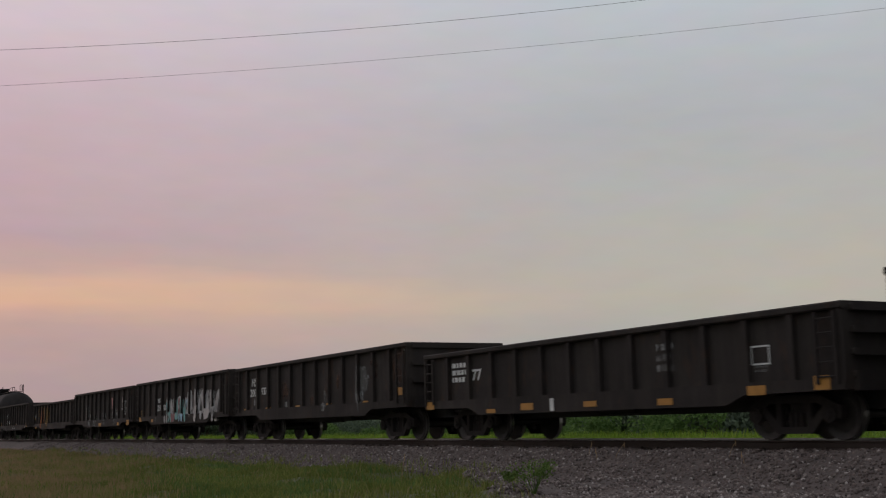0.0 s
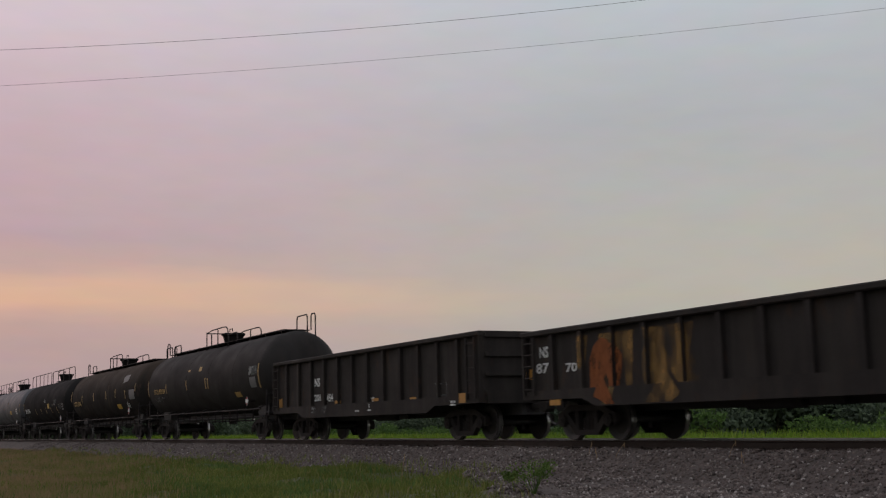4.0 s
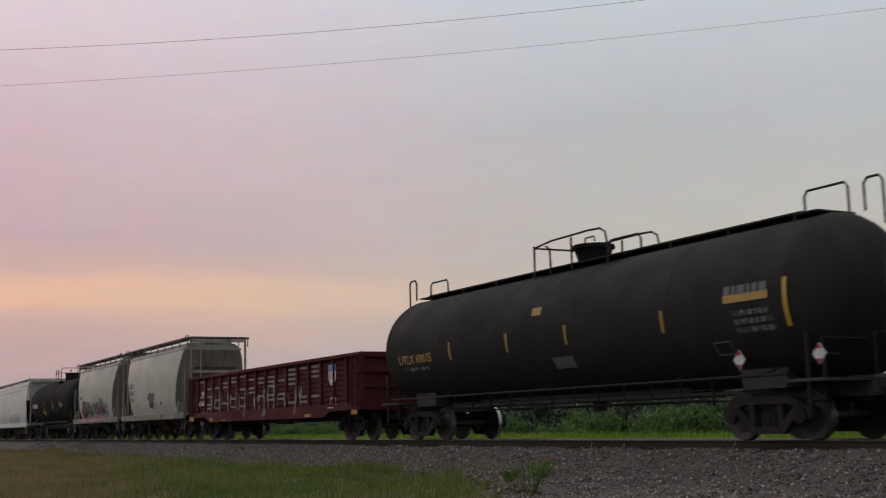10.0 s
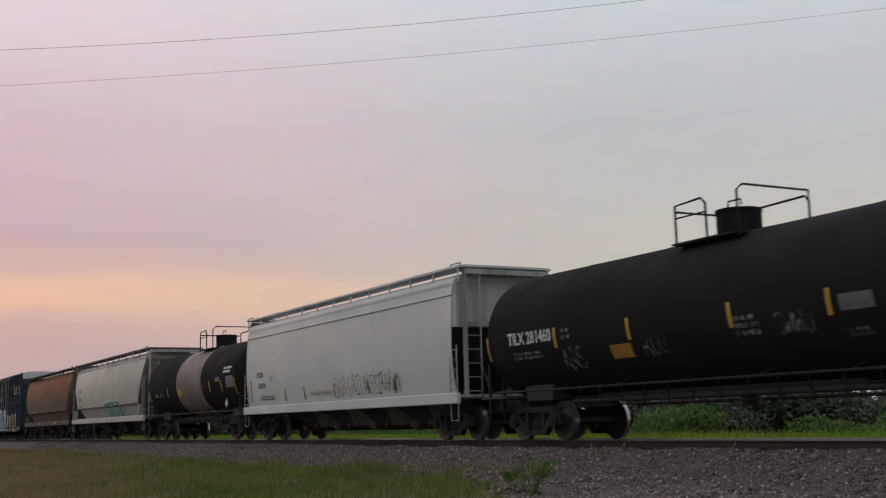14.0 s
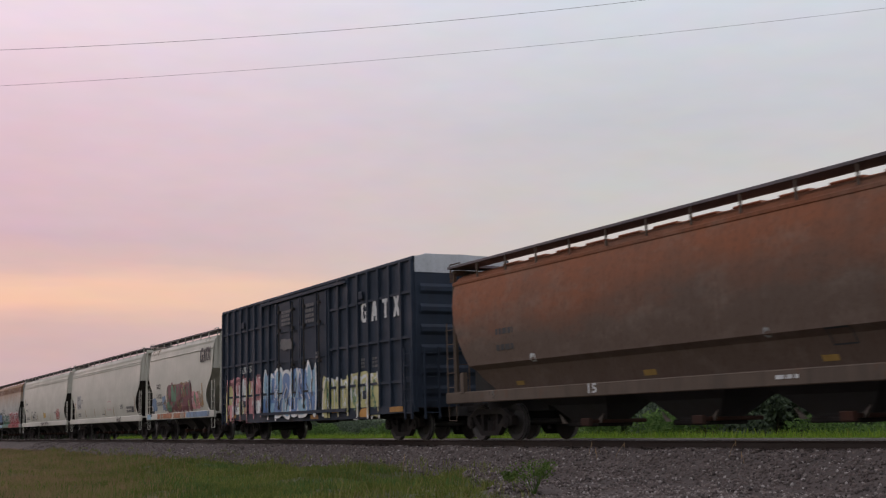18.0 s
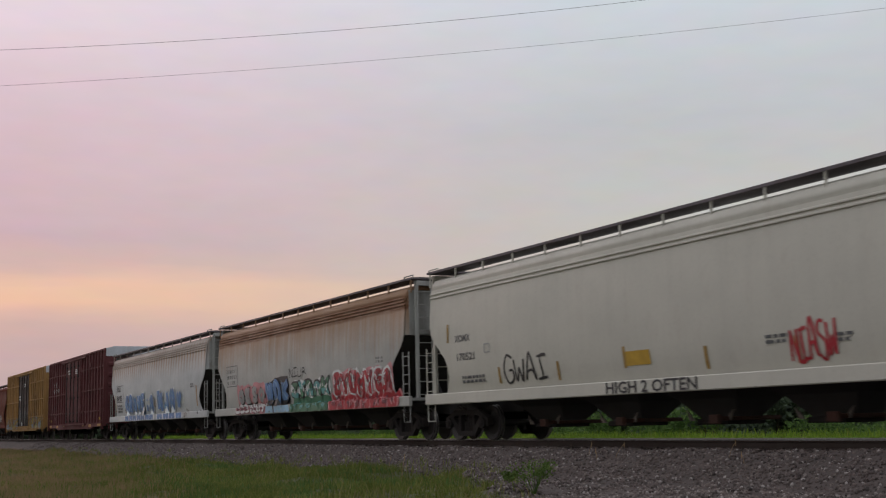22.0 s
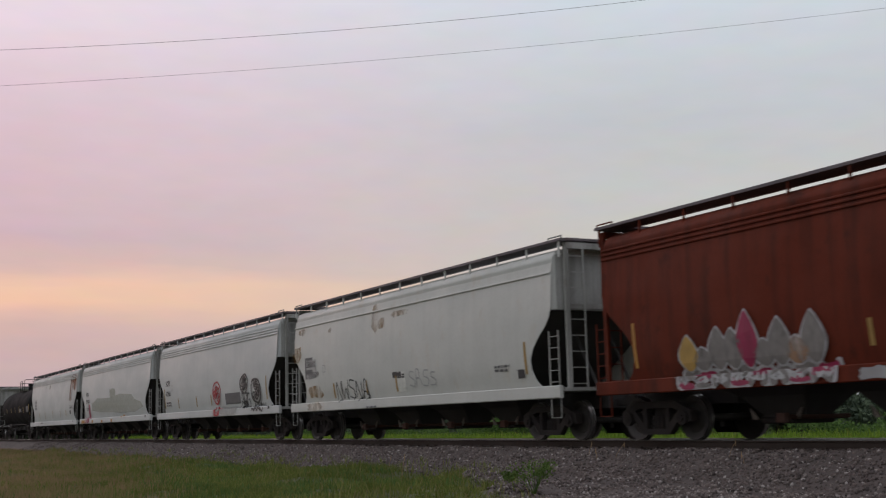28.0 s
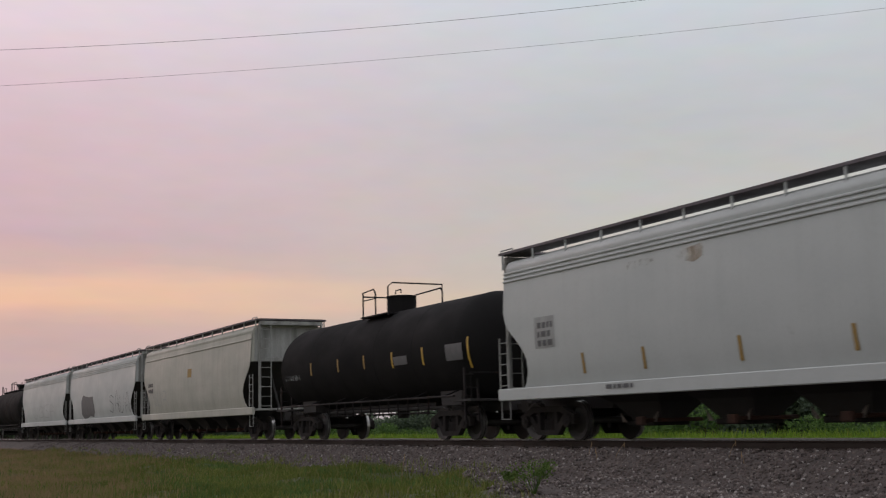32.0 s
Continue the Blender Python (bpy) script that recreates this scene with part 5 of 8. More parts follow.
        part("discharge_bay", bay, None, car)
        part("outlet_gate", Geo().box(x - w * 0.3, x + w * 0.3, -0.5, 0.5, 0.30, 0.42, 0.03), M["truck"], car)
        part("gate_drive", Geo().tube([(x + w * 0.36, -0.9, 0.42), (x + w * 0.36, 0.8, 0.42)], 0.045, 8).box(x + w * 0.28, x + w * 0.44, -0.94, -0.84, 0.32, 0.5, 0.02), M["gate_rust"], car, "rusty gate drive shaft")
        for q in (-1, 1):
            part("bay_gusset", Geo().prism([(x + q * w * 0.3, 0.38), (x + q * w * 0.4, 0.38), (x + q * w * 0.46, 0.6)], -0.56, -0.52), M["band_dust"], car)
    for e in (-1, 1):
        part("stub_sill", Geo().box(min(e * h, e * (h - 3.0)), max(e * h, e * (h - 3.0)), -0.3, 0.3, 0.72, 1.1), M["under"], car)
    running_gear(car, h, h - 1.35, h + 0.25)
    return car, h, side


def boxcar(label, left, right, mat, door_mat, panels=(8, 8), door=(0.366, 0.634), fascia=None):
    car, h = start_car("boxcar", label, left, right)
    W, low, top = 1.53, 0.92, 5.10
    for s in (-1, 1):
        part("side_sheet", Geo().box(-h, h, s * W - 0.02, s * W + 0.02, low, top), mat, car)
        part("side_sill", Geo().prism([(-h, 0.80), (-h + 2.9, 0.76), (-h + 3.3, 0.66), (h - 3.3, 0.66), (h - 2.9, 0.76), (h, 0.80), (h, 1.0), (-h, 1.0)], s * W - 0.07, s * W + 0.07), mat, car)
        part("top_chord", Geo().box(-h - 0.02, h + 0.02, s * W - 0.08, s * W + 0.08, top - 0.02, top + 0.1, 0.03), mat, car)
    d0, d1 = -h + 2 * h * door[0], -h + 2 * h * door[1]
    strips = []
    for a, b, n in ((-h, d0, panels[0]), (d1, h, panels[1])):
        edge = a
        for i in range(n + 1):
            x = min(max(a + (b - a) * i / n, -h + 0.07), h - 0.07)
            strips += [(edge, x - 0.055, -W - 0.021), (x - 0.055, x + 0.055, -W - 0.111)]
            edge = x + 0.055
            part("rib", Geo().box(x - 0.055, x + 0.055, -W - 0.11, -W, low + 0.05, top), mat, car)
            part("rib", Geo().box(x - 0.055, x + 0.055, W, W + 0.075, low + 0.05, top), mat, car)
        for z in (1.68, 2.92, 4.2):
            for i in range(n):
                x0, x1 = a + (b - a) * i / n + 0.055, a + (b - a) * (i + 1) / n - 0.055
                part("panel_stiffener", Geo().box(x0, x1, -W - 0.085, -W, z - 0.04, z + 0.04), mat, car)
        for k in range(2):
            x = a + (b - a) * (0.42 if k else 0.46)
            part("lock_box", Geo().box(x - 0.12, x + 0.16, -W - 0.12, -W - 0.07, 4.3 if k else 1.25, 4.55 if k else 1.5, 0.02), mat, car)
    strips.append((d0 + 0.055, d1 - 0.055, -W - 0.152))
    side = Side(lambda z: -W - 0.08, strips, (1.0, -W - 0.071))
    mid = (d0 + d1) / 2
    for a, b in ((d0 + 0.08, mid - 0.03), (mid + 0.03, d1 - 0.08)):
        dr = part("door", Geo().box(a, b, -W - 0.10, -W - 0.03, low + 0.12, top - 0.22), door_mat, car)
        for x in (a + 0.05, (a + b) / 2 + 0.25, b - 0.05):
            part("door_stile", Geo().box(x - 0.05, x + 0.05, -W - 0.15, -W - 0.10, low + 0.12, top - 0.22), door_mat, dr)
        for z in (1.35, 2.0, 2.78, 3.85):
            part("door_rail", Geo().box(a + 0.1, b - 0.1, -W - 0.135, -W - 0.10, z - 0.05, z + 0.05), door_mat, dr)
        # dark strips stand for the shade in the gaps beside the door
        part("door_gap_shade", Geo().box(a - 0.06, a + 0.02, -W - 0.09, -W - 0.02, low + 0.12, top - 0.2), M["dark_gap"], dr)
        part("door_gap_shade", Geo().box(b - 0.02, b + 0.06, -W - 0.09, -W - 0.02, low + 0.12, top - 0.2), M["dark_gap"], dr)
        for x in (a + 0.45, b - 0.55):
            part("lock_rod", Geo().tube([(x, -W - 0.19, low + 0.15), (x, -W - 0.19, top - 0.3)], 0.028, 6), M["dark_gap"], dr)
            part("rod_handle", Geo().box(x - 0.05, x + 0.3, -W - 0.21, -W - 0.18, 1.62, 1.68), M["dark_gap"], dr)
            for z in (1.15, 2.6, 3.9, 4.55):
                part("rod_keeper", Geo().box(x - 0.07, x + 0.07, -W - 0.22, -W - 0.13, z - 0.05, z + 0.05), M["dark_gap"], dr)
    part("door_track", Geo().box(d0 - 1.5, d1 + 1.5, -W - 0.17, -W - 0.08, top - 0.16, top - 0.06), mat, car)
    part("door_track", Geo().box(d0 - 1.5, d1 + 1.5, -W - 0.2, -W - 0.07, low - 0.02, low + 0.08), mat, car)
    fascia = fascia or M["galv"]
    # shallow peaked roof with cross seams
    part("roof", Geo().loft([[(x, -W - 0.03, top + 0.08), (x, W + 0.03, top + 0.08), (x, W - 0.3, top + 0.16), (x, 0, top + 0.2), (x, -W + 0.3, top + 0.16)] for x in (-h - 0.03, h + 0.03)]), fascia, car)
    g = Geo()
    for i in range(15):
        x = -h + 0.2 + (2 * h - 0.4) * i / 14
        g.box(x - 0.04, x + 0.04, -1.1, 1.1, top + 0.12, top + 0.215)
    part("roof_seam", g, fascia, car)
    for e in (-1, 1):
        part("end_wall", Geo().box(e * h - 0.03, e * h + 0.03, -W, W, low, top - 0.35), mat, car)
        part("end_fascia", Geo().box(e * h - 0.045, e * h + 0.045, -W, W, top - 0.36, top + 0.1), fascia, car, "pale galvanised end panel")
        for k in range(6):
            z = low + 0.45 + k * 0.58
            part("end_corrugation", Geo().loft([[(e * h, y, z - 0.2), (e * (h + 0.09), y, z - 0.06), (e * (h + 0.09), y, z + 0.06), (e * h, y, z + 0.2)] for y in ((-W + 0.15, W - 0.15) if e < 0 else (W - 0.15, -W + 0.15))]), mat, car)
        ladder(car, e * (h - 0.55), e * (h - 0.12), -W - 0.1, 0.6, 2.6, 6, mat, name="side_ladder")
        ladder(car, e * (h + 0.16), e * (h + 0.16), -1.35, 0.6, 2.6, 6, mat, name="end_ladder", y1=-0.9)
    part("floor", Geo().box(-h, h, -W + 0.03, W - 0.03, 0.9, 1.0), M["under"], car)
    part("centre_sill", Geo().box(-h - 0.3, h + 0.3, -0.35, 0.35, 0.66, 0.92), M["under"], car)
    brake_gear(car, h, M["under"])
    running_gear(car, h, h - 1.9, h + 0.55)
    return car, h, side


# ---- plants and wires ----
def leaf_material(name, ramp_stops, translucent=0.35, rough=0.9):
    n = Nodes(name)
    g = n.n("ShaderNodeNewGeometry")
    rp = n.n("ShaderNodeValToRGB")
    e = rp.color_ramp.elements
    while len(e) < len(ramp_stops):
        e.new(0.5)
    for el, (p, c) in zip(e, ramp_stops):
        el.position, el.color = p, (*c, 1)
    n.k(g.outputs["Random Per Island"], rp.inputs[0])
    big = n.noise(0.22, detail=3)
    col = n.mix(n.range(big, 0.4, 0.65, 0, 0.55), rp.outputs[0], ramp_stops[0][1])
    m = n.done(col, rough, spec=0.12)
    tr, mx = n.n("ShaderNodeBsdfTranslucent"), n.n("ShaderNodeMixShader")
    n.k(col, tr.inputs[0])
    mx.inputs[0].default_value = translucent
    n.k(n.b.outputs[0], mx.inputs[1]), n.k(tr.outputs[0], mx.inputs[2])
    n.k(mx.outputs[0], n.t.nodes["Material Output"].inputs[0])
    return m


def raw_mesh(name, V, F, mat):
    """A mesh from an array of points and an array of faces with equal corner counts."""
    k = F.shape[1]
    me = bpy.data.meshes.new(name)
    me.vertices.add(len(V))
    me.vertices.foreach_set("co", V.reshape(-1).astype(np.float32))
    me.loops.add(F.size)
    me.loops.foreach_set("vertex_index", F.reshape(-1).astype(np.int32))
    me.polygons.add(len(F))
    me.polygons.foreach_set("loop_start", np.arange(len(F), dtype=np.int32) * k)
    me.materials.append(mat)
    me.update(calc_edges=True)
    me.validate()
    return me


def blades(name, base, rng, h0, h1, w0, w1, lean, mat, tall=1.0):
    """Bent blades of grass: two quads and a point, as three triangles each."""
    n = len(base)
    h, w, a = rng.uniform(h0, h1, n) * tall, rng.uniform(w0, w1, n), rng.uniform(0, 6.283, n)
    b, l = rng.uniform(0, 6.283, n), rng.uniform(0.1, 1.0, n) * lean * h
    side = np.stack([np.cos(a) * w / 2, np.sin(a) * w / 2, 0 * w], 1)
    off = np.stack([np.cos(b) * l, np.sin(b) * l, h], 1)
    mid = np.stack([np.cos(b) * l * 0.3, np.sin(b) * l * 0.3, h * 0.6], 1)
    V = np.stack([base - side, base + side, base + mid - side * 0.7, base + mid + side * 0.7, base + off], 1).reshape(-1, 3)
    F = (np.array([[0, 1, 3], [0, 3, 2], [2, 3, 4]])[None] + (np.arange(n) * 5)[:, None, None]).reshape(-1, 3)
    return raw_mesh(name, V, F, mat)


def tufts(rng, pts, spread, per):
    p = np.repeat(np.array(pts), per, 0)
    p[:, :2] += rng.normal(0, spread, (len(p), 2))
    return p


GRASS_NEAR = leaf_material("verge_grass", [(0.0, (0.088, 0.115, 0.024)), (0.5, (0.15, 0.18, 0.042)), (0.85, (0.225, 0.225, 0.07)), (1.0, (0.30, 0.23, 0.12))], 0.25)
GRASS_DRY = leaf_material("seeding_grass", [(0.0, (0.20, 0.15, 0.075)), (0.5, (0.34, 0.21, 0.13)), (1.0, (0.21, 0.19, 0.08))], 0.25)
WEED_FAR = leaf_material("field_weeds", [(0.0, (0.12, 0.20, 0.024)), (0.5, (0.19, 0.31, 0.036)), (0.85, (0.26, 0.37, 0.055)), (1.0, (0.33, 0.33, 0.08))], 0.45)
LEAF_DARK = leaf_material("shrub_leaves", [(0.0, (0.066, 0.086, 0.064)), (0.5, (0.095, 0.124, 0.082)), (1.0, (0.13, 0.17, 0.10))], 0.25)
LEAF_MID = leaf_material("bush_leaves", [(0.0, (0.060, 0.105, 0.032)), (0.5, (0.095, 0.165, 0.046)), (1.0, (0.14, 0.21, 0.065))], 0.35)
WEED_GREEN = leaf_material("weed_leaves", [(0.0, (0.055, 0.095, 0.022)), (0.5, (0.09, 0.145, 0.035)), (1.0, (0.15, 0.19, 0.06))], 0.4)
BARK = plain("bark", (0.06, 0.048, 0.038), 0.9)


def verge():
    rng = np.random.default_rng(11)
    pts, dry = [], []
    while len(pts) < 15000:
        x, y = -rng.uniform(14, 105), rng.uniform(2.5, 13.9)
        if y > gravel_line(x) + 0.05 - 0.3 * rng.random() ** 2 or y < -x * 0.09:
            continue
        if rng.random() > min(1, 34 / -x):
            continue
        pts.append((x, y, ground_height(x, y) - 0.02))
        if rng.random() < 0.9 * (1 - min(1, max(0, (y / -x - 0.14) / 0.16))):
            dry.append((x, y, ground_height(x, y) - 0.02))
    base = tufts(rng, pts, 0.13, 13)
    # grass stands in humps: tall here, trodden there
    tall = np.array([0.85 + 0.9 * max(0.0, noise.noise(Vector((x * 0.55, y * 0.8, 5.0))) + 0.2) for x, y, z in pts]).repeat(13)
    tagged(new("verge_grass", blades("verge_grass", base, rng, 0.06, 0.18, 0.012, 0.026, 0.9, GRASS_NEAR, tall)), "rough green grass on the verge by the track", "grass", kind="stuff")
    tagged(new("seeding_grass", blades("seeding_grass", tufts(rng, dry, 0.13, 7), rng, 0.15, 0.34, 0.008, 0.017, 0.6, GRASS_DRY)), "taller tan grass gone to seed", "grass", kind="stuff")
    dark = []
    for x, y, z in pts[::9]:
        if noise.noise(Vector((x * 0.5, y * 0.7, 8.0))) > 0.02:
            dark.append((x, y, z))
    tagged(new("dark_grass_clumps", blades("dark_grass_clumps", tufts(rng, dark, 0.2, 18), rng, 0.10, 0.27, 0.014, 0.028, 0.8, LEAF_MID)), "darker taller clumps of grass on the verge", "grass", kind="stuff")
    # thin sprigs at the foot of the ballast and through it
    edge = []
    while len(edge) < 420:
        x = -rng.uniform(15, 80)
        y = gravel_line(x) + rng.uniform(-0.1, 0.7) ** 2 * 1.5
        edge.append((x, y, max(ground_height(x, y), ballast_height(x, y)) - 0.02))
    tagged(new("ballast_sprigs", blades("ballast_sprigs", tufts(rng, edge, 0.06, 7), rng, 0.08, 0.24, 0.01, 0.02, 0.9, GRASS_NEAR)), "sprigs of grass along the edge of the ballast", "grass", kind="stuff")


def far_weeds():
    rng = np.random.default_rng(12)
    pts = []
    while len(pts) < 15000:
        y = 20.2 + 26 * rng.random() ** 1.5
        x = -y * rng.uniform(0.80, 4.4)
        pts.append((x, y, -0.68))
    m = blades("field_weeds", tufts(rng, pts, 0.2, 7), rng, 0.35, 1.02, 0.03, 0.075, 0.5, WEED_FAR)
    tagged(new("field_weeds", m), "bright green weeds in the field behind the track", "weeds", kind="stuff")


def foliage(rng, lobes, n, size):
    """Small leaf quads thrown through several overlapping lobes."""
    c = np.array([l[:3] for l in lobes])
    r = np.array([l[3] for l in lobes])
    k = rng.choice(len(lobes), n, p=r ** 2 / (r ** 2).sum())
    d = rng.normal(size=(n, 3))
    d /= np.linalg.norm(d, axis=1)[:, None]
    p = c[k] + d * (r[k] * rng.uniform(0.45, 1.05, n))[:, None] * np.array([1.15, 1.15, 0.9])
    p[:, 2] = np.maximum(p[:, 2], 0.05)
    u = rng.normal(size=(n, 3))
    u /= np.linalg.norm(u, axis=1)[:, None]
    v = np.cross(u, rng.normal(size=(n, 3)))
    v /= np.linalg.norm(v, axis=1)[:, None]
    s = rng.uniform(0.6, 1.4, n)[:, None] * size
    V = np.stack([p - u * s, p + v * s * 0.55, p + u * s, p - v * s * 0.55], 1).reshape(-1, 3)
    F = np.arange(n * 4).reshape(-1, 4)
    return V, F


def make_shrub(seed, h, mat, n, size, label):
    rng = np.random.default_rng(seed)
    s = thing("shrub", label, "shrub", "shrubs along the field")
    lobes = [(rng.uniform(-.55, .55) * h, rng.uniform(-.45, .45) * h, h * rng.uniform(.25, .78), h * rng.uniform(.17, .30)) for _ in range(11)]
    g = Geo()
    for x, y, z, r in lobes[:6]:
        p = [(0.04 * x, 0.04 * y, 0), (x * .3, y * .3, z * .45), (x * .8, y * .8, z)]
        g.loft([[(q[0] + w * math.cos(a), q[1] + w * math.sin(a), q[2]) for a in (0, 1.26, 2.51, 3.77, 5.03)] for q, w in zip(p, (0.05 * h / 2, 0.03 * h / 2, 0.01))])
    part("stems", g, BARK, s)
    V, F = foliage(rng, lobes, n, size)
    part("crown", raw_mesh("crown", V, F, mat), None, s)
    return s


def hedges():
    rng = random.Random(5)
    kinds = [make_shrub(21, 2.9, LEAF_DARK, 2600, 0.11, "dark leafy shrub in the hedge behind the field"), make_shrub(22, 3.3, LEAF_DARK, 2800, 0.115, "dark leafy shrub in the hedge behind the field"),
             make_shrub(23, 2.2, LEAF_MID, 2000, 0.085, "green bushy shrub among the weeds"), make_shrub(24, 1.5, LEAF_MID, 1000, 0.07, "green bushy shrub among the weeds")]
    used = set()
    spots = []
    for i in range(22):
        y = 44 + rng.uniform(-4, 5)
        spots.append((rng.randrange(2), -y * (0.8 + i * 0.04), y, rng.uniform(1.0, 1.4)))
    for i in range(64):
        f = 0.82 + i * 0.052
        y = 52 + rng.uniform(-5, 6)
        spots.append((rng.randrange(2), -y * f, y, rng.uniform(0.85, 1.25)))
    for i in range(26):
        y = rng.uniform(29, 41)
        spots.append((2 + rng.randrange(2), -y * rng.uniform(0.84, 2.6), y, rng.uniform(0.7, 1.15)))
    for i in range(34):
        y = 30 + rng.uniform(-2.5, 4)
        spots.append((rng.randrange(2), -y * (3.3 + i * 0.13), y, rng.uniform(1.0, 1.5)))
    for k, x, y, s in spots:
        m = pose(x, y, -0.72, 0, 0, rng.uniform(0, 360))
        if k not in used:
            used.add(k)
            kinds[k].matrix_world = m
        else:
            o = copy_thing(kinds[k], m)
            o.scale = (s * 1.1, s * 1.1, s)
    # the far tree line, dim and low
    r = np.random.default_rng(9)
    lobes = []
    for i in range(330):
        f = 0.7 + i * 0.021 + max(0, i - 150) ** 2 * 0.00025
        y = 96 + r.uniform(-6, 8)
        hgt = 5.2 + 0.8 * math.sin(i * 0.37) + r.uniform(-.7, .7)
        for q in range(4):
            lobes.append((-y * f + r.uniform(-2, 2), y + r.uniform(-2, 2), -0.9 + hgt * (0.12 + 0.25 * q), 1.35))
    V, F = foliage(r, lobes, 80000, 0.26)
    tagged(new("tree_line", raw_mesh("tree_line", V, F, LEAF_DARK)), "low dark tree line beyond the field", "trees", kind="stuff")


def weed_plant(x, y, h, seed):
    rng = np.random.default_rng(seed)
    s = thing("weed_plant", "leafy green weed growing in the gravel", "weed")
    z = ballast_height(x, y) - 0.03
    s.matrix_world = pose(x, y, z)
    g, lobes = Geo(), []
    for i in range(15):
        a, l = i * 0.7 + rng.uniform(-.2, .2), h * rng.uniform(.5, .95)
        tip = (math.cos(a) * l * .8, math.sin(a) * l * .8, h * rng.uniform(.45, 1.0))
        g.tube([(0, 0, 0), (tip[0] * .5, tip[1] * .5, tip[2] * .7), tip], 0.006, 4)
        lobes += [(*tip, .09 * h / .45), (tip[0] * .6, tip[1] * .6, tip[2] * .75, .08 * h / .45)]
    part("stems", g, LEAF_MID, s)
    V, F = foliage(rng, lobes, 520, 0.028)
    part("leaves", raw_mesh("leaves", V, F, WEED_GREEN), None, s)


def stalk(x, y, h, lean, seed):
    rng = random.Random(seed)
    s = thing("dry_stalk", "thin dry grass stalk leaning on the ballast", "grass stalk", "dry stalks")
    s.matrix_world = pose(x, y, max(ballast_height(x, y), ground_height(x, y) if y < 13.6 else -9) - 0.03)
    p = [(lean * h * k * k, 0.1 * h * k, h * k) for k in (0, .35, .7, 1)]
    part("stem", Geo().tube(p, 0.005, 4), GRASS_DRY, s)
    part("seed_head", Geo().loft([[(p[3][0] + r * math.cos(a), p[3][1] + r * math.sin(a), p[3][2] + z) for a in (0, 2.1, 4.2)] for r, z in ((.004, -.08), (.012, -.03), (.003, .05))]), GRASS_DRY, s)


def wire(name, pts, r):
    g = Geo().tube(pts, r, 5)
    me = g.mesh(name, M["rail_paint"], 60)
    tagged(new(name, me), "thin dark overhead power line wire", "wire", "overhead wires", "structure")


verge()
far_weeds()
hedges()
weed_plant(-17.2, 11.0, 0.62, 3)
weed_plant(-20.6, 12.6, 0.22, 4)
for i, (x, y, h, lean) in enumerate([(-19.9, 14.7, 0.34, .8), (-20.4, 14.6, 0.22, -.3), (-16.6, 14.8, 0.30, .5), (-21.5, 10.6, 0.62, .08), (-16.0, 14.6, 0.2, -.4), (-20.9, 14.75, 0.26, .3), (-27.5, 13.2, 0.4, .2)]):
    stalk(x, y, h, lean, i)


def hang(y0, y1, y2):
    """A sagging wire that crosses the view 32 m ahead: its drop at the left, the middle and the right of the view."""
    fx, fy = -math.sin(radians(61.735)), math.cos(radians(61.735))
    rx, ry = fy, -fx
    pts = []
    for i in range(60):
        u = -1.9 + i * 0.065
        z = y1 + (y2 - y0) / 2 * u + ((y0 + y2) / 2 - y1) * u * u
        d, s = 32.0, u * 12.03
        pts.append((fx * d + rx * s, fy * d + ry * s, z))
    return pts


wire("power_line_wire", hang(10.9, 11.733, 13.232), 0.0055)
wire("power_line_wire", hang(9.855, 10.752, 12.056), 0.004)


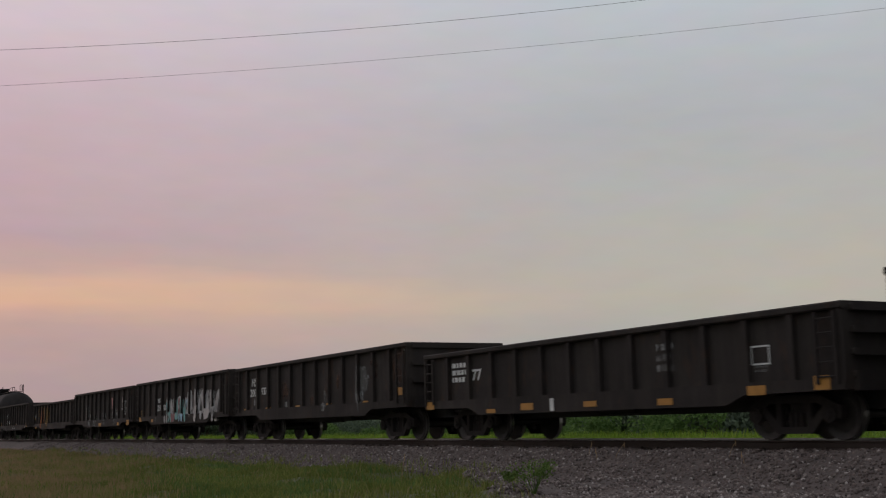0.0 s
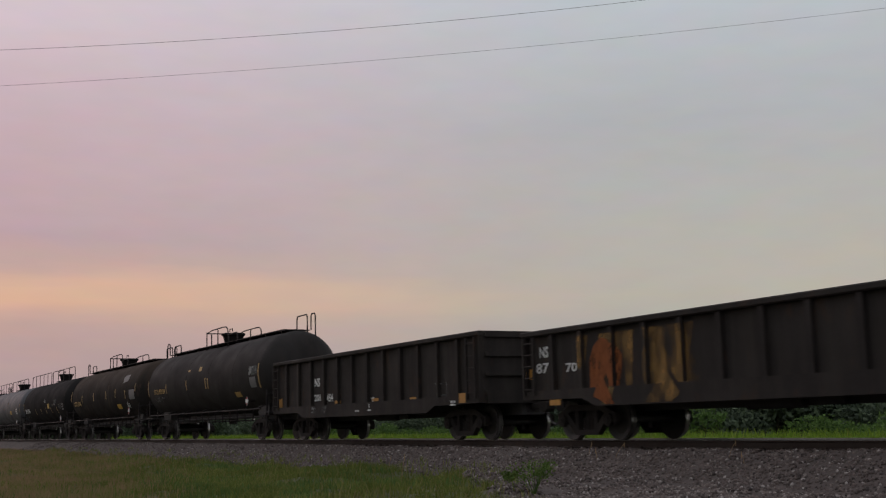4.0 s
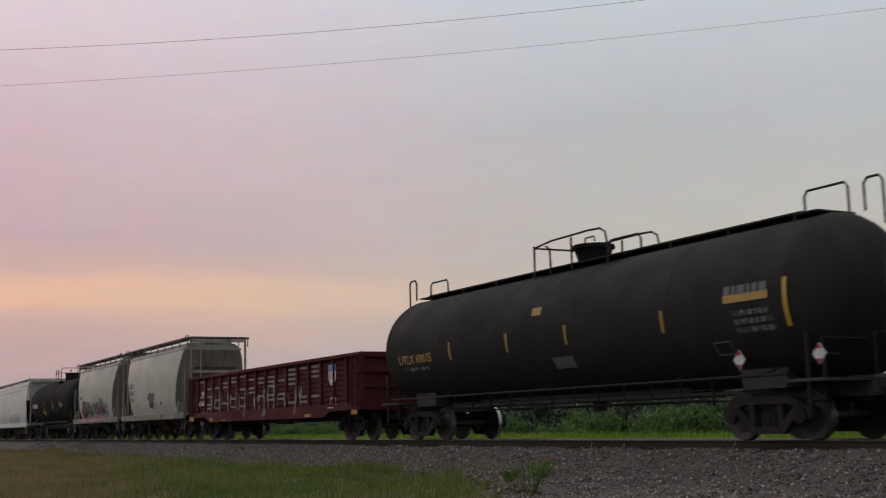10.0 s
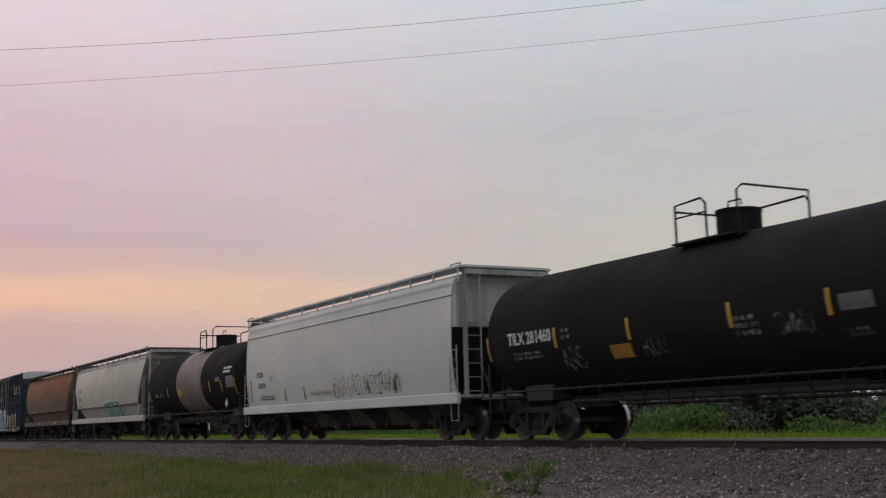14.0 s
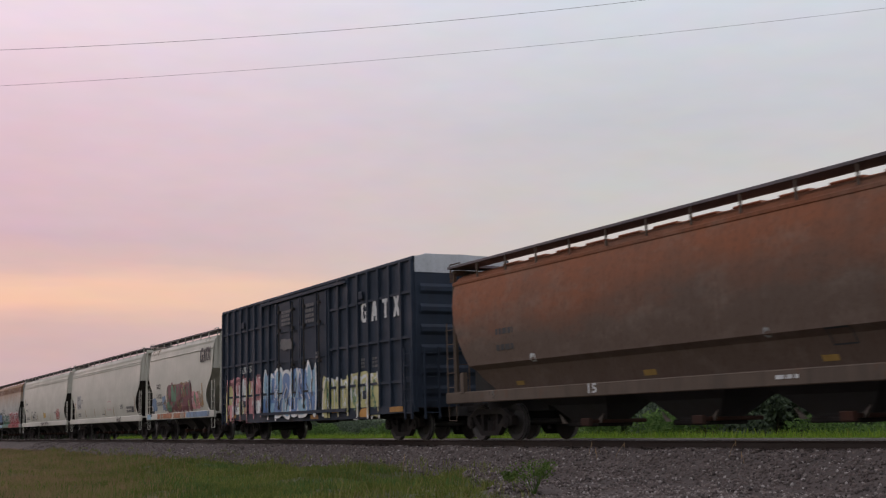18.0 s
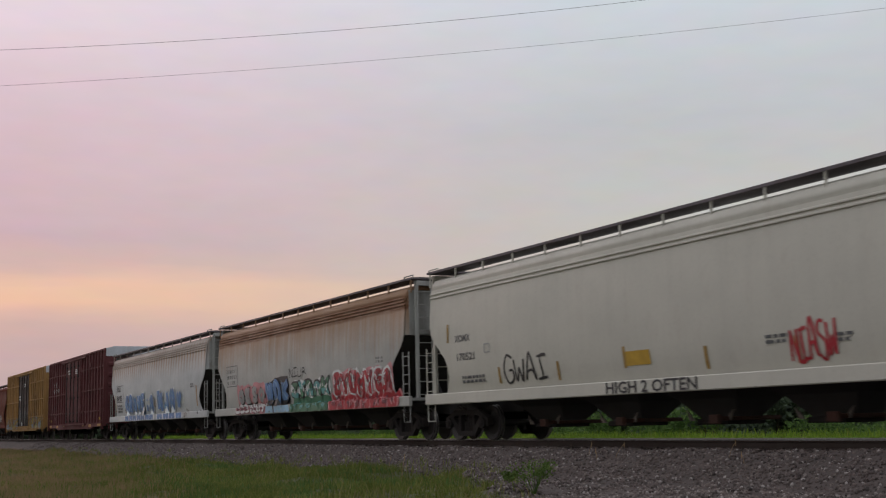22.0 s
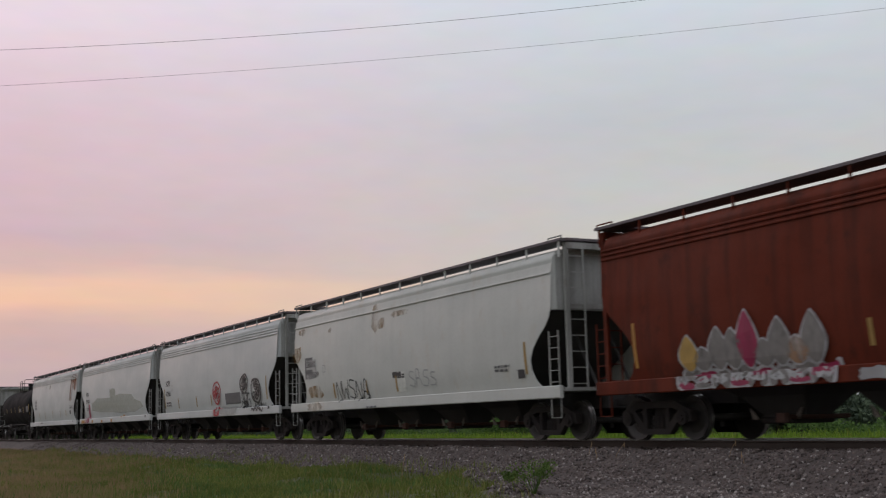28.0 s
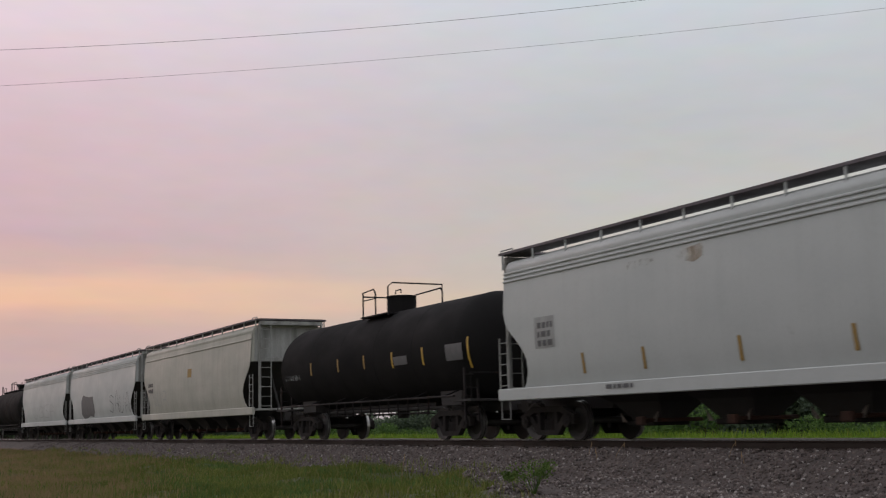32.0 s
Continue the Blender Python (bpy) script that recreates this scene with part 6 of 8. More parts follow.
# ---- the train, from the front car back ----
def build_train():
    D, t = M["gon_dark"], []
    t.append(gondola("dark rusty steel gondola car with a high side", -13.0, 2.0, 2.75, 0.95, D, 12))
    t.append(gondola("dark low-sided gondola car with faded white lettering", -28.95, -14.0, 2.32, 0.85, D, 13))
    t.append(gondola("dark rusty high-sided gondola car with ribbed sides", -45.2, -30.1, 2.78, 0.95, D, 13))
    t.append(gondola("dark gondola car with teal and white graffiti", -61.0, -46.1, 2.84, 0.95, D, 13))
    t.append(gondola("dark gondola car with pale scuffed lower panels", -76.7, -61.8, 2.80, 0.95, D, 13))
    t.append(gondola("dark gondola car patched with orange rust", -91.9, -77.0, 2.55, 0.95, D, 13))
    t.append(gondola("dark gondola car with white lettering and yellow tabs", -108.9, -94.0, 2.78, 0.95, D, 13))
    t.append(tank("clean black tank car with a guarded valve platform", -127.0, -110.3, M["black_faded"]))
    t.append(tank("black tank car with brown rust staining over its shell", -145.95, -129.4, M["black_rusty"]))
    t.append(tank("black tank car with a full-length top railing", -164.6, -148.3, M["black"], style="long"))
    t.append(tank("grey tank car with a full-length top railing and rust spots", -183.0, -166.6, M["tank_grey"], style="long"))
    t.append(tank("black tank car with yellow stripes and end hoops", -201.6, -185.1, M["black_faded"]))
    t.append(gondola("faded red gondola car with peeling silver paint", -221.6, -203.3, 2.72, 0.95, M["gon_red"], 17, pressed=8, worn_mat=M["flake_rib"]))
    t.append(hopper("short off-white two-bay covered hopper with black graffiti patches", -234.3, -222.4, M["offwhite"], "round", bays=2, walk_posts=9, back=0.45, sill=M["end_tan"], end_mat=M["end_tan"]))
    t.append(hopper("short off-white two-bay covered hopper with bold graffiti", -247.1, -235.2, M["offwhite"], "round", bays=2, walk_posts=9, back=0.45, sill=M["end_tan"], end_mat=M["end_tan"]))
    t.append(tank("plain black tank car with a boxed top platform", -263.65, -248.9, M["black"], style="box"))
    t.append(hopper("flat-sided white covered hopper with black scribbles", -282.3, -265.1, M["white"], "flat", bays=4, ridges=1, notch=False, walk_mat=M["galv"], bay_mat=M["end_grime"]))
    t.append(tank("black tank car with a wide pale grey centre band", -297.0, -283.4, M["black"], style="box", dome_x=0.9))
    t.append(hopper("round-sided pale grey covered hopper with teal graffiti", -315.6, -297.6, M["offwhite"], "round", bays=3))
    t.append(hopper("round-sided covered hopper rusted brown all over", -333.8, -316.6, M["rust_brown"], "round", bays=3, back=-0.35, sill=M["sill_brown"], end_mat=M["sill_brown"]))
    t.append(boxcar("dark blue boxcar with white block lettering and graffiti", -352.9, -335.6, M["navy"], M["navy"], door=(0.366, 0.650)))
    t.append(hopper("short cream covered hopper with maroon graffiti", -365.05, -354.0, M["cream"], "flat", ridges=1, bays=2, walk_posts=9, slope_mat=M["cream"], end_mat=M["cream"]))
    t.append(hopper("long cream covered hopper with a white sill", -384.2, -366.2, M["cream"], "flat", ridges=2, bays=4, end_mat=M["cream"]))
    t.append(hopper("cream covered hopper with scrawled tags", -403.0, -385.2, M["cream"], "flat", ridges=2, bays=4, end_mat=M["cream"]))
    t.append(hopper("rust-streaked covered hopper with red and green graffiti", -421.9, -403.9, M["rust_top"], "flat", bays=4))
    t.append(hopper("pale grey covered hopper with rust bands and blue graffiti", -441.1, -423.0, M["rust_band"], "flat", bays=4))
    t.append(boxcar("maroon boxcar with double doors and white stencils", -459.7, -442.5, M["maroon"], M["maroon"]))
    t.append(boxcar("mustard yellow boxcar with dark double doors", -478.8, -461.55, M["mustard"], M["door_brown"]))
    t.append(hopper("red oxide covered hopper with silver graffiti", -497.0, -479.6, M["red_oxide"], "flat", bays=4, end_mat=M["red_oxide"]))
    t.append(hopper("off-white covered hopper with tan rust stains", -515.2, -498.3, M["stained"], "flat", bays=4, ridges=1))
    t.append(hopper("pale grey covered hopper with red and black graffiti", -533.1, -516.3, M["grey"], "flat", bays=4))
    t.append(hopper("pale grey covered hopper with painted-over patches", -551.2, -534.2, M["grey"], "flat", bays=4))
    t.append(hopper("pale grey covered hopper with long rust streaks at one end", -569.1, -552.1, M["grey"], "flat", bays=4))
    t.append(tank("short black tank car with a boxed top platform", -584.5, -571.2, M["black"], R=1.5, zc=2.5, style="box"))
    t.append(hopper("pale covered hopper with a yellow mark", -604.0, -587.2, M["offwhite"], "flat", bays=4, ridges=1))
    t.append(hopper("pale grey covered hopper with dark sprayed blobs", -622.7, -605.2, M["grey"], "flat", bays=4))
    t.append(hopper("dusty grey covered hopper", -641.4, -623.6, M["grey"], "flat", bays=4))
    t.append(tank("black tank car at the far end of the train", -659.5, -643.4, M["tank_dull"]))
    return t


# ---- lettering, reflectors, stains and graffiti, car by car ----
def decorate(t):
    c = t[1]
    bars(c[0], -6.09, 1.52, 0.73, 0.56, 3, M["letter_white"], c[2], 1)
    fit_words(c, "77", "letter_white", -5.10, -4.63, 1.52, 1.81)
    frame_mark(c, "letter_white", 5.21, 5.68, 1.36, 1.71)
    bars(c[0], 2.49, 1.38, 0.56, 0.62, 3, M["letter_dim"], c[2], 4)
    rect(c, "orange", 5.18, 5.65, 0.82, 0.99, "reflector")
    rect(c, "orange", 6.81, 7.17, 0.86, 1.10, "reflector")
    rect(c, "orange", 2.60, 3.08, 0.71, 0.84, "reflector")
    rect(c, "orange", 0.04, 0.52, 0.74, 0.86, "reflector")
    rect(c, "orange", -2.54, -2.00, 0.72, 0.88, "reflector")
    rect(c, "orange", -4.15, -3.72, 0.66, 0.78, "reflector")
    rect(c, "orange", -7.37, -6.95, 0.83, 1.04, "reflector")
    rect(c, "letter_white", -1.29, -1.13, 0.56, 0.96)
    bars(c[0], 5.28, 1.23, 0.35, 0.16, 2, M["letter_dim"], c[2], 13)
    c = t[2]
    fit_words(c, "NS", "letter_white", -5.65, -5.16, 2.02, 2.33)
    fit_words(c, "200", "letter_white", -5.73, -5.02, 1.64, 1.93)
    fit_words(c, "937", "letter_white", -4.50, -3.91, 1.67, 1.95)
    blot(c, "letter_dim", 1.21, 1.69, 0.89, 1.62, 19)
    blot(c, "letter_dim", 3.99, 4.41, 0.92, 1.95, 20)
    for x in (-6.66, -4.1, -1.17, 1.63, 4.5):
        rect(c, "orange", x - 0.2, x + 0.2, 1.06, 1.2, "reflector")
    rect(c, "orange", 6.7, 7.1, 1.3, 1.52, "reflector")
    for i, (x, z, w, h, m) in enumerate([(-5.6, 1.3, .5, .5, "letter_dim"), (-2.2, 1.25, .5, .25, "letter_dim"), (-2.4, 1.75, .7, .5, "faint_rust"), (1.6, 1.8, .6, .7, "faint_rust"),
                                         (2.5, 1.85, .45, .5, "faint_rust"), (4.4, 1.9, .8, .8, "letter_dim"), (5.2, 2.1, .5, .6, "faint_rust"), (6.9, 2.1, 1.0, 1.0, "faint_rust"), (0.3, 1.3, .6, .4, "faint_rust")]):
        blot(c, m, x - w / 2, x + w / 2, z - h / 2, z + h / 2, 700 + i)
    c = t[3]
    fit_words(c, "NS", "letter_white", -3.70, -3.32, 1.77, 1.99)
    fit_words(c, "201", "letter_white", -3.80, -3.26, 1.38, 1.67)
    fit_words(c, "886", "letter_white", -2.70, -2.12, 1.39, 1.66)
    scrawl(c[0], -7.0, -6.75, 1.1, 1.5, "yellow", c[2], 30, 1, 0.02)
    bars(c[0], -3.71, 0.89, 0.35, 0.26, 2, M["letter_dim"], c[2], 28)
    bars(c[0], -2.85, 0.88, 0.55, 0.25, 2, M["letter_dim"], c[2], 29)
    graffiti(c[0], -2.10, 1.72, 0.80, 1.92, ("g_teal", "g_pale", "g_teal", "g_maroon", "g_teal", "g_sky"), c[2], "g_pale", letters=6, inner="g_black", back="g_black", seed=33)
    graffiti(c[0], 1.80, 5.9, 0.80, 2.15, ("g_silver", "g_pale"), c[2], "g_pale", letters=5, inner="g_black", back="g_black", seed=37)
    rect(c, "orange", -4.53, -4.15, 0.87, 1.00, "reflector")
    rect(c, "orange", 3.55, 4.03, 0.98, 1.33, "reflector")
    rect(c, "orange", -6.82, -6.44, 0.90, 1.11, "reflector")
    # white patches stand for bright sky seen through gaps under the top chord
    for k in (2, 3, 4, 5):
        h, top = t[k][1], (2.78, 2.84, 2.80, 2.55)[k - 2]
        rect(t[k], "letter_white", h - 0.42, h - 0.16, top - 0.24, top - 0.15)
    c = t[4]
    blot(c, "g_silver", 2.28, 2.70, 1.0, 1.9, 36)
    blot(c, "g_pink", 2.24, 2.52, 1.7, 2.35, 35)
    scrawl(c[0], 4.72, 5.61, 1.30, 2.15, "g_silver", c[2], 37, 3, 0.03)
    blot(c, "letter_dim", -4.11, -3.67, 0.85, 2.12, 38)
    blot(c, "letter_dim", -3.47, -2.68, 0.77, 1.70, 39)
    blot(c, "letter_dim", 3.05, 3.75, 0.72, 1.71, 40)
    blot(c, "letter_dim", -1.93, -1.19, 0.75, 1.46, 41)
    blot(c, "letter_dim", 0.44, 0.97, 0.71, 1.56, 42)
    rect(c, "orange", 6.13, 6.66, 0.79, 1.05, "reflector")
    rect(c, "orange", -0.49, 0.20, 0.78, 0.96, "reflector")
    rect(c, "orange", 3.99, 4.40, 0.78, 0.95, "reflector")
    c = t[5]
    fit_words(c, "NS", "letter_white", -6.55, -6.18, 1.91, 2.17)
    fit_words(c, "187", "letter_white", -6.67, -5.96, 1.55, 1.79)
    fit_words(c, "70", "letter_white", -5.54, -5.10, 1.53, 1.74)
    rect(c, "orange", -7.55, -7.11, 1.43, 1.67, "reflector")
    rect(c, "orange", -6.31, -5.87, 0.80, 0.93, "reflector")
    stain(c[0], -5.35, -1.18, 0.59, 2.30, "tan_stain", c[2], 52, 5)
    blot(c, "rust_stain", -4.86, -3.71, 0.73, 2.16, 53)
    blot(c, "tan_stain", -2.96, -1.35, 0.70, 2.22, 54)
    c = t[6]
    fit_words(c, "NS", "letter_white", -3.77, -3.31, 1.77, 2.06)
    fit_words(c, "201", "letter_white", -3.79, -3.27, 1.29, 1.52)
    fit_words(c, "454", "letter_white", -2.97, -2.45, 1.25, 1.50)
    bars(c[0], -3.74, 0.89, 0.33, 0.26, 2, M["letter_dim"], c[2], 59)
    bars(c[0], -2.88, 0.89, 0.50, 0.25, 2, M["letter_dim"], c[2], 60)
    rect(c, "orange", 0.78, 1.24, 1.17, 1.26, "reflector")
    rect(c, "orange", -2.06, -1.60, 1.17, 1.27, "reflector")
    blot(c, "orange", -7.22, -6.81, 1.07, 1.49, 63)
    scrawl(c[0], 0.71, 0.98, 0.88, 1.35, "letter_white", c[2], 64, 1)
    bars(c[0], -0.20, 0.88, 0.40, 0.07, 1, M["letter_white"], c[2], 65)
    frame_mark(c, "letter_dim", 4.96, 5.56, 1.20, 1.54)
    rect(c, "orange", 6.43, 6.77, 0.97, 1.22, "reflector")
    rect(c, "orange", 3.34, 3.83, 1.06, 1.21, "reflector")
    bars(c[0], 5.97, 0.91, 0.26, 0.16, 2, M["letter_white"], c[2], 70)
    c = t[7]
    fit_words(c, "UTLX 950134", "letter_yellow", -7.13, -5.24, 2.17, 2.41)
    bars(c[0], -7.21, 1.81, 1.61, 0.28, 2, M["letter_dim"], c[2], 73)
    rect(c, "dull_yellow", -5.04, -4.91, 2.18, 2.60, "reflector")
    rect(c, "dull_yellow", -1.68, -1.56, 2.21, 2.64, "reflector")
    rect(c, "dull_yellow", 1.51, 1.63, 2.17, 2.60, "reflector")
    rect(c, "dull_yellow", 0.15, 0.55, 2.96, 3.14)
    rect(c, "dull_yellow", -8.26, -8.15, 2.12, 2.86, "reflector")
    rect(c, "dull_yellow", -1.52, -1.18, 3.01, 3.10)
    rect(c, "letter_dim", 6.85, 7.80, 2.48, 2.81)
    rect(c, "letter_grey", 6.90, 7.59, 2.00, 2.40)
    rect(c, "dull_yellow", 1.16, 1.32, 2.17, 2.64, "reflector")
    rect(c, "dull_yellow", 4.77, 5.46, 1.69, 1.90)
    placard(c, 6.19, 6.58, 1.26, 1.62)
    rect(c, "dull_yellow", 7.90, 8.04, 1.97, 2.89, "reflector")
    c = t[8]
    blot(c, "letter_grey", 5.07, 6.35, 3.01, 3.44, 88)
    rect(c, "letter_grey", 6.76, 7.88, 2.11, 2.62)
    rect(c, "yellow", 3.57, 4.45, 1.68, 1.93)
    rect(c, "dull_yellow", 8.01, 8.17, 2.47, 2.89, "reflector")
    rect(c, "dull_yellow", 3.56, 3.75, 2.28, 2.78, "reflector")
    rect(c, "dull_yellow", 5.83, 5.97, 2.18, 2.63, "reflector")
    rect(c, "dull_yellow", 1.29, 1.47, 2.30, 2.73, "reflector")
    scrawl(c[0], 5.81, 6.47, 1.67, 1.97, "letter_white", c[2], 95, 3)
    fit_words(c, "UTLX 21006", "letter_yellow", -7.53, -5.56, 2.06, 2.35)
    rect(c, "dull_yellow", -5.16, -5.01, 2.24, 2.67, "reflector")
    rect(c, "dull_yellow", -1.95, -1.81, 2.24, 2.71, "reflector")
    rect(c, "yellow", 3.56, 4.32, 1.67, 1.92)
    rect(c, "dull_yellow", -8.44, -8.31, 2.39, 3.00, "reflector")
    placard(c, 6.19, 6.63, 1.28, 1.64)
    c = t[9]
    fit_words(c, "SHPX 221165", "letter_white", -7.49, -5.50, 1.98, 2.28)
    rect(c, "yellow", 1.84, 2.54, 2.16, 2.48)
    rect(c, "dull_yellow", -3.10, -2.96, 1.83, 2.21, "reflector")
    rect(c, "dull_yellow", -0.96, -0.83, 1.85, 2.21, "reflector")
    rect(c, "dull_yellow", 0.97, 1.12, 1.80, 2.22, "reflector")
    rect(c, "dull_yellow", 2.99, 3.11, 1.84, 2.23, "reflector")
    rect(c, "dull_yellow", 5.04, 5.17, 1.80, 2.23, "reflector")
    blot(c, "letter_dim", 3.43, 4.15, 2.29, 2.39, 112)
    blot(c, "letter_dim", 4.15, 4.97, 2.28, 2.78, 113)
    bars(c[0], 5.87, 2.05, 0.84, 0.39, 3, M["letter_dim"], c[2], 114)
    bars(c[0], 6.84, 1.97, 0.66, 0.48, 3, M["letter_grey"], c[2], 115)
    placard(c, 6.21, 6.56, 1.17, 1.51)
    bars(c[0], 0.85, 2.63, 0.30, 0.18, 2, M["letter_white"], c[2], 117)
    bars(c[0], -7.12, 1.61, 1.54, 0.18, 1, M["letter_dim"], c[2], 118)
    rect(c, "dull_yellow", -8.06, -7.90, 2.11, 2.72, "reflector")
    c = t[10]
    rect(c, "yellow", 3.15, 3.90, 2.03, 2.35)
    rect(c, "letter_dark", 1.75, 2.53, 1.84, 2.12)
    rect(c, "letter_dark", 6.06, 6.97, 2.00, 2.56)
    bars(c[0], 6.14, 2.03, 0.79, 0.45, 3, M["letter_white"], c[2], 124)
    scrawl(c[0], 7.18, 7.99, 2.09, 2.59, "letter_dim", c[2], 125, 5)
    blot(c, "letter_dark", 4.54, 5.82, 1.60, 1.84, 126)
    fit_words(c, "SHPX 221194", "letter_dim", -7.19, -4.97, 1.85, 2.16)
    blot(c, "rust_stain", -0.04, 0.22, 2.41, 2.60, 128)
    blot(c, "tan_stain", 2.88, 3.11, 2.46, 2.66, 129)
    blot(c, "tan_stain", 5.57, 5.84, 2.26, 2.63, 130)
    blot(c, "tan_stain", 1.61, 2.12, 2.86, 3.12, 131)
    blot(c, "tan_stain", -4.35, -3.88, 2.76, 2.97, 132)
    rect(c, "dull_yellow", 8.02, 8.15, 2.01, 2.81, "reflector")
    placard(c, 6.17, 6.51, 1.17, 1.50)
    frame_mark(c, "letter_grey", 6.16, 6.57, 1.67, 1.93)
    rect(c, "dull_yellow", -7.80, -7.63, 2.48, 2.97, "reflector")
    c = t[11]
    fit_words(c, "UTLX 60015", "letter_yellow", -7.31, -5.34, 2.14, 2.39)
    rect(c, "dull_yellow", -4.35, -4.16, 2.13, 2.59, "reflector")
    rect(c, "dull_yellow", -1.45, -1.25, 2.14, 2.60, "reflector")
    rect(c, "dull_yellow", 1.12, 1.30, 2.15, 2.59, "reflector")
    rect(c, "dull_yellow", 4.58, 4.72, 2.14, 2.59, "reflector")
    rect(c, "yellow", 8.02, 8.14, 2.00, 2.87, "reflector")
    rect(c, "dull_yellow", -0.21, 0.18, 2.92, 3.11)
    rect(c, "letter_yellow", 6.49, 7.66, 2.54, 2.69)
    bars(c[0], 6.52, 2.69, 1.15, 0.25, 1, M["letter_grey"], c[2], 146)
    bars(c[0], 6.73, 1.97, 0.99, 0.47, 3, M["letter_dim"], c[2], 147)
    rect(c, "letter_grey", 0.46, 1.28, 1.64, 1.90)
    frame_mark(c, "letter_grey", 5.97, 6.44, 1.60, 1.86)
    placard(c, 6.58, 6.89, 1.24, 1.60)
    placard(c, 8.55, 8.85, 1.24, 1.60)
    bars(c[0], -7.19, 1.94, 1.67, 0.15, 1, M["letter_dim"], c[2], 151)
    c = t[12]
    fit_words(c, "MP", "letter_white", -7.31, -6.96, 1.82, 2.06)
    fit_words(c, "651064", "letter_white", -7.60, -6.58, 1.43, 1.65)
    bars(c[0], -7.48, 1.05, 0.84, 0.24, 2, M["letter_dim"], c[2], 155)
    shield(c, 6.51, 7.13, 1.69, 2.47)
    frame_mark(c, "letter_white", 6.64, 7.11, 1.03, 1.37)
    r = random.Random(158)
    for i in range(10):
        x = -6.2 + i * 1.07
        blot(c, "patch_flake", x, x + r.uniform(.5, .8), r.uniform(.85, 1.2), r.uniform(1.7, 2.15), 160 + i)
    rect(c, "orange", -9.02, -8.41, 0.81, 0.98, "reflector")
    rect(c, "orange", -6.08, -5.70, 0.69, 0.92, "reflector")
    rect(c, "orange", -4.44, -3.99, 0.63, 0.82, "reflector")
    rect(c, "orange", -1.68, -1.15, 0.60, 0.76, "reflector")
    rect(c, "orange", 0.97, 1.55, 0.58, 0.76, "reflector")
    rect(c, "orange", 4.60, 5.14, 0.67, 0.88, "reflector")
    rect(c, "orange", 8.50, 8.95, 0.81, 0.94, "reflector")
    rect(c, "orange", 8.90, 9.02, 1.32, 2.29, "reflector")
    c = t[13]
    fit_words(c, "CEFX", "letter_dark", -4.24, -3.40, 2.62, 2.85)
    fit_words(c, "96564", "letter_dark", -4.26, -3.34, 2.27, 2.51)
    blot(c, "g_black", -0.75, 0.74, 1.87, 2.31, 180)
    blot(c, "g_black", -0.38, 0.61, 1.49, 2.02, 181)
    blot(c, "g_black", 1.70, 2.01, 1.64, 1.84, 182)
    rect(c, "dull_yellow", 3.45, 3.55, 2.16, 2.58, "reflector")
    rect(c, "dull_yellow", 0.93, 1.05, 1.66, 1.96, "reflector")
    rect(c, "dull_yellow", -2.75, -2.60, 1.59, 1.84, "reflector")
    scrawl(c[0], -1.07, -0.56, 3.03, 3.54, "patch_grey", c[2], 186, 2)
    bars(c[0], -4.28, 1.93, 1.08, 0.22, 2, M["letter_grey"], c[2], 187)
    c = t[14]
    fit_words(c, "TILX", "letter_grey", -4.21, -3.62, 2.86, 3.07)
    fit_words(c, "01099", "letter_grey", -4.20, -3.35, 2.38, 2.61)
    for x, m in ((-2.6, "g_red"), (-0.9, "g_blue"), (0.6, "g_red"), (1.9, "g_maroon"), (2.9, "g_blue")):
        blot(c, m, x - 0.5, x + 0.5, 1.35, 2.1, round(200 + x * 10))
    throw_up(c, "BNYA", -3.35, 2.7, 1.28, 2.5, "g_black", "g_white", 0.2, 0.07, "letter_grey", 5)
    graffiti(c[0], -3.53, 3.17, 1.04, 1.44, ("g_silver", "g_pink"), c[2], "patch_grey", letters=7, inner="g_maroon", seed=192)
    scrawl(c[0], -0.25, 2.36, 2.14, 2.61, "g_pink", c[2], 193, 5)
    rect(c, "dull_yellow", 3.50, 3.60, 2.26, 2.69, "reflector")
    rect(c, "dull_yellow", -4.71, -4.60, 2.28, 2.68, "reflector")
    blot(c, "g_red", 2.45, 3.44, 1.47, 1.98, 196)
    blot(c, "g_pink", -4.15, -3.67, 1.20, 1.84, 197)
    c = t[15]
    fit_words(c, "TILX 281460", "letter_white", -6.33, -4.44, 2.27, 2.58)
    bars(c[0], -6.18, 1.92, 1.32, 0.21, 2, M["letter_dim"], c[2], 200)
    rect(c, "yellow", -4.37, -4.23, 2.11, 2.57, "reflector")
    rect(c, "yellow", -1.64, -1.47, 2.09, 2.55, "reflector")
    rect(c, "yellow", 1.48, 1.61, 2.09, 2.56, "reflector")
    rect(c, "yellow", 3.92, 4.05, 2.10, 2.56, "reflector")
    rect(c, "orange", -2.31, -1.58, 1.74, 2.03)
    rect(c, "letter_grey", 4.21, 4.94, 2.15, 2.43)
    bars(c[0], 1.62, 1.92, 0.64, 0.42, 3, M["letter_dim"], c[2], 207)
    scrawl(c[0], 2.65, 3.59, 1.85, 2.27, "letter_dim", c[2], 208, 4)
    scrawl(c[0], -1.17, -0.39, 1.72, 2.15, "letter_dim", c[2], 209, 3)
    scrawl(c[0], -4.20, -3.32, 1.53, 2.08, "letter_dim", c[2], 210, 3)
    bars(c[0], -4.03, 2.28, 0.31, 0.29, 2, M["letter_dim"], c[2], 211)
    rect(c, "dull_yellow", -7.37, -7.23, 1.95, 2.53, "reflector")
    bars(c[0], 4.22, 1.72, 0.59, 0.17, 2, M["letter_dim"], c[2], 213)
    c = t[16]
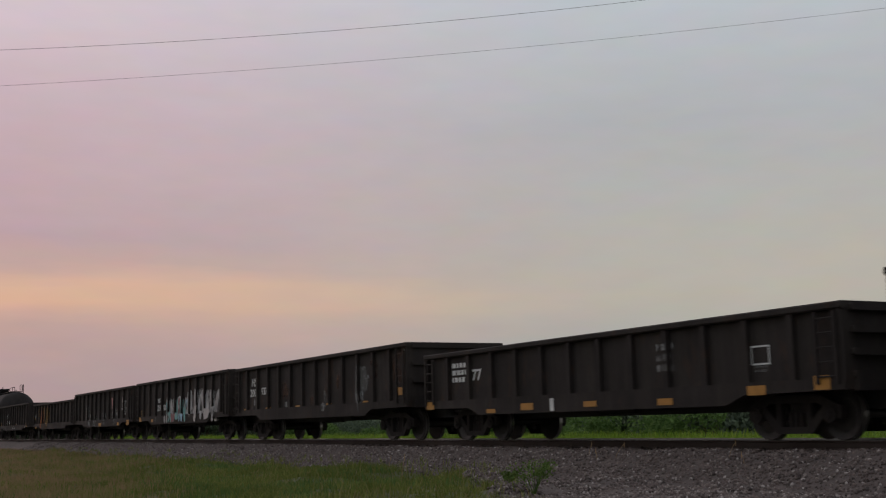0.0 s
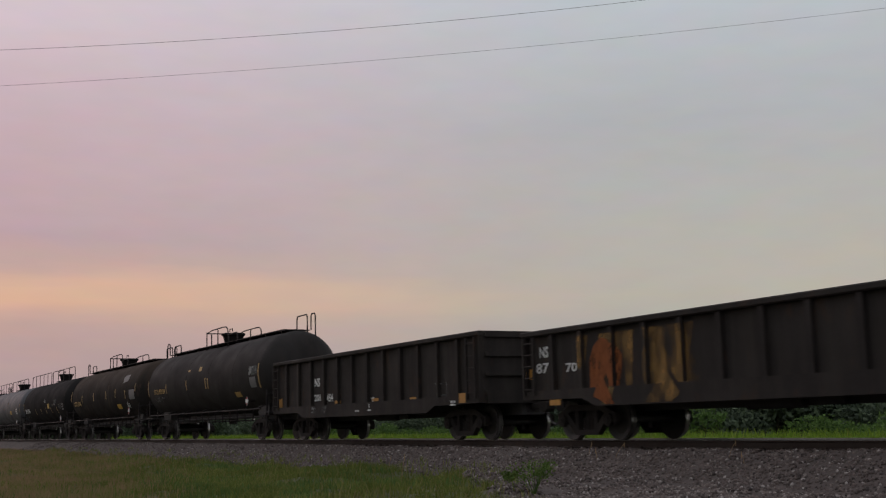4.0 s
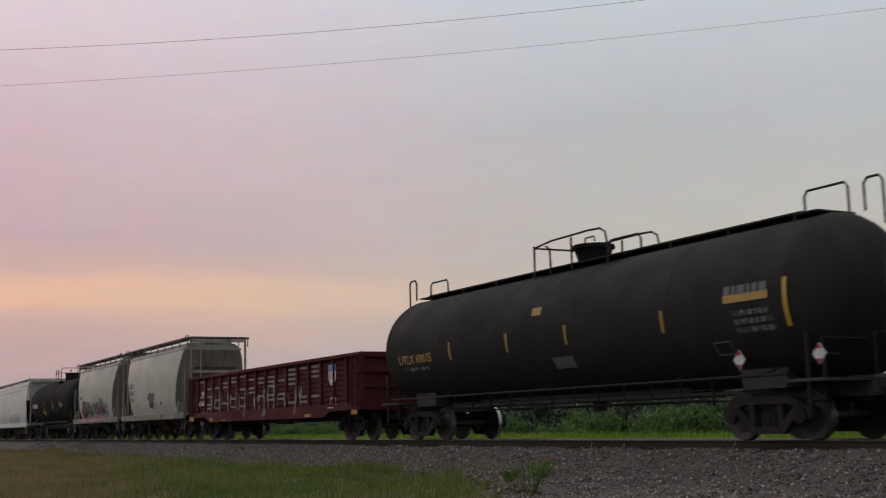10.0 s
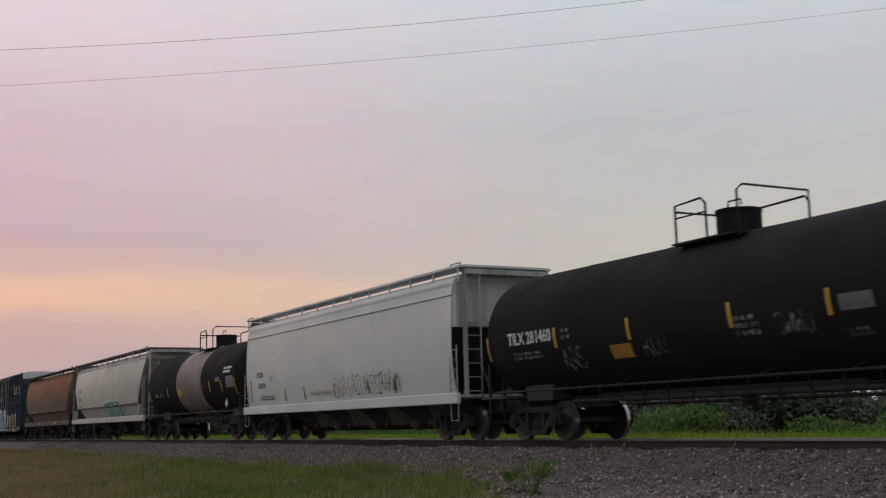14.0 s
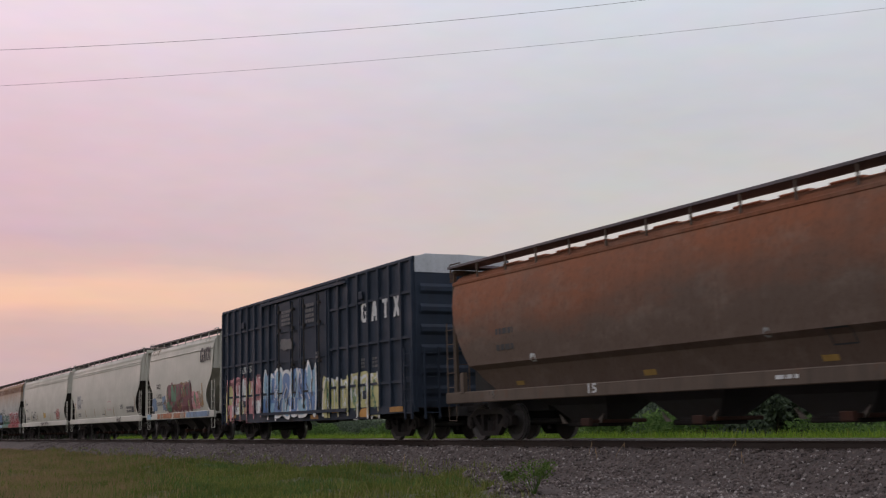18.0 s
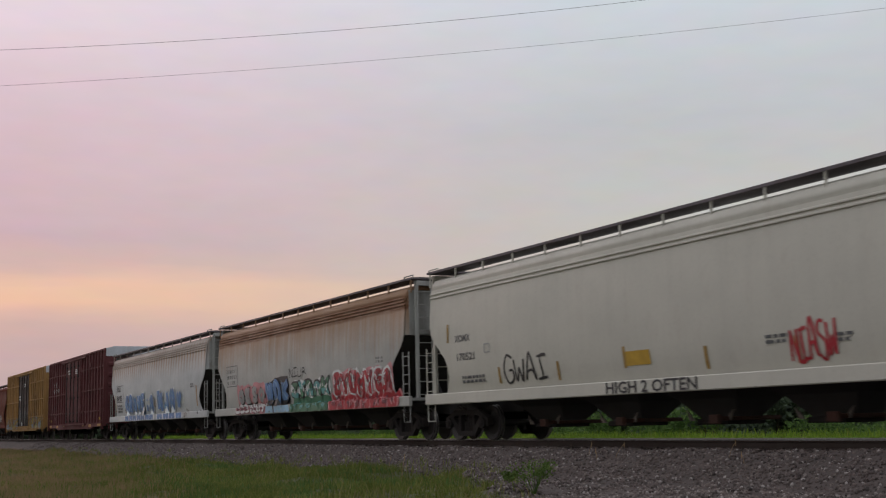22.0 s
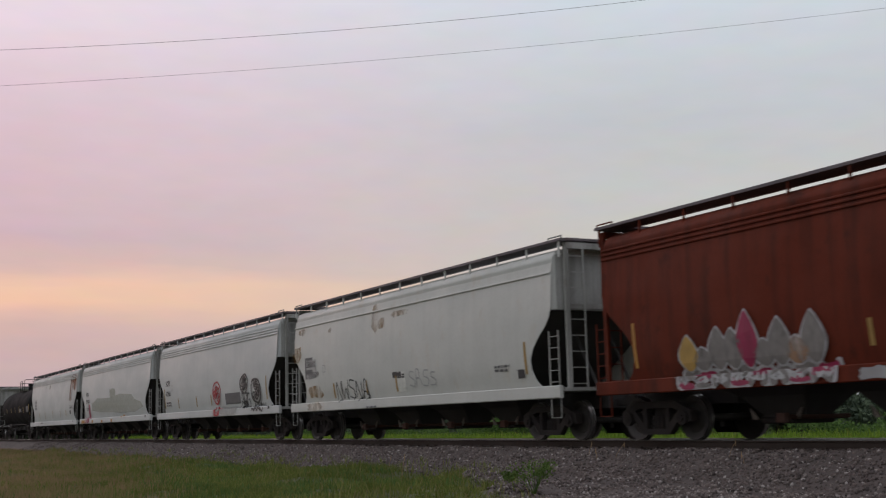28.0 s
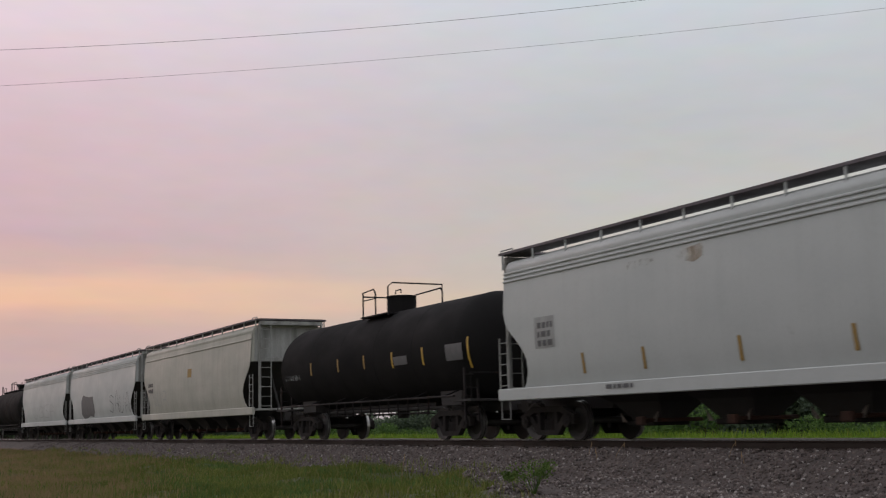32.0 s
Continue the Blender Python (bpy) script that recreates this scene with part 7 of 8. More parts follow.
    fit_words(c, "ROIX", "letter_grey", -7.07, -6.32, 2.31, 2.52)
    fit_words(c, "58386", "letter_grey", -6.93, -6.14, 1.90, 2.11)
    scrawl(c[0], 0.28, 3.33, 1.35, 2.05, "faint_black", c[2], 217, 9, 0.012)
    scrawl(c[0], 3.33, 5.08, 1.38, 2.04, "faint_black", c[2], 218, 7, 0.014)
    rect(c, "dull_yellow", -4.29, -4.13, 1.38, 1.81, "reflector")
    rect(c, "dull_yellow", -2.46, -2.29, 1.38, 1.83, "reflector")
    rect(c, "dull_yellow", 0.17, 0.34, 1.38, 1.81, "reflector")
    rect(c, "dull_yellow", 2.75, 2.89, 1.42, 1.82, "reflector")
    rect(c, "dull_yellow", 4.59, 4.79, 1.36, 1.81, "reflector")
    bars(c[0], -6.72, 1.47, 1.74, 0.18, 2, M["letter_grey"], c[2], 224)
    bars(c[0], -1.73, 1.50, 1.77, 0.18, 1, M["patch_grey"], c[2], 225)
    frame_mark(c, "patch_grey", -5.57, -5.31, 2.11, 2.36)
    rect(c, "patch_grey", -5.67, -5.44, 2.11, 2.35)
    rect(c, "dull_yellow", -7.87, -7.65, 1.45, 2.25, "reflector")
    c = t[17]
    sleeve(c, "band_dust", -1.67, 2.11, 2.59, 2.74)
    rect(c, "yellow", -1.60, -0.94, 1.99, 2.29)
    rect(c, "yellow", -3.37, -3.16, 2.01, 2.41, "reflector")
    rect(c, "yellow", 3.21, 3.38, 2.00, 2.46, "reflector")
    rect(c, "yellow", 4.80, 5.00, 1.99, 2.46, "reflector")
    rect(c, "dull_yellow", 1.50, 1.66, 2.05, 2.44, "reflector")
    rect(c, "dull_yellow", -0.55, -0.40, 2.11, 2.46, "reflector")
    rect(c, "yellow", -6.62, -6.34, 1.80, 2.38, "reflector")
    rect(c, "yellow", 6.54, 6.74, 1.84, 2.45, "reflector")
    rect(c, "letter_grey", 4.17, 4.75, 2.41, 2.58)
    bars(c[0], 5.27, 2.72, 0.99, 0.30, 2, M["letter_white"], c[2], 240)
    rect(c, "letter_grey", 5.56, 6.50, 2.11, 2.58)
    bars(c[0], -5.47, 2.02, 1.87, 0.31, 1, M["letter_dim"], c[2], 242)
    bars(c[0], 1.99, 2.24, 0.65, 0.16, 1, M["letter_dim"], c[2], 243)
    placard(c, 5.22, 5.60, 1.26, 1.58)
    c = t[18]
    fit_words(c, "TILX", "letter_dark", -6.94, -6.33, 2.81, 3.04)
    fit_words(c, "57251", "letter_dark", -6.90, -6.16, 2.33, 2.56)
    frame_mark(c, "patch_grey", -5.27, -5.02, 2.54, 2.80)
    rect(c, "dull_yellow", -7.64, -7.53, 2.21, 2.66, "reflector")
    rect(c, "dull_yellow", -5.19, -5.07, 1.61, 1.95, "reflector")
    bars(c[0], -6.88, 1.93, 0.82, 0.17, 2, M["letter_grey"], c[2], 251)
    graffiti(c[0], -0.03, 3.27, 1.17, 2.21, ("g_teal",), c[2], "g_white", letters=5, inner="g_green", seed=252)
    rect(c, "letter_white", -7.54, -7.42, 1.07, 1.27)
    c = t[19]
    blot(c, "patch_grey", 3.33, 3.50, 1.82, 2.02, 255)
    blot(c, "letter_white", -4.44, -4.18, 1.83, 2.06, 256)
    fit_words(c, "15", "letter_dim", -6.3, -6.0, 1.03, 1.22)
    fit_words(c, "15", "letter_white", -2.05, -1.72, 1.03, 1.24)
    bars(c[0], -5.9, 2.6, 0.8, 0.22, 1, M["letter_dark"], c[2], 91)
    bars(c[0], -5.9, 2.2, 0.8, 0.22, 1, M["letter_dark"], c[2], 92)
    frame_mark(c, "letter_dark", 4.75, 5.3, 1.60, 1.90)
    bars(c[0], 3.64, 1.08, 0.55, 0.11, 1, M["letter_white"], c[2], 260)
    rect(c, "dull_yellow", -0.55, -0.14, 1.34, 1.46, "reflector")
    rect(c, "dull_yellow", 4.40, 4.78, 1.35, 1.46, "reflector")
    rect(c, "dull_yellow", -5.57, -5.23, 1.34, 1.44, "reflector")
    c = t[20]
    block_letter(c, "g", 5.14, 5.56, 3.58, 4.22)
    block_letter(c, "a", 5.86, 6.32, 3.57, 4.21)
    block_letter(c, "t", 6.65, 7.07, 3.59, 4.24)
    block_letter(c, "x", 7.38, 7.83, 3.57, 4.24)
    graffiti(c[0], -8.02, -3.87, 0.74, 2.39, ("g_yellow", "g_pink", "g_white"), c[2], "g_maroon", letters=5, back="g_pink", inner="g_white", seed=272)
    graffiti(c[0], -3.76, 1.63, 0.83, 2.49, ("g_sky", "g_blue"), c[2], "g_white", letters=7, back="g_blue", inner="g_black", seed=273)
    graffiti(c[0], 2.25, 6.31, 0.75, 2.04, ("g_yellow",), c[2], "g_white", letters=6, back="g_yellow", inner="g_green", seed=274)
    blot(c, "g_orange", 4.90, 5.61, 0.69, 0.99, 275)
    blot(c, "g_orange", 2.69, 3.28, 0.86, 1.06, 276)
    bars(c[0], -1.56, 4.04, 0.88, 0.57, 4, M["letter_grey"], c[2], 277)
    bars(c[0], 0.75, 3.95, 0.83, 0.71, 4, M["letter_grey"], c[2], 278)
    fit_words(c, "LR", "letter_white", -6.24, -5.78, 2.56, 2.81)
    fit_words(c, "S", "letter_white", -5.47, -5.18, 2.57, 2.83)
    rect(c, "orange", 7.04, 7.91, 0.82, 0.97, "reflector")
    rect(c, "yellow", 5.76, 6.23, 1.18, 1.40)
    blot(c, "letter_grey", -1.77, -0.48, 3.15, 3.56, 283)
    bars(c[0], 5.81, 2.18, 0.44, 0.35, 3, M["letter_grey"], c[2], 284)
    bars(c[0], 4.99, 2.20, 0.26, 0.33, 3, M["letter_grey"], c[2], 285)
    bars(c[0], 1.62, 2.70, 0.37, 0.27, 2, M["letter_grey"], c[2], 286)
    rect(c, "orange", -7.84, -6.86, 0.86, 1.01, "reflector")
    rect(c, "orange", 0.91, 1.58, 0.71, 0.85, "reflector")
    rect(c, "letter_grey", -2.07, -1.67, 2.26, 2.57)
    blot(c, "letter_dim", -8.39, -8.04, 3.91, 4.71, 290)
    c = t[21]
    block_letter(c, "g", 3.50, 3.97, 3.32, 3.93, "letter_dark")
    block_letter(c, "a", 3.98, 4.32, 3.33, 3.91, "letter_dark")
    block_letter(c, "t", 4.29, 4.59, 3.35, 3.92, "letter_dark")
    block_letter(c, "x", 4.57, 4.93, 3.35, 3.92, "letter_dark")
    fit_words(c, "GACX", "letter_dark", -3.68, -2.91, 2.42, 2.65)
    fit_words(c, "11652", "letter_dark", -3.66, -2.82, 1.96, 2.18)
    graffiti(c[0], -1.83, 2.16, 1.30, 2.55, ("g_maroon", "g_green", "g_maroon", "g_tan", "g_maroon"), c[2], "g_maroon", letters=5, back="g_tan", inner="g_green", seed=298)
    blot(c, "g_tan", 2.71, 3.75, 1.36, 2.1, 299)
    blot(c, "g_yellow", 1.49, 1.91, 1.44, 2.04, 300)
    blot(c, "faint_blue", -4.60, -3.72, 1.34, 2.05, 301)
    blot(c, "faint_blue", -2.78, -2.1, 1.34, 2.10, 304)
    blot(c, "g_tan", -2.6, -1.95, 1.32, 1.92, 302)
    blot(c, "g_green", 2.44, 2.80, 1.36, 2.05, 303)
    rect(c, "letter_dark", 1.91, 2.34, 1.55, 1.90)
    bars(c[0], 1.96, 1.58, 0.33, 0.28, 3, M["letter_white"], c[2], 305)
    bars(c[0], -3.64, 1.64, 0.93, 0.18, 2, M["letter_grey"], c[2], 306)
    rect(c, "g_sky", -5.3, -4.6, 1.0, 1.23)
    rect(c, "sill_orange", -3.4, 1.3, 1.0, 1.23)
    rect(c, "faint_blue", 1.5, 4.9, 1.0, 1.23)
    blot(c, "g_pink", 2.1, 3.3, 1.3, 2.1, 321)
    rect(c, "letter_dark", -4.88, -4.43, 1.13, 1.40)
    rect(c, "orange", 3.65, 3.79, 1.48, 2.44, "reflector")
    stain(c[0], 3.78, 4.61, 4.05, 4.48, "tan_stain", c[2], 312, 5)
    stain(c[0], -4.92, -3.42, 4.02, 4.33, "tan_stain", c[2], 313, 4)
    c = t[22]
    rect(c, "patch_grey", -6.88, -5.71, 1.86, 2.67)
    fit_words(c, "XOMX", "letter_dark", -6.78, -6.05, 2.38, 2.61)
    fit_words(c, "170146", "letter_dark", -6.77, -5.86, 1.93, 2.16)
    rect(c, "dull_yellow", -7.51, -7.31, 1.36, 2.26, "reflector")
    rect(c, "dull_yellow", -4.63, -4.44, 1.35, 1.77, "reflector")
    rect(c, "dull_yellow", -2.14, -1.97, 1.34, 1.79, "reflector")
    rect(c, "dull_yellow", 0.61, 0.76, 1.35, 1.80, "reflector")
    rect(c, "dull_yellow", 2.66, 2.81, 1.33, 1.78, "reflector")
    frame_mark(c, "g_pink", 1.29, 2.25, 1.65, 2.13)
    bars(c[0], 4.40, 1.67, 0.56, 0.24, 3, M["letter_grey"], c[2], 324)
    fit_words(c, "Here2", "g_black", 3.83, 4.85, 0.95, 1.25)
    bars(c[0], -6.63, 1.41, 0.78, 0.24, 2, M["letter_grey"], c[2], 326)
    bars(c[0], -0.03, 1.41, 0.58, 0.09, 1, M["letter_grey"], c[2], 327)
    bars(c[0], -5.53, 2.20, 0.32, 0.24, 2, M["letter_grey"], c[2], 328)
    bars(c[0], 5.74, 1.44, 1.58, 0.37, 2, M["letter_grey"], c[2], 330)
    rect(c, "letter_dark", 6.84, 7.32, 1.43, 1.72)
    rect(c, "dull_yellow", 7.41, 7.66, 1.43, 2.24, "reflector")
    c = t[23]
    fit_words(c, "XOMX", "letter_grey", -7.13, -6.32, 2.55, 2.74)
    fit_words(c, "170521", "letter_grey", -7.04, -6.12, 2.06, 2.26)
    rect(c, "yellow", 0.17, 0.97, 1.55, 1.85)
    rect(c, "dull_yellow", -7.58, -7.43, 2.57, 3.06, "reflector")
    rect(c, "dull_yellow", -5.05, -4.91, 1.40, 1.80, "reflector")
    rect(c, "dull_yellow", -2.47, -2.31, 1.37, 1.80, "reflector")
    rect(c, "dull_yellow", 0.03, 0.21, 1.51, 1.96, "reflector")
    rect(c, "dull_yellow", 2.58, 2.74, 1.36, 1.80, "reflector")
    scrawl(c[0], -4.76, -2.79, 1.36, 2.06, "g_black", c[2], 342, 4, 0.03)
    scrawl(c[0], 4.86, 5.94, 1.32, 2.06, "g_red", c[2], 343, 5, 0.03)
    fit_words(c, "HIGH 2 OFTEN", "g_black", -0.49, 2.45, 0.985, 1.235)
    bars(c[0], -6.85, 1.48, 1.16, 0.22, 2, M["letter_grey"], c[2], 345)
    bars(c[0], 4.29, 1.72, 0.58, 0.19, 2, M["letter_grey"], c[2], 346)
    bars(c[0], 5.96, 1.65, 0.36, 0.18, 2, M["letter_grey"], c[2], 347)
    rect(c, "dull_yellow", 4.97, 5.10, 1.34, 1.82, "reflector")
    frame_mark(c, "patch_grey", -5.62, -5.34, 2.19, 2.43)
    c = t[24]
    graffiti(c[0], -6.1, -2.95, 1.33, 2.1, ("g_pink",), c[2], "g_pink", letters=5, back="g_pink", seed=351)
    throw_up(c, "GESO", -6.0, -2.95, 1.36, 2.06, "g_silver", "g_black", 0.1, 0.05, None, 6)
    graffiti(c[0], -6.16, -2.97, 1.01, 1.41, ("g_white",), c[2], "g_maroon", letters=6, back="g_pink", seed=352)
    blot(c, "g_black", -2.95, -0.3, 1.03, 2.3, 353)
    throw_up(c, "WDK", -2.87, -0.40, 1.24, 2.3, "g_blue", "g_black", 0.14, 0.05, "g_sky", 7)
    for i in range(3):
        lay_foot(c, "g_sky", -2.82 + i * 0.82, -2.06 + i * 0.82, i)
    graffiti(c[0], -0.28, 3.11, 1.46, 2.06, ("g_green", "g_teal"), c[2], "g_black", letters=5, back="g_white", inner="g_white", seed=354)
    graffiti(c[0], -0.27, 3.05, 0.96, 1.46, ("g_green",), c[2], "g_green", letters=5, back="g_green", inner="g_teal", seed=355)
    graffiti(c[0], 3.47, 7.80, 1.40, 2.21, ("g_red",), c[2], "g_white", letters=7, back="g_pink", inner="g_maroon", seed=356)
    graffiti(c[0], 3.25, 8.26, 0.90, 1.48, ("g_red",), c[2], "g_pink", letters=8, back="g_red", inner="g_maroon", seed=357)
    scrawl(c[0], -0.49, 1.19, 2.18, 2.52, "faint_black", c[2], 358, 4)
    frame_mark(c, "letter_grey", -7.46, -6.13, 2.10, 2.93)
    bars(c[0], -7.32, 2.18, 1.10, 0.68, 3, M["letter_dim"], c[2], 360)
    bars(c[0], 6.75, 2.30, 0.52, 0.21, 2, M["letter_dim"], c[2], 361)
    c = t[25]
    throw_up(c, "GROVEi8", -5.35, 0.40, 1.24, 2.40, "g_blue", "g_white", 0.15, 0.06, "g_sky", 3)
    throw_up(c, "NJOY", 1.0, 5.30, 1.24, 2.52, "g_blue", "g_white", 0.19, 0.07, "g_sky", 4)
    for x0, n, cell in ((-5.35, 7, 0.821), (1.0, 4, 1.075)):
        rect(c, "g_white", x0 - 0.1, x0 + n * cell + 0.1, 0.985, 1.245, "graffiti")
        for i in range(n):
            lay_foot(c, "g_blue", x0 + cell * (i + 0.06), x0 + cell * (i + 0.93), i)
    fit_words(c, "ECUX", "letter_dark", -7.31, -6.51, 2.55, 2.81)
    fit_words(c, "881895", "letter_dark", -7.34, -6.27, 2.05, 2.37)
    frame_mark(c, "letter_dark", -7.40, -5.95, 1.99, 2.88)
    rect(c, "orange", 7.27, 7.57, 1.47, 2.38, "reflector")
    bars(c[0], 6.57, 2.31, 0.52, 0.21, 2, M["letter_grey"], c[2], 370)
    rect(c, "orange", -7.81, -7.55, 1.47, 2.37, "reflector")
    blot(c, "patch_light", 4.88, 5.50, 1.61, 1.95, 372)
    blot(c, "tan_stain", -5.66, -5.31, 1.38, 1.85, 373)
    blot(c, "tan_stain", 5.53, 6.12, 1.02, 1.41, 374)
    blot(c, "tan_stain", 0.02, 0.64, 1.57, 2.03, 375)
    bars(c[0], -7.35, 1.45, 1.18, 0.46, 3, M["letter_grey"], c[2], 376)
    rect(c, "letter_dark", 7.65, 7.77, 1.12, 1.29)
    c = t[26]
    fit_words(c, "NK", "letter_white", -6.97, -6.45, 3.50, 3.80)
    fit_words(c, "CR", "letter_white", -6.19, -5.74, 3.49, 3.80)
    fit_words(c, "66", "letter_white", -6.96, -6.49, 3.07, 3.38)
    fit_words(c, "94", "letter_white", -6.21, -5.73, 3.08, 3.38)
    fit_words(c, "9", "letter_white", -5.44, -5.20, 3.10, 3.36)
    bars(c[0], -7.01, 1.87, 0.39, 0.48, 3, M["letter_dim"], c[2], 384)
    bars(c[0], -6.21, 1.88, 0.44, 0.48, 3, M["letter_dim"], c[2], 385)
    bars(c[0], -1.48, 4.14, 0.83, 0.29, 2, M["letter_white"], c[2], 386)
    bars(c[0], 0.85, 4.08, 0.59, 0.33, 3, M["letter_white"], c[2], 387)
    blot(c, "letter_dim", -1.47, -1.27, 1.74, 2.15, 388)
    blot(c, "letter_dim", 0.76, 0.97, 1.75, 2.10, 389)
    blot(c, "letter_dim", 0.52, 0.72, 1.57, 1.74, 390)
    blot(c, "letter_dim", -1.03, -0.77, 2.58, 2.74, 391)
    rect(c, "orange", -8.04, -7.23, 0.81, 0.94, "reflector")
    rect(c, "orange", -5.62, -4.94, 0.78, 0.93, "reflector")
    rect(c, "orange", -3.31, -2.87, 0.84, 0.96, "reflector")
    rect(c, "orange", 2.70, 3.14, 0.82, 0.93, "reflector")
    rect(c, "yellow", -7.87, -7.41, 1.18, 1.32)
    rect(c, "yellow", 7.16, 7.64, 1.16, 1.30)
    rect(c, "orange", 6.90, 7.80, 0.79, 0.93, "reflector")
    rect(c, "orange", 4.57, 5.26, 0.77, 0.92, "reflector")
    bars(c[0], 4.91, 1.30, 0.29, 0.19, 2, M["letter_white"], c[2], 400)
    bars(c[0], -3.24, 2.73, 0.31, 0.08, 1, M["letter_dim"], c[2], 401)
    bars(c[0], 3.34, 1.32, 0.60, 0.14, 1, M["letter_dim"], c[2], 402)
    c = t[27]
    graffiti(c[0], 3.07, 8.2, 0.81, 1.75, ("faint_blue", "faint_yellow", "faint_blue"), c[2], "faint_black", letters=7, inner="faint_yellow", seed=404)
    scrawl(c[0], 3.2, 8.2, 1.5, 2.15, "faint_black", c[2], 405, 9)
    scrawl(c[0], 3.2, 8.2, 0.9, 1.5, "faint_yellow", c[2], 415, 9, 0.03)
    graffiti(c[0], -8.3, -2.6, 0.75, 1.65, ("faint_blue", "faint_blue", "faint_yellow"), c[2], "faint_black", letters=7, inner="faint_yellow", seed=406)
    scrawl(c[0], -8.3, -2.6, 0.9, 1.75, "faint_black", c[2], 416, 9)
    scrawl(c[0], -5.39, -3.49, 3.24, 4.07, "faint_rust", c[2], 407, 3)
    blot(c, "faint_rust", 3.9, 5.3, 2.9, 4.2, 408)
    scrawl(c[0], -2.0, 2.0, 1.2, 2.3, "letter_dim", c[2], 417, 8)
    blot(c, "letter_dim", -1.9, -0.4, 1.3, 2.2, 418)
    blot(c, "letter_dim", 0.5, 1.9, 1.3, 2.2, 419)
    blot(c, "letter_white", -0.57, -0.08, 1.05, 1.37, 409)
    bars(c[0], 0.50, 4.01, 0.71, 0.28, 2, M["letter_white"], c[2], 410)
    bars(c[0], -1.84, 3.04, 0.79, 0.39, 2, M["letter_white"], c[2], 411)
    scrawl(c[0], -0.32, 1.58, 1.43, 3.27, "letter_dim", c[2], 412, 3)
    scrawl(c[0], -2.14, -0.58, 1.11, 3.42, "letter_dim", c[2], 413, 3)
    rect(c, "orange", -0.39, 1.51, 0.77, 0.92, "reflector")
    c = t[28]
    graffiti(c[0], -5.87, -1.88, 0.98, 1.38, ("g_grey", "g_crimson", "g_grey"), c[2], "g_pale", letters=8, inner="g_pale", seed=418)
    for x, m, z in ((-5.6, "letter_yellow", 2.05), (-5.2, "g_grey", 1.8), (-4.75, "g_grey", 2.15), (-4.35, "g_grey", 2.1), (-3.95, "g_crimson", 2.4), (-3.55, "g_grey", 1.85),
                    (-3.15, "g_grey", 2.2), (-2.75, "g_tan", 1.85), (-2.35, "g_grey", 2.25)):
        spike(c, m, x - 0.14, x + 0.14, 1.30, z)
    rect(c, "orange", -7.38, -7.21, 1.48, 2.41, "reflector")
    rect(c, "g_silver", 1.92, 2.66, 1.59, 2.20)
    scrawl(c[0], 2.60, 4.12, 1.47, 1.95, "g_silver", c[2], 426, 5, 0.03)
    rect(c, "g_silver", 1.83, 3.19, 0.97, 1.35)
    scrawl(c[0], 4.98, 6.22, 1.43, 2.15, "g_silver", c[2], 428, 4, 0.03)
    rect(c, "orange", 6.47, 6.59, 1.67, 2.37, "reflector")
    rect(c, "dull_yellow", 4.86, 4.97, 1.44, 1.91, "reflector")
    rect(c, "dull_yellow", -0.50, -0.33, 1.46, 1.91, "reflector")
    rect(c, "dull_yellow", -1.21, -1.05, 1.53, 1.98, "reflector")
    blot(c, "g_silver", -1.43, -0.71, 0.98, 1.21, 434)
    blot(c, "letter_grey", 3.75, 4.20, 1.04, 1.23, 435)
    scrawl(c[0], 0.87, 1.06, 1.49, 1.96, "dull_yellow", c[2], 436, 1)
    rect(c, "letter_white", 4.79, 4.90, 1.11, 1.24)
    c = t[29]
    blot(c, "tan_stain", -1.72, -1.24, 3.22, 4.07, 439)
    blot(c, "tan_stain", -1.26, -0.73, 3.27, 3.66, 440)
    blot(c, "tan_stain", -0.37, 0.75, 3.55, 3.74, 441)
    blot(c, "tan_stain", -7.72, -7.09, 3.55, 3.80, 442)
    blot(c, "tan_stain", -8.18, -7.38, 2.65, 3.21, 443)
    blot(c, "tan_stain", -6.99, -5.63, 1.39, 1.80, 444)
    blot(c, "tan_stain", -6.84, -5.50, 0.94, 1.26, 445)
    blot(c, "tan_stain", -5.12, -4.85, 3.49, 3.66, 446)
    rect(c, "patch_grey", -6.99, -6.11, 2.06, 2.69)
    fit_words(c, "ROIX", "letter_grey", -6.79, -6.17, 2.43, 2.64)
    fit_words(c, "58809", "letter_grey", -6.82, -5.90, 2.08, 2.28)
    rect(c, "dull_yellow", -4.78, -4.62, 1.35, 1.83, "reflector")
    rect(c, "dull_yellow", -2.27, -2.12, 1.38, 1.82, "reflector")
    rect(c, "dull_yellow", -0.19, -0.05, 1.40, 1.86, "reflector")
    scrawl(c[0], -4.55, -2.01, 1.22, 1.89, "faint_black", c[2], 453, 5, 0.022)
    rect(c, "patch_light", -0.04, 0.48, 1.39, 1.96)
    bars(c[0], 0.01, 1.78, 0.49, 0.14, 2, M["letter_dark"], c[2], 456)
    rect(c, "dull_yellow", 6.81, 7.04, 1.56, 2.33, "reflector")
    rect(c, "letter_grey", -7.09, -6.42, 2.05, 2.77)
    scrawl(c[0], 0.70, 2.40, 1.44, 1.99, "patch_grey", c[2], 460, 4)
    rect(c, "letter_dark", -0.32, 0.24, 1.80, 1.97)
    bars(c[0], 5.48, 1.68, 0.72, 0.19, 2, M["letter_grey"], c[2], 462)
    rect(c, "letter_dark", 6.52, 6.83, 1.48, 1.69)
    frame_mark(c, "patch_grey", -5.54, -5.32, 2.21, 2.46)
    bars(c[0], -2.06, 0.94, 0.81, 0.14, 1, M["letter_grey"], c[2], 465)
    c = t[30]
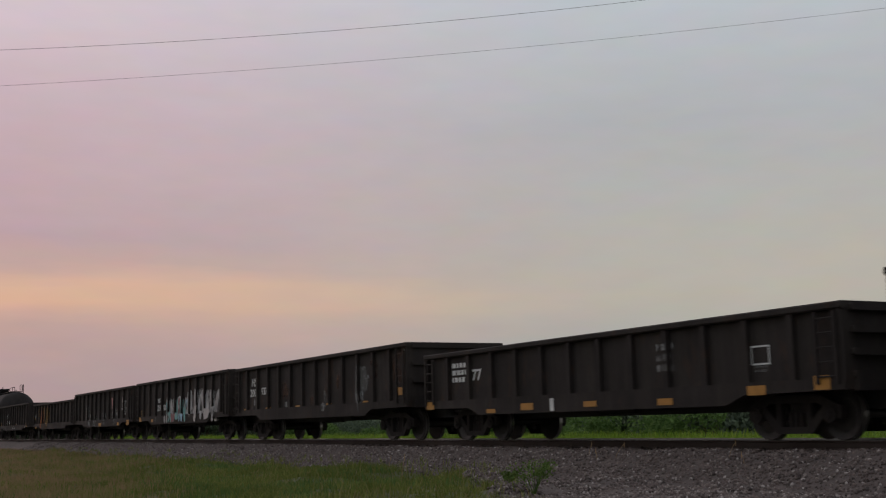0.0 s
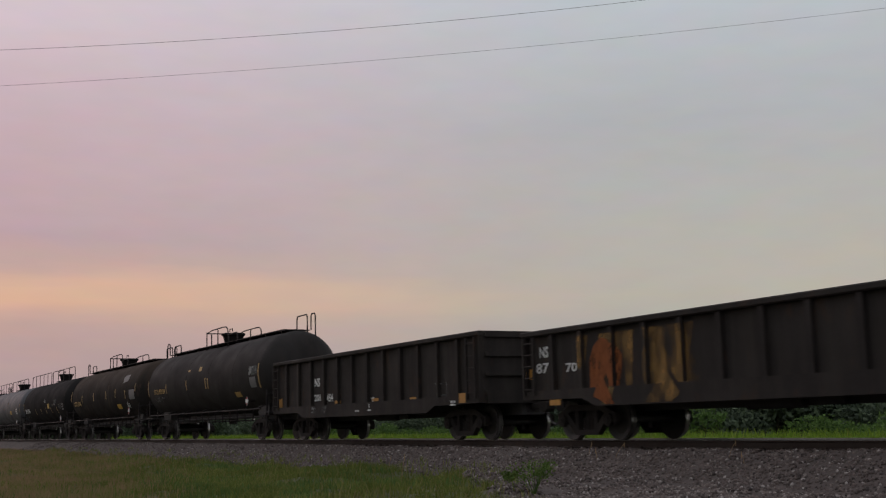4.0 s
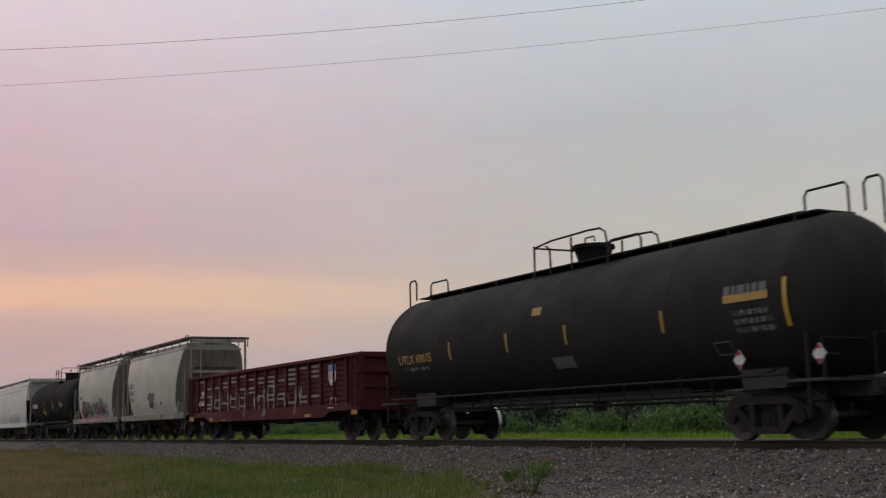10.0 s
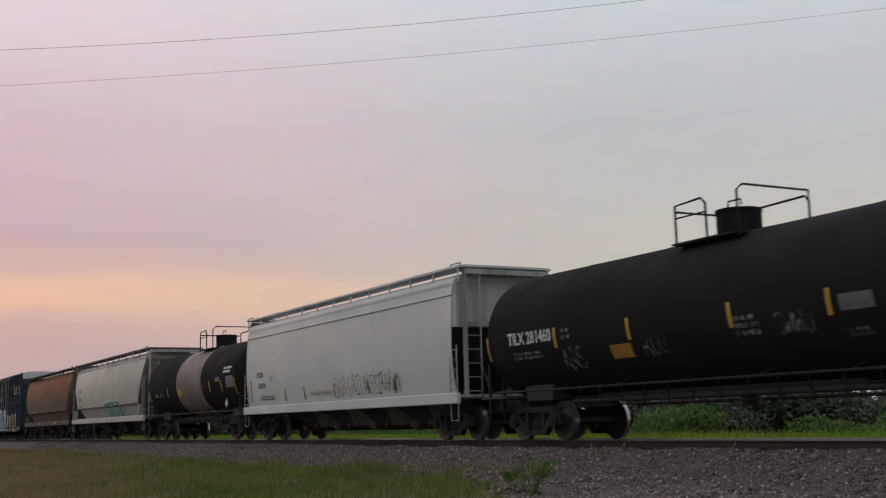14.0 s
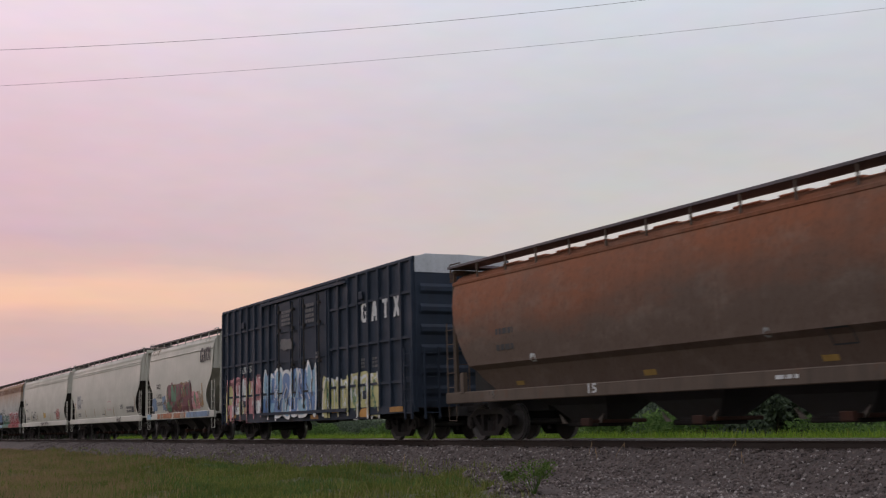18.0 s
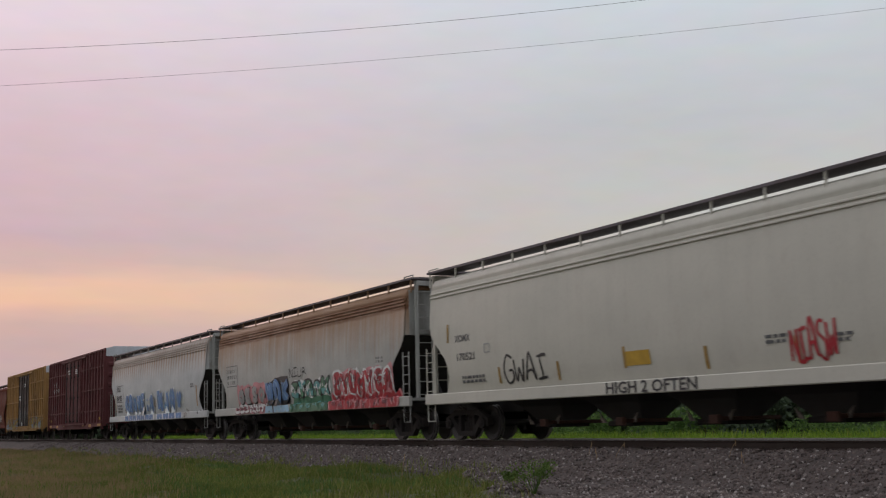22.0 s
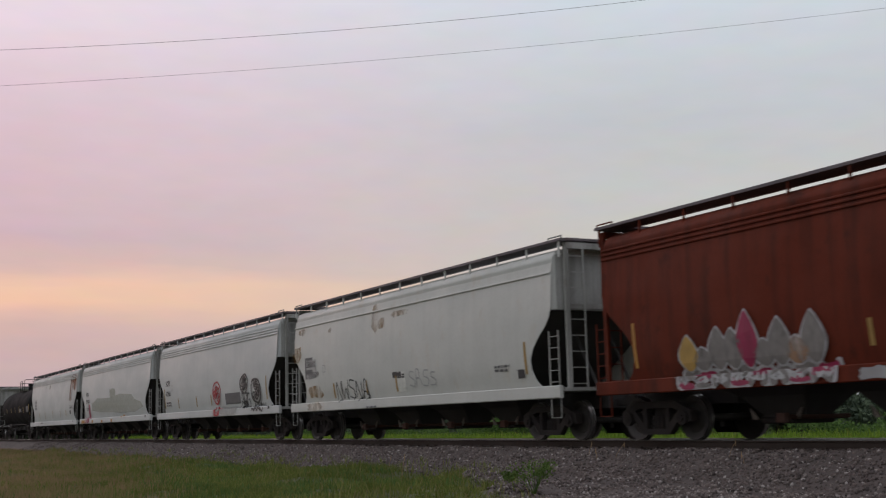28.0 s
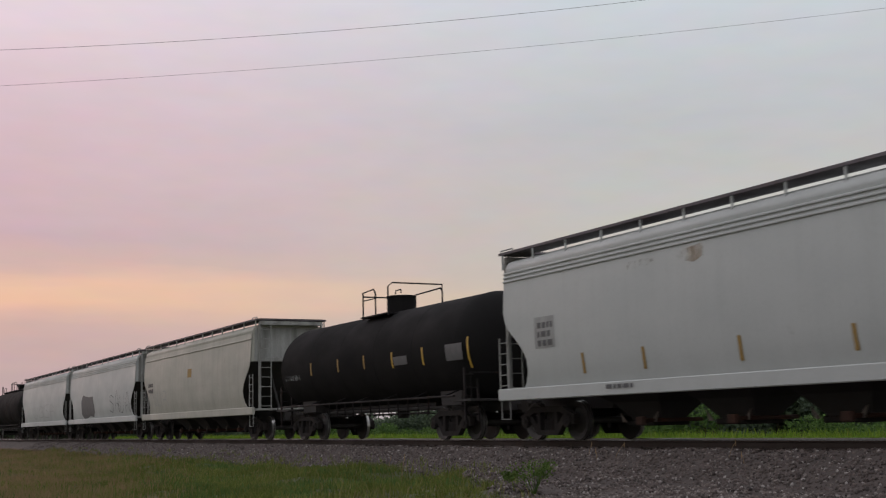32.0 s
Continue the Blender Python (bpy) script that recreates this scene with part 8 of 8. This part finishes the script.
    mask_face(c, "g_red", 0.38, 1.48, 1.45, 2.44)
    scrawl(c[0], 0.60, 1.44, 0.99, 1.35, "g_red", c[2], 468, 3, 0.035)
    fit_words(c, "ACFX", "letter_dark", -6.84, -6.10, 2.48, 2.74)
    fit_words(c, "67383", "letter_dark", -6.83, -6.07, 2.02, 2.25)
    bars(c[0], -6.77, 1.55, 0.97, 0.24, 2, M["letter_grey"], c[2], 471)
    frame_mark(c, "patch_grey", -5.90, -5.66, 2.24, 2.51)
    rect(c, "dull_yellow", -7.14, -6.94, 1.47, 2.37, "reflector")
    rect(c, "dull_yellow", -4.89, -4.71, 1.44, 1.89, "reflector")
    rect(c, "dull_yellow", -2.09, -1.92, 1.44, 1.89, "reflector")
    rect(c, "dull_yellow", 0.04, 0.19, 1.44, 1.89, "reflector")
    mask_face(c, "g_black", 3.97, 4.95, 1.81, 2.55)
    mask_face(c, "g_black", 5.14, 6.36, 1.39, 2.36)
    scrawl(c[0], 3.98, 5.04, 1.15, 1.95, "g_black", c[2], 479, 3, 0.03)
    scrawl(c[0], 5.37, 6.70, 1.07, 1.38, "g_black", c[2], 480, 4, 0.03)
    rect(c, "letter_grey", 2.00, 3.89, 1.43, 1.87)
    rect(c, "dull_yellow", 6.83, 6.98, 1.51, 2.37, "reflector")
    blot(c, "patch_grey", 1.25, 3.79, 0.99, 1.36, 485)
    rect(c, "letter_dark", 7.18, 7.36, 1.14, 1.29)
    c = t[31]
    fit_words(c, "ROIX", "letter_dark", -6.67, -5.99, 2.57, 2.79)
    fit_words(c, "59700", "letter_dark", -6.71, -5.73, 2.16, 2.38)
    blot(c, "g_crimson", -6.09, -5.65, 1.0, 2.11, 490)
    scrawl(c[0], -6.82, -5.76, 0.98, 1.33, "g_crimson", c[2], 491, 3, 0.04)
    blot(c, "patch_soft", -0.60, 0.84, 2.17, 2.80, 492)
    rect(c, "patch_soft", -5.18, 2.52, 1.73, 2.14)
    blot(c, "patch_soft", -0.59, 0.51, 2.31, 2.83, 494)
    blot(c, "patch_soft", -5.30, 6.35, 1.44, 2.43, 495)
    rect(c, "orange", -5.00, -4.56, 0.99, 1.14, "reflector")
    rect(c, "orange", -2.50, -2.07, 0.99, 1.12, "reflector")
    rect(c, "orange", -0.11, 0.29, 0.99, 1.14, "reflector")
    rect(c, "orange", -7.89, -6.95, 0.99, 1.17, "reflector")
    bars(c[0], -6.64, 1.73, 0.77, 0.19, 2, M["letter_grey"], c[2], 500)
    rect(c, "orange", 2.26, 2.62, 1.21, 1.34, "reflector")
    rect(c, "letter_dark", 7.35, 7.54, 1.13, 1.29)
    c = t[32]
    blot(c, "rust_run", 5.9, 6.9, 2.5, 4.15, 506)
    blot(c, "rust_run", 7.0, 8.1, 3.1, 4.15, 507)
    blot(c, "rust_run", 6.2, 7.8, 3.6, 4.2, 508)
    blot(c, "tan_stain", 5.80, 6.49, 2.46, 2.72, 508)
    rect(c, "patch_grey", -6.74, -5.91, 2.13, 2.86)
    bars(c[0], -6.61, 2.18, 0.64, 0.62, 3, M["letter_grey"], c[2], 510)
    rect(c, "dull_yellow", -4.97, -4.78, 1.47, 1.93, "reflector")
    rect(c, "dull_yellow", -2.82, -2.64, 1.46, 1.92, "reflector")
    rect(c, "dull_yellow", 0.03, 0.21, 1.46, 1.93, "reflector")
    rect(c, "dull_yellow", 2.75, 2.92, 1.47, 1.92, "reflector")
    bars(c[0], -3.98, 1.10, 1.06, 0.14, 1, M["letter_grey"], c[2], 515)
    blot(c, "tan_stain", -3.21, -2.28, 3.55, 3.71, 516)
    blot(c, "tan_stain", -1.50, -0.76, 3.45, 3.78, 517)
    blot(c, "tan_stain", 1.39, 1.52, 1.83, 2.03, 518)
    rect(c, "letter_dark", 5.96, 6.36, 1.63, 1.87)
    scrawl(c[0], 6.08, 7.05, 1.92, 2.21, "g_black", c[2], 520, 4)
    rect(c, "dull_yellow", 4.65, 4.85, 1.46, 1.92, "reflector")
    rect(c, "letter_dark", 7.35, 7.50, 1.09, 1.26)
    c = t[33]
    rect(c, "dull_yellow", -1.50, -1.28, 2.17, 2.58, "reflector")
    rect(c, "dull_yellow", 0.53, 0.73, 2.17, 2.58, "reflector")
    rect(c, "yellow", 2.52, 2.70, 2.10, 2.56, "reflector")
    rect(c, "yellow", 4.48, 4.64, 2.08, 2.57, "reflector")
    rect(c, "dull_yellow", -3.79, -3.59, 2.17, 2.58, "reflector")
    rect(c, "letter_grey", 2.70, 3.57, 2.16, 2.41)
    rect(c, "letter_grey", 5.91, 6.83, 2.11, 2.55)
    rect(c, "yellow", 7.06, 7.23, 1.87, 2.68, "reflector")
    bars(c[0], -6.15, 2.07, 1.75, 0.27, 1, M["letter_dim"], c[2], 532)
    c = t[34]
    rect(c, "dull_yellow", -0.36, 0.25, 2.75, 3.13)
    scrawl(c[0], -7.65, -3.50, 1.56, 2.38, "patch_grey", c[2], 535, 4)
    bars(c[0], -7.12, 2.28, 1.07, 0.55, 2, M["letter_grey"], c[2], 536)
    c = t[35]
    blot(c, "letter_grey", -4.79, -0.96, 1.20, 2.68, 538)
    scrawl(c[0], 2.65, 7.46, 1.45, 2.60, "letter_grey", c[2], 539, 4)
    c = t[36]
    scrawl(c[0], -3.62, 5.30, 1.49, 2.49, "patch_grey", c[2], 541, 4)


decorate(build_train())


# ---- what moves: the cars roll along the track, their wheels turn ----
def motions():
    for car, s in CARS:
        walk(car, [(t, pose(s + SPEED * t, TRACK_Y, 0.021, CANT, 0, 0)) for t in (0.0, 8.0, 16.0, 24.0, 32.0)])
    for store, x in ((FRONT_WHEELS, 0.89), (REAR_WHEELS, -0.89)):
        first = store[0]
        walk(first, [(i / FPS, pose(x, 0, WHEEL_R, 0, math.degrees(SPEED * i / FPS / WHEEL_R), 0)) for i in range(32 * FPS + 1)])
        # all the wheels roll alike: they share the first one's keys
        for w in store[1:]:
            w.rotation_mode = "QUATERNION"
            w.animation_data_create()
            w.animation_data.action = first.animation_data.action
            w.animation_data.action_slot = first.animation_data.action_slot


motions()
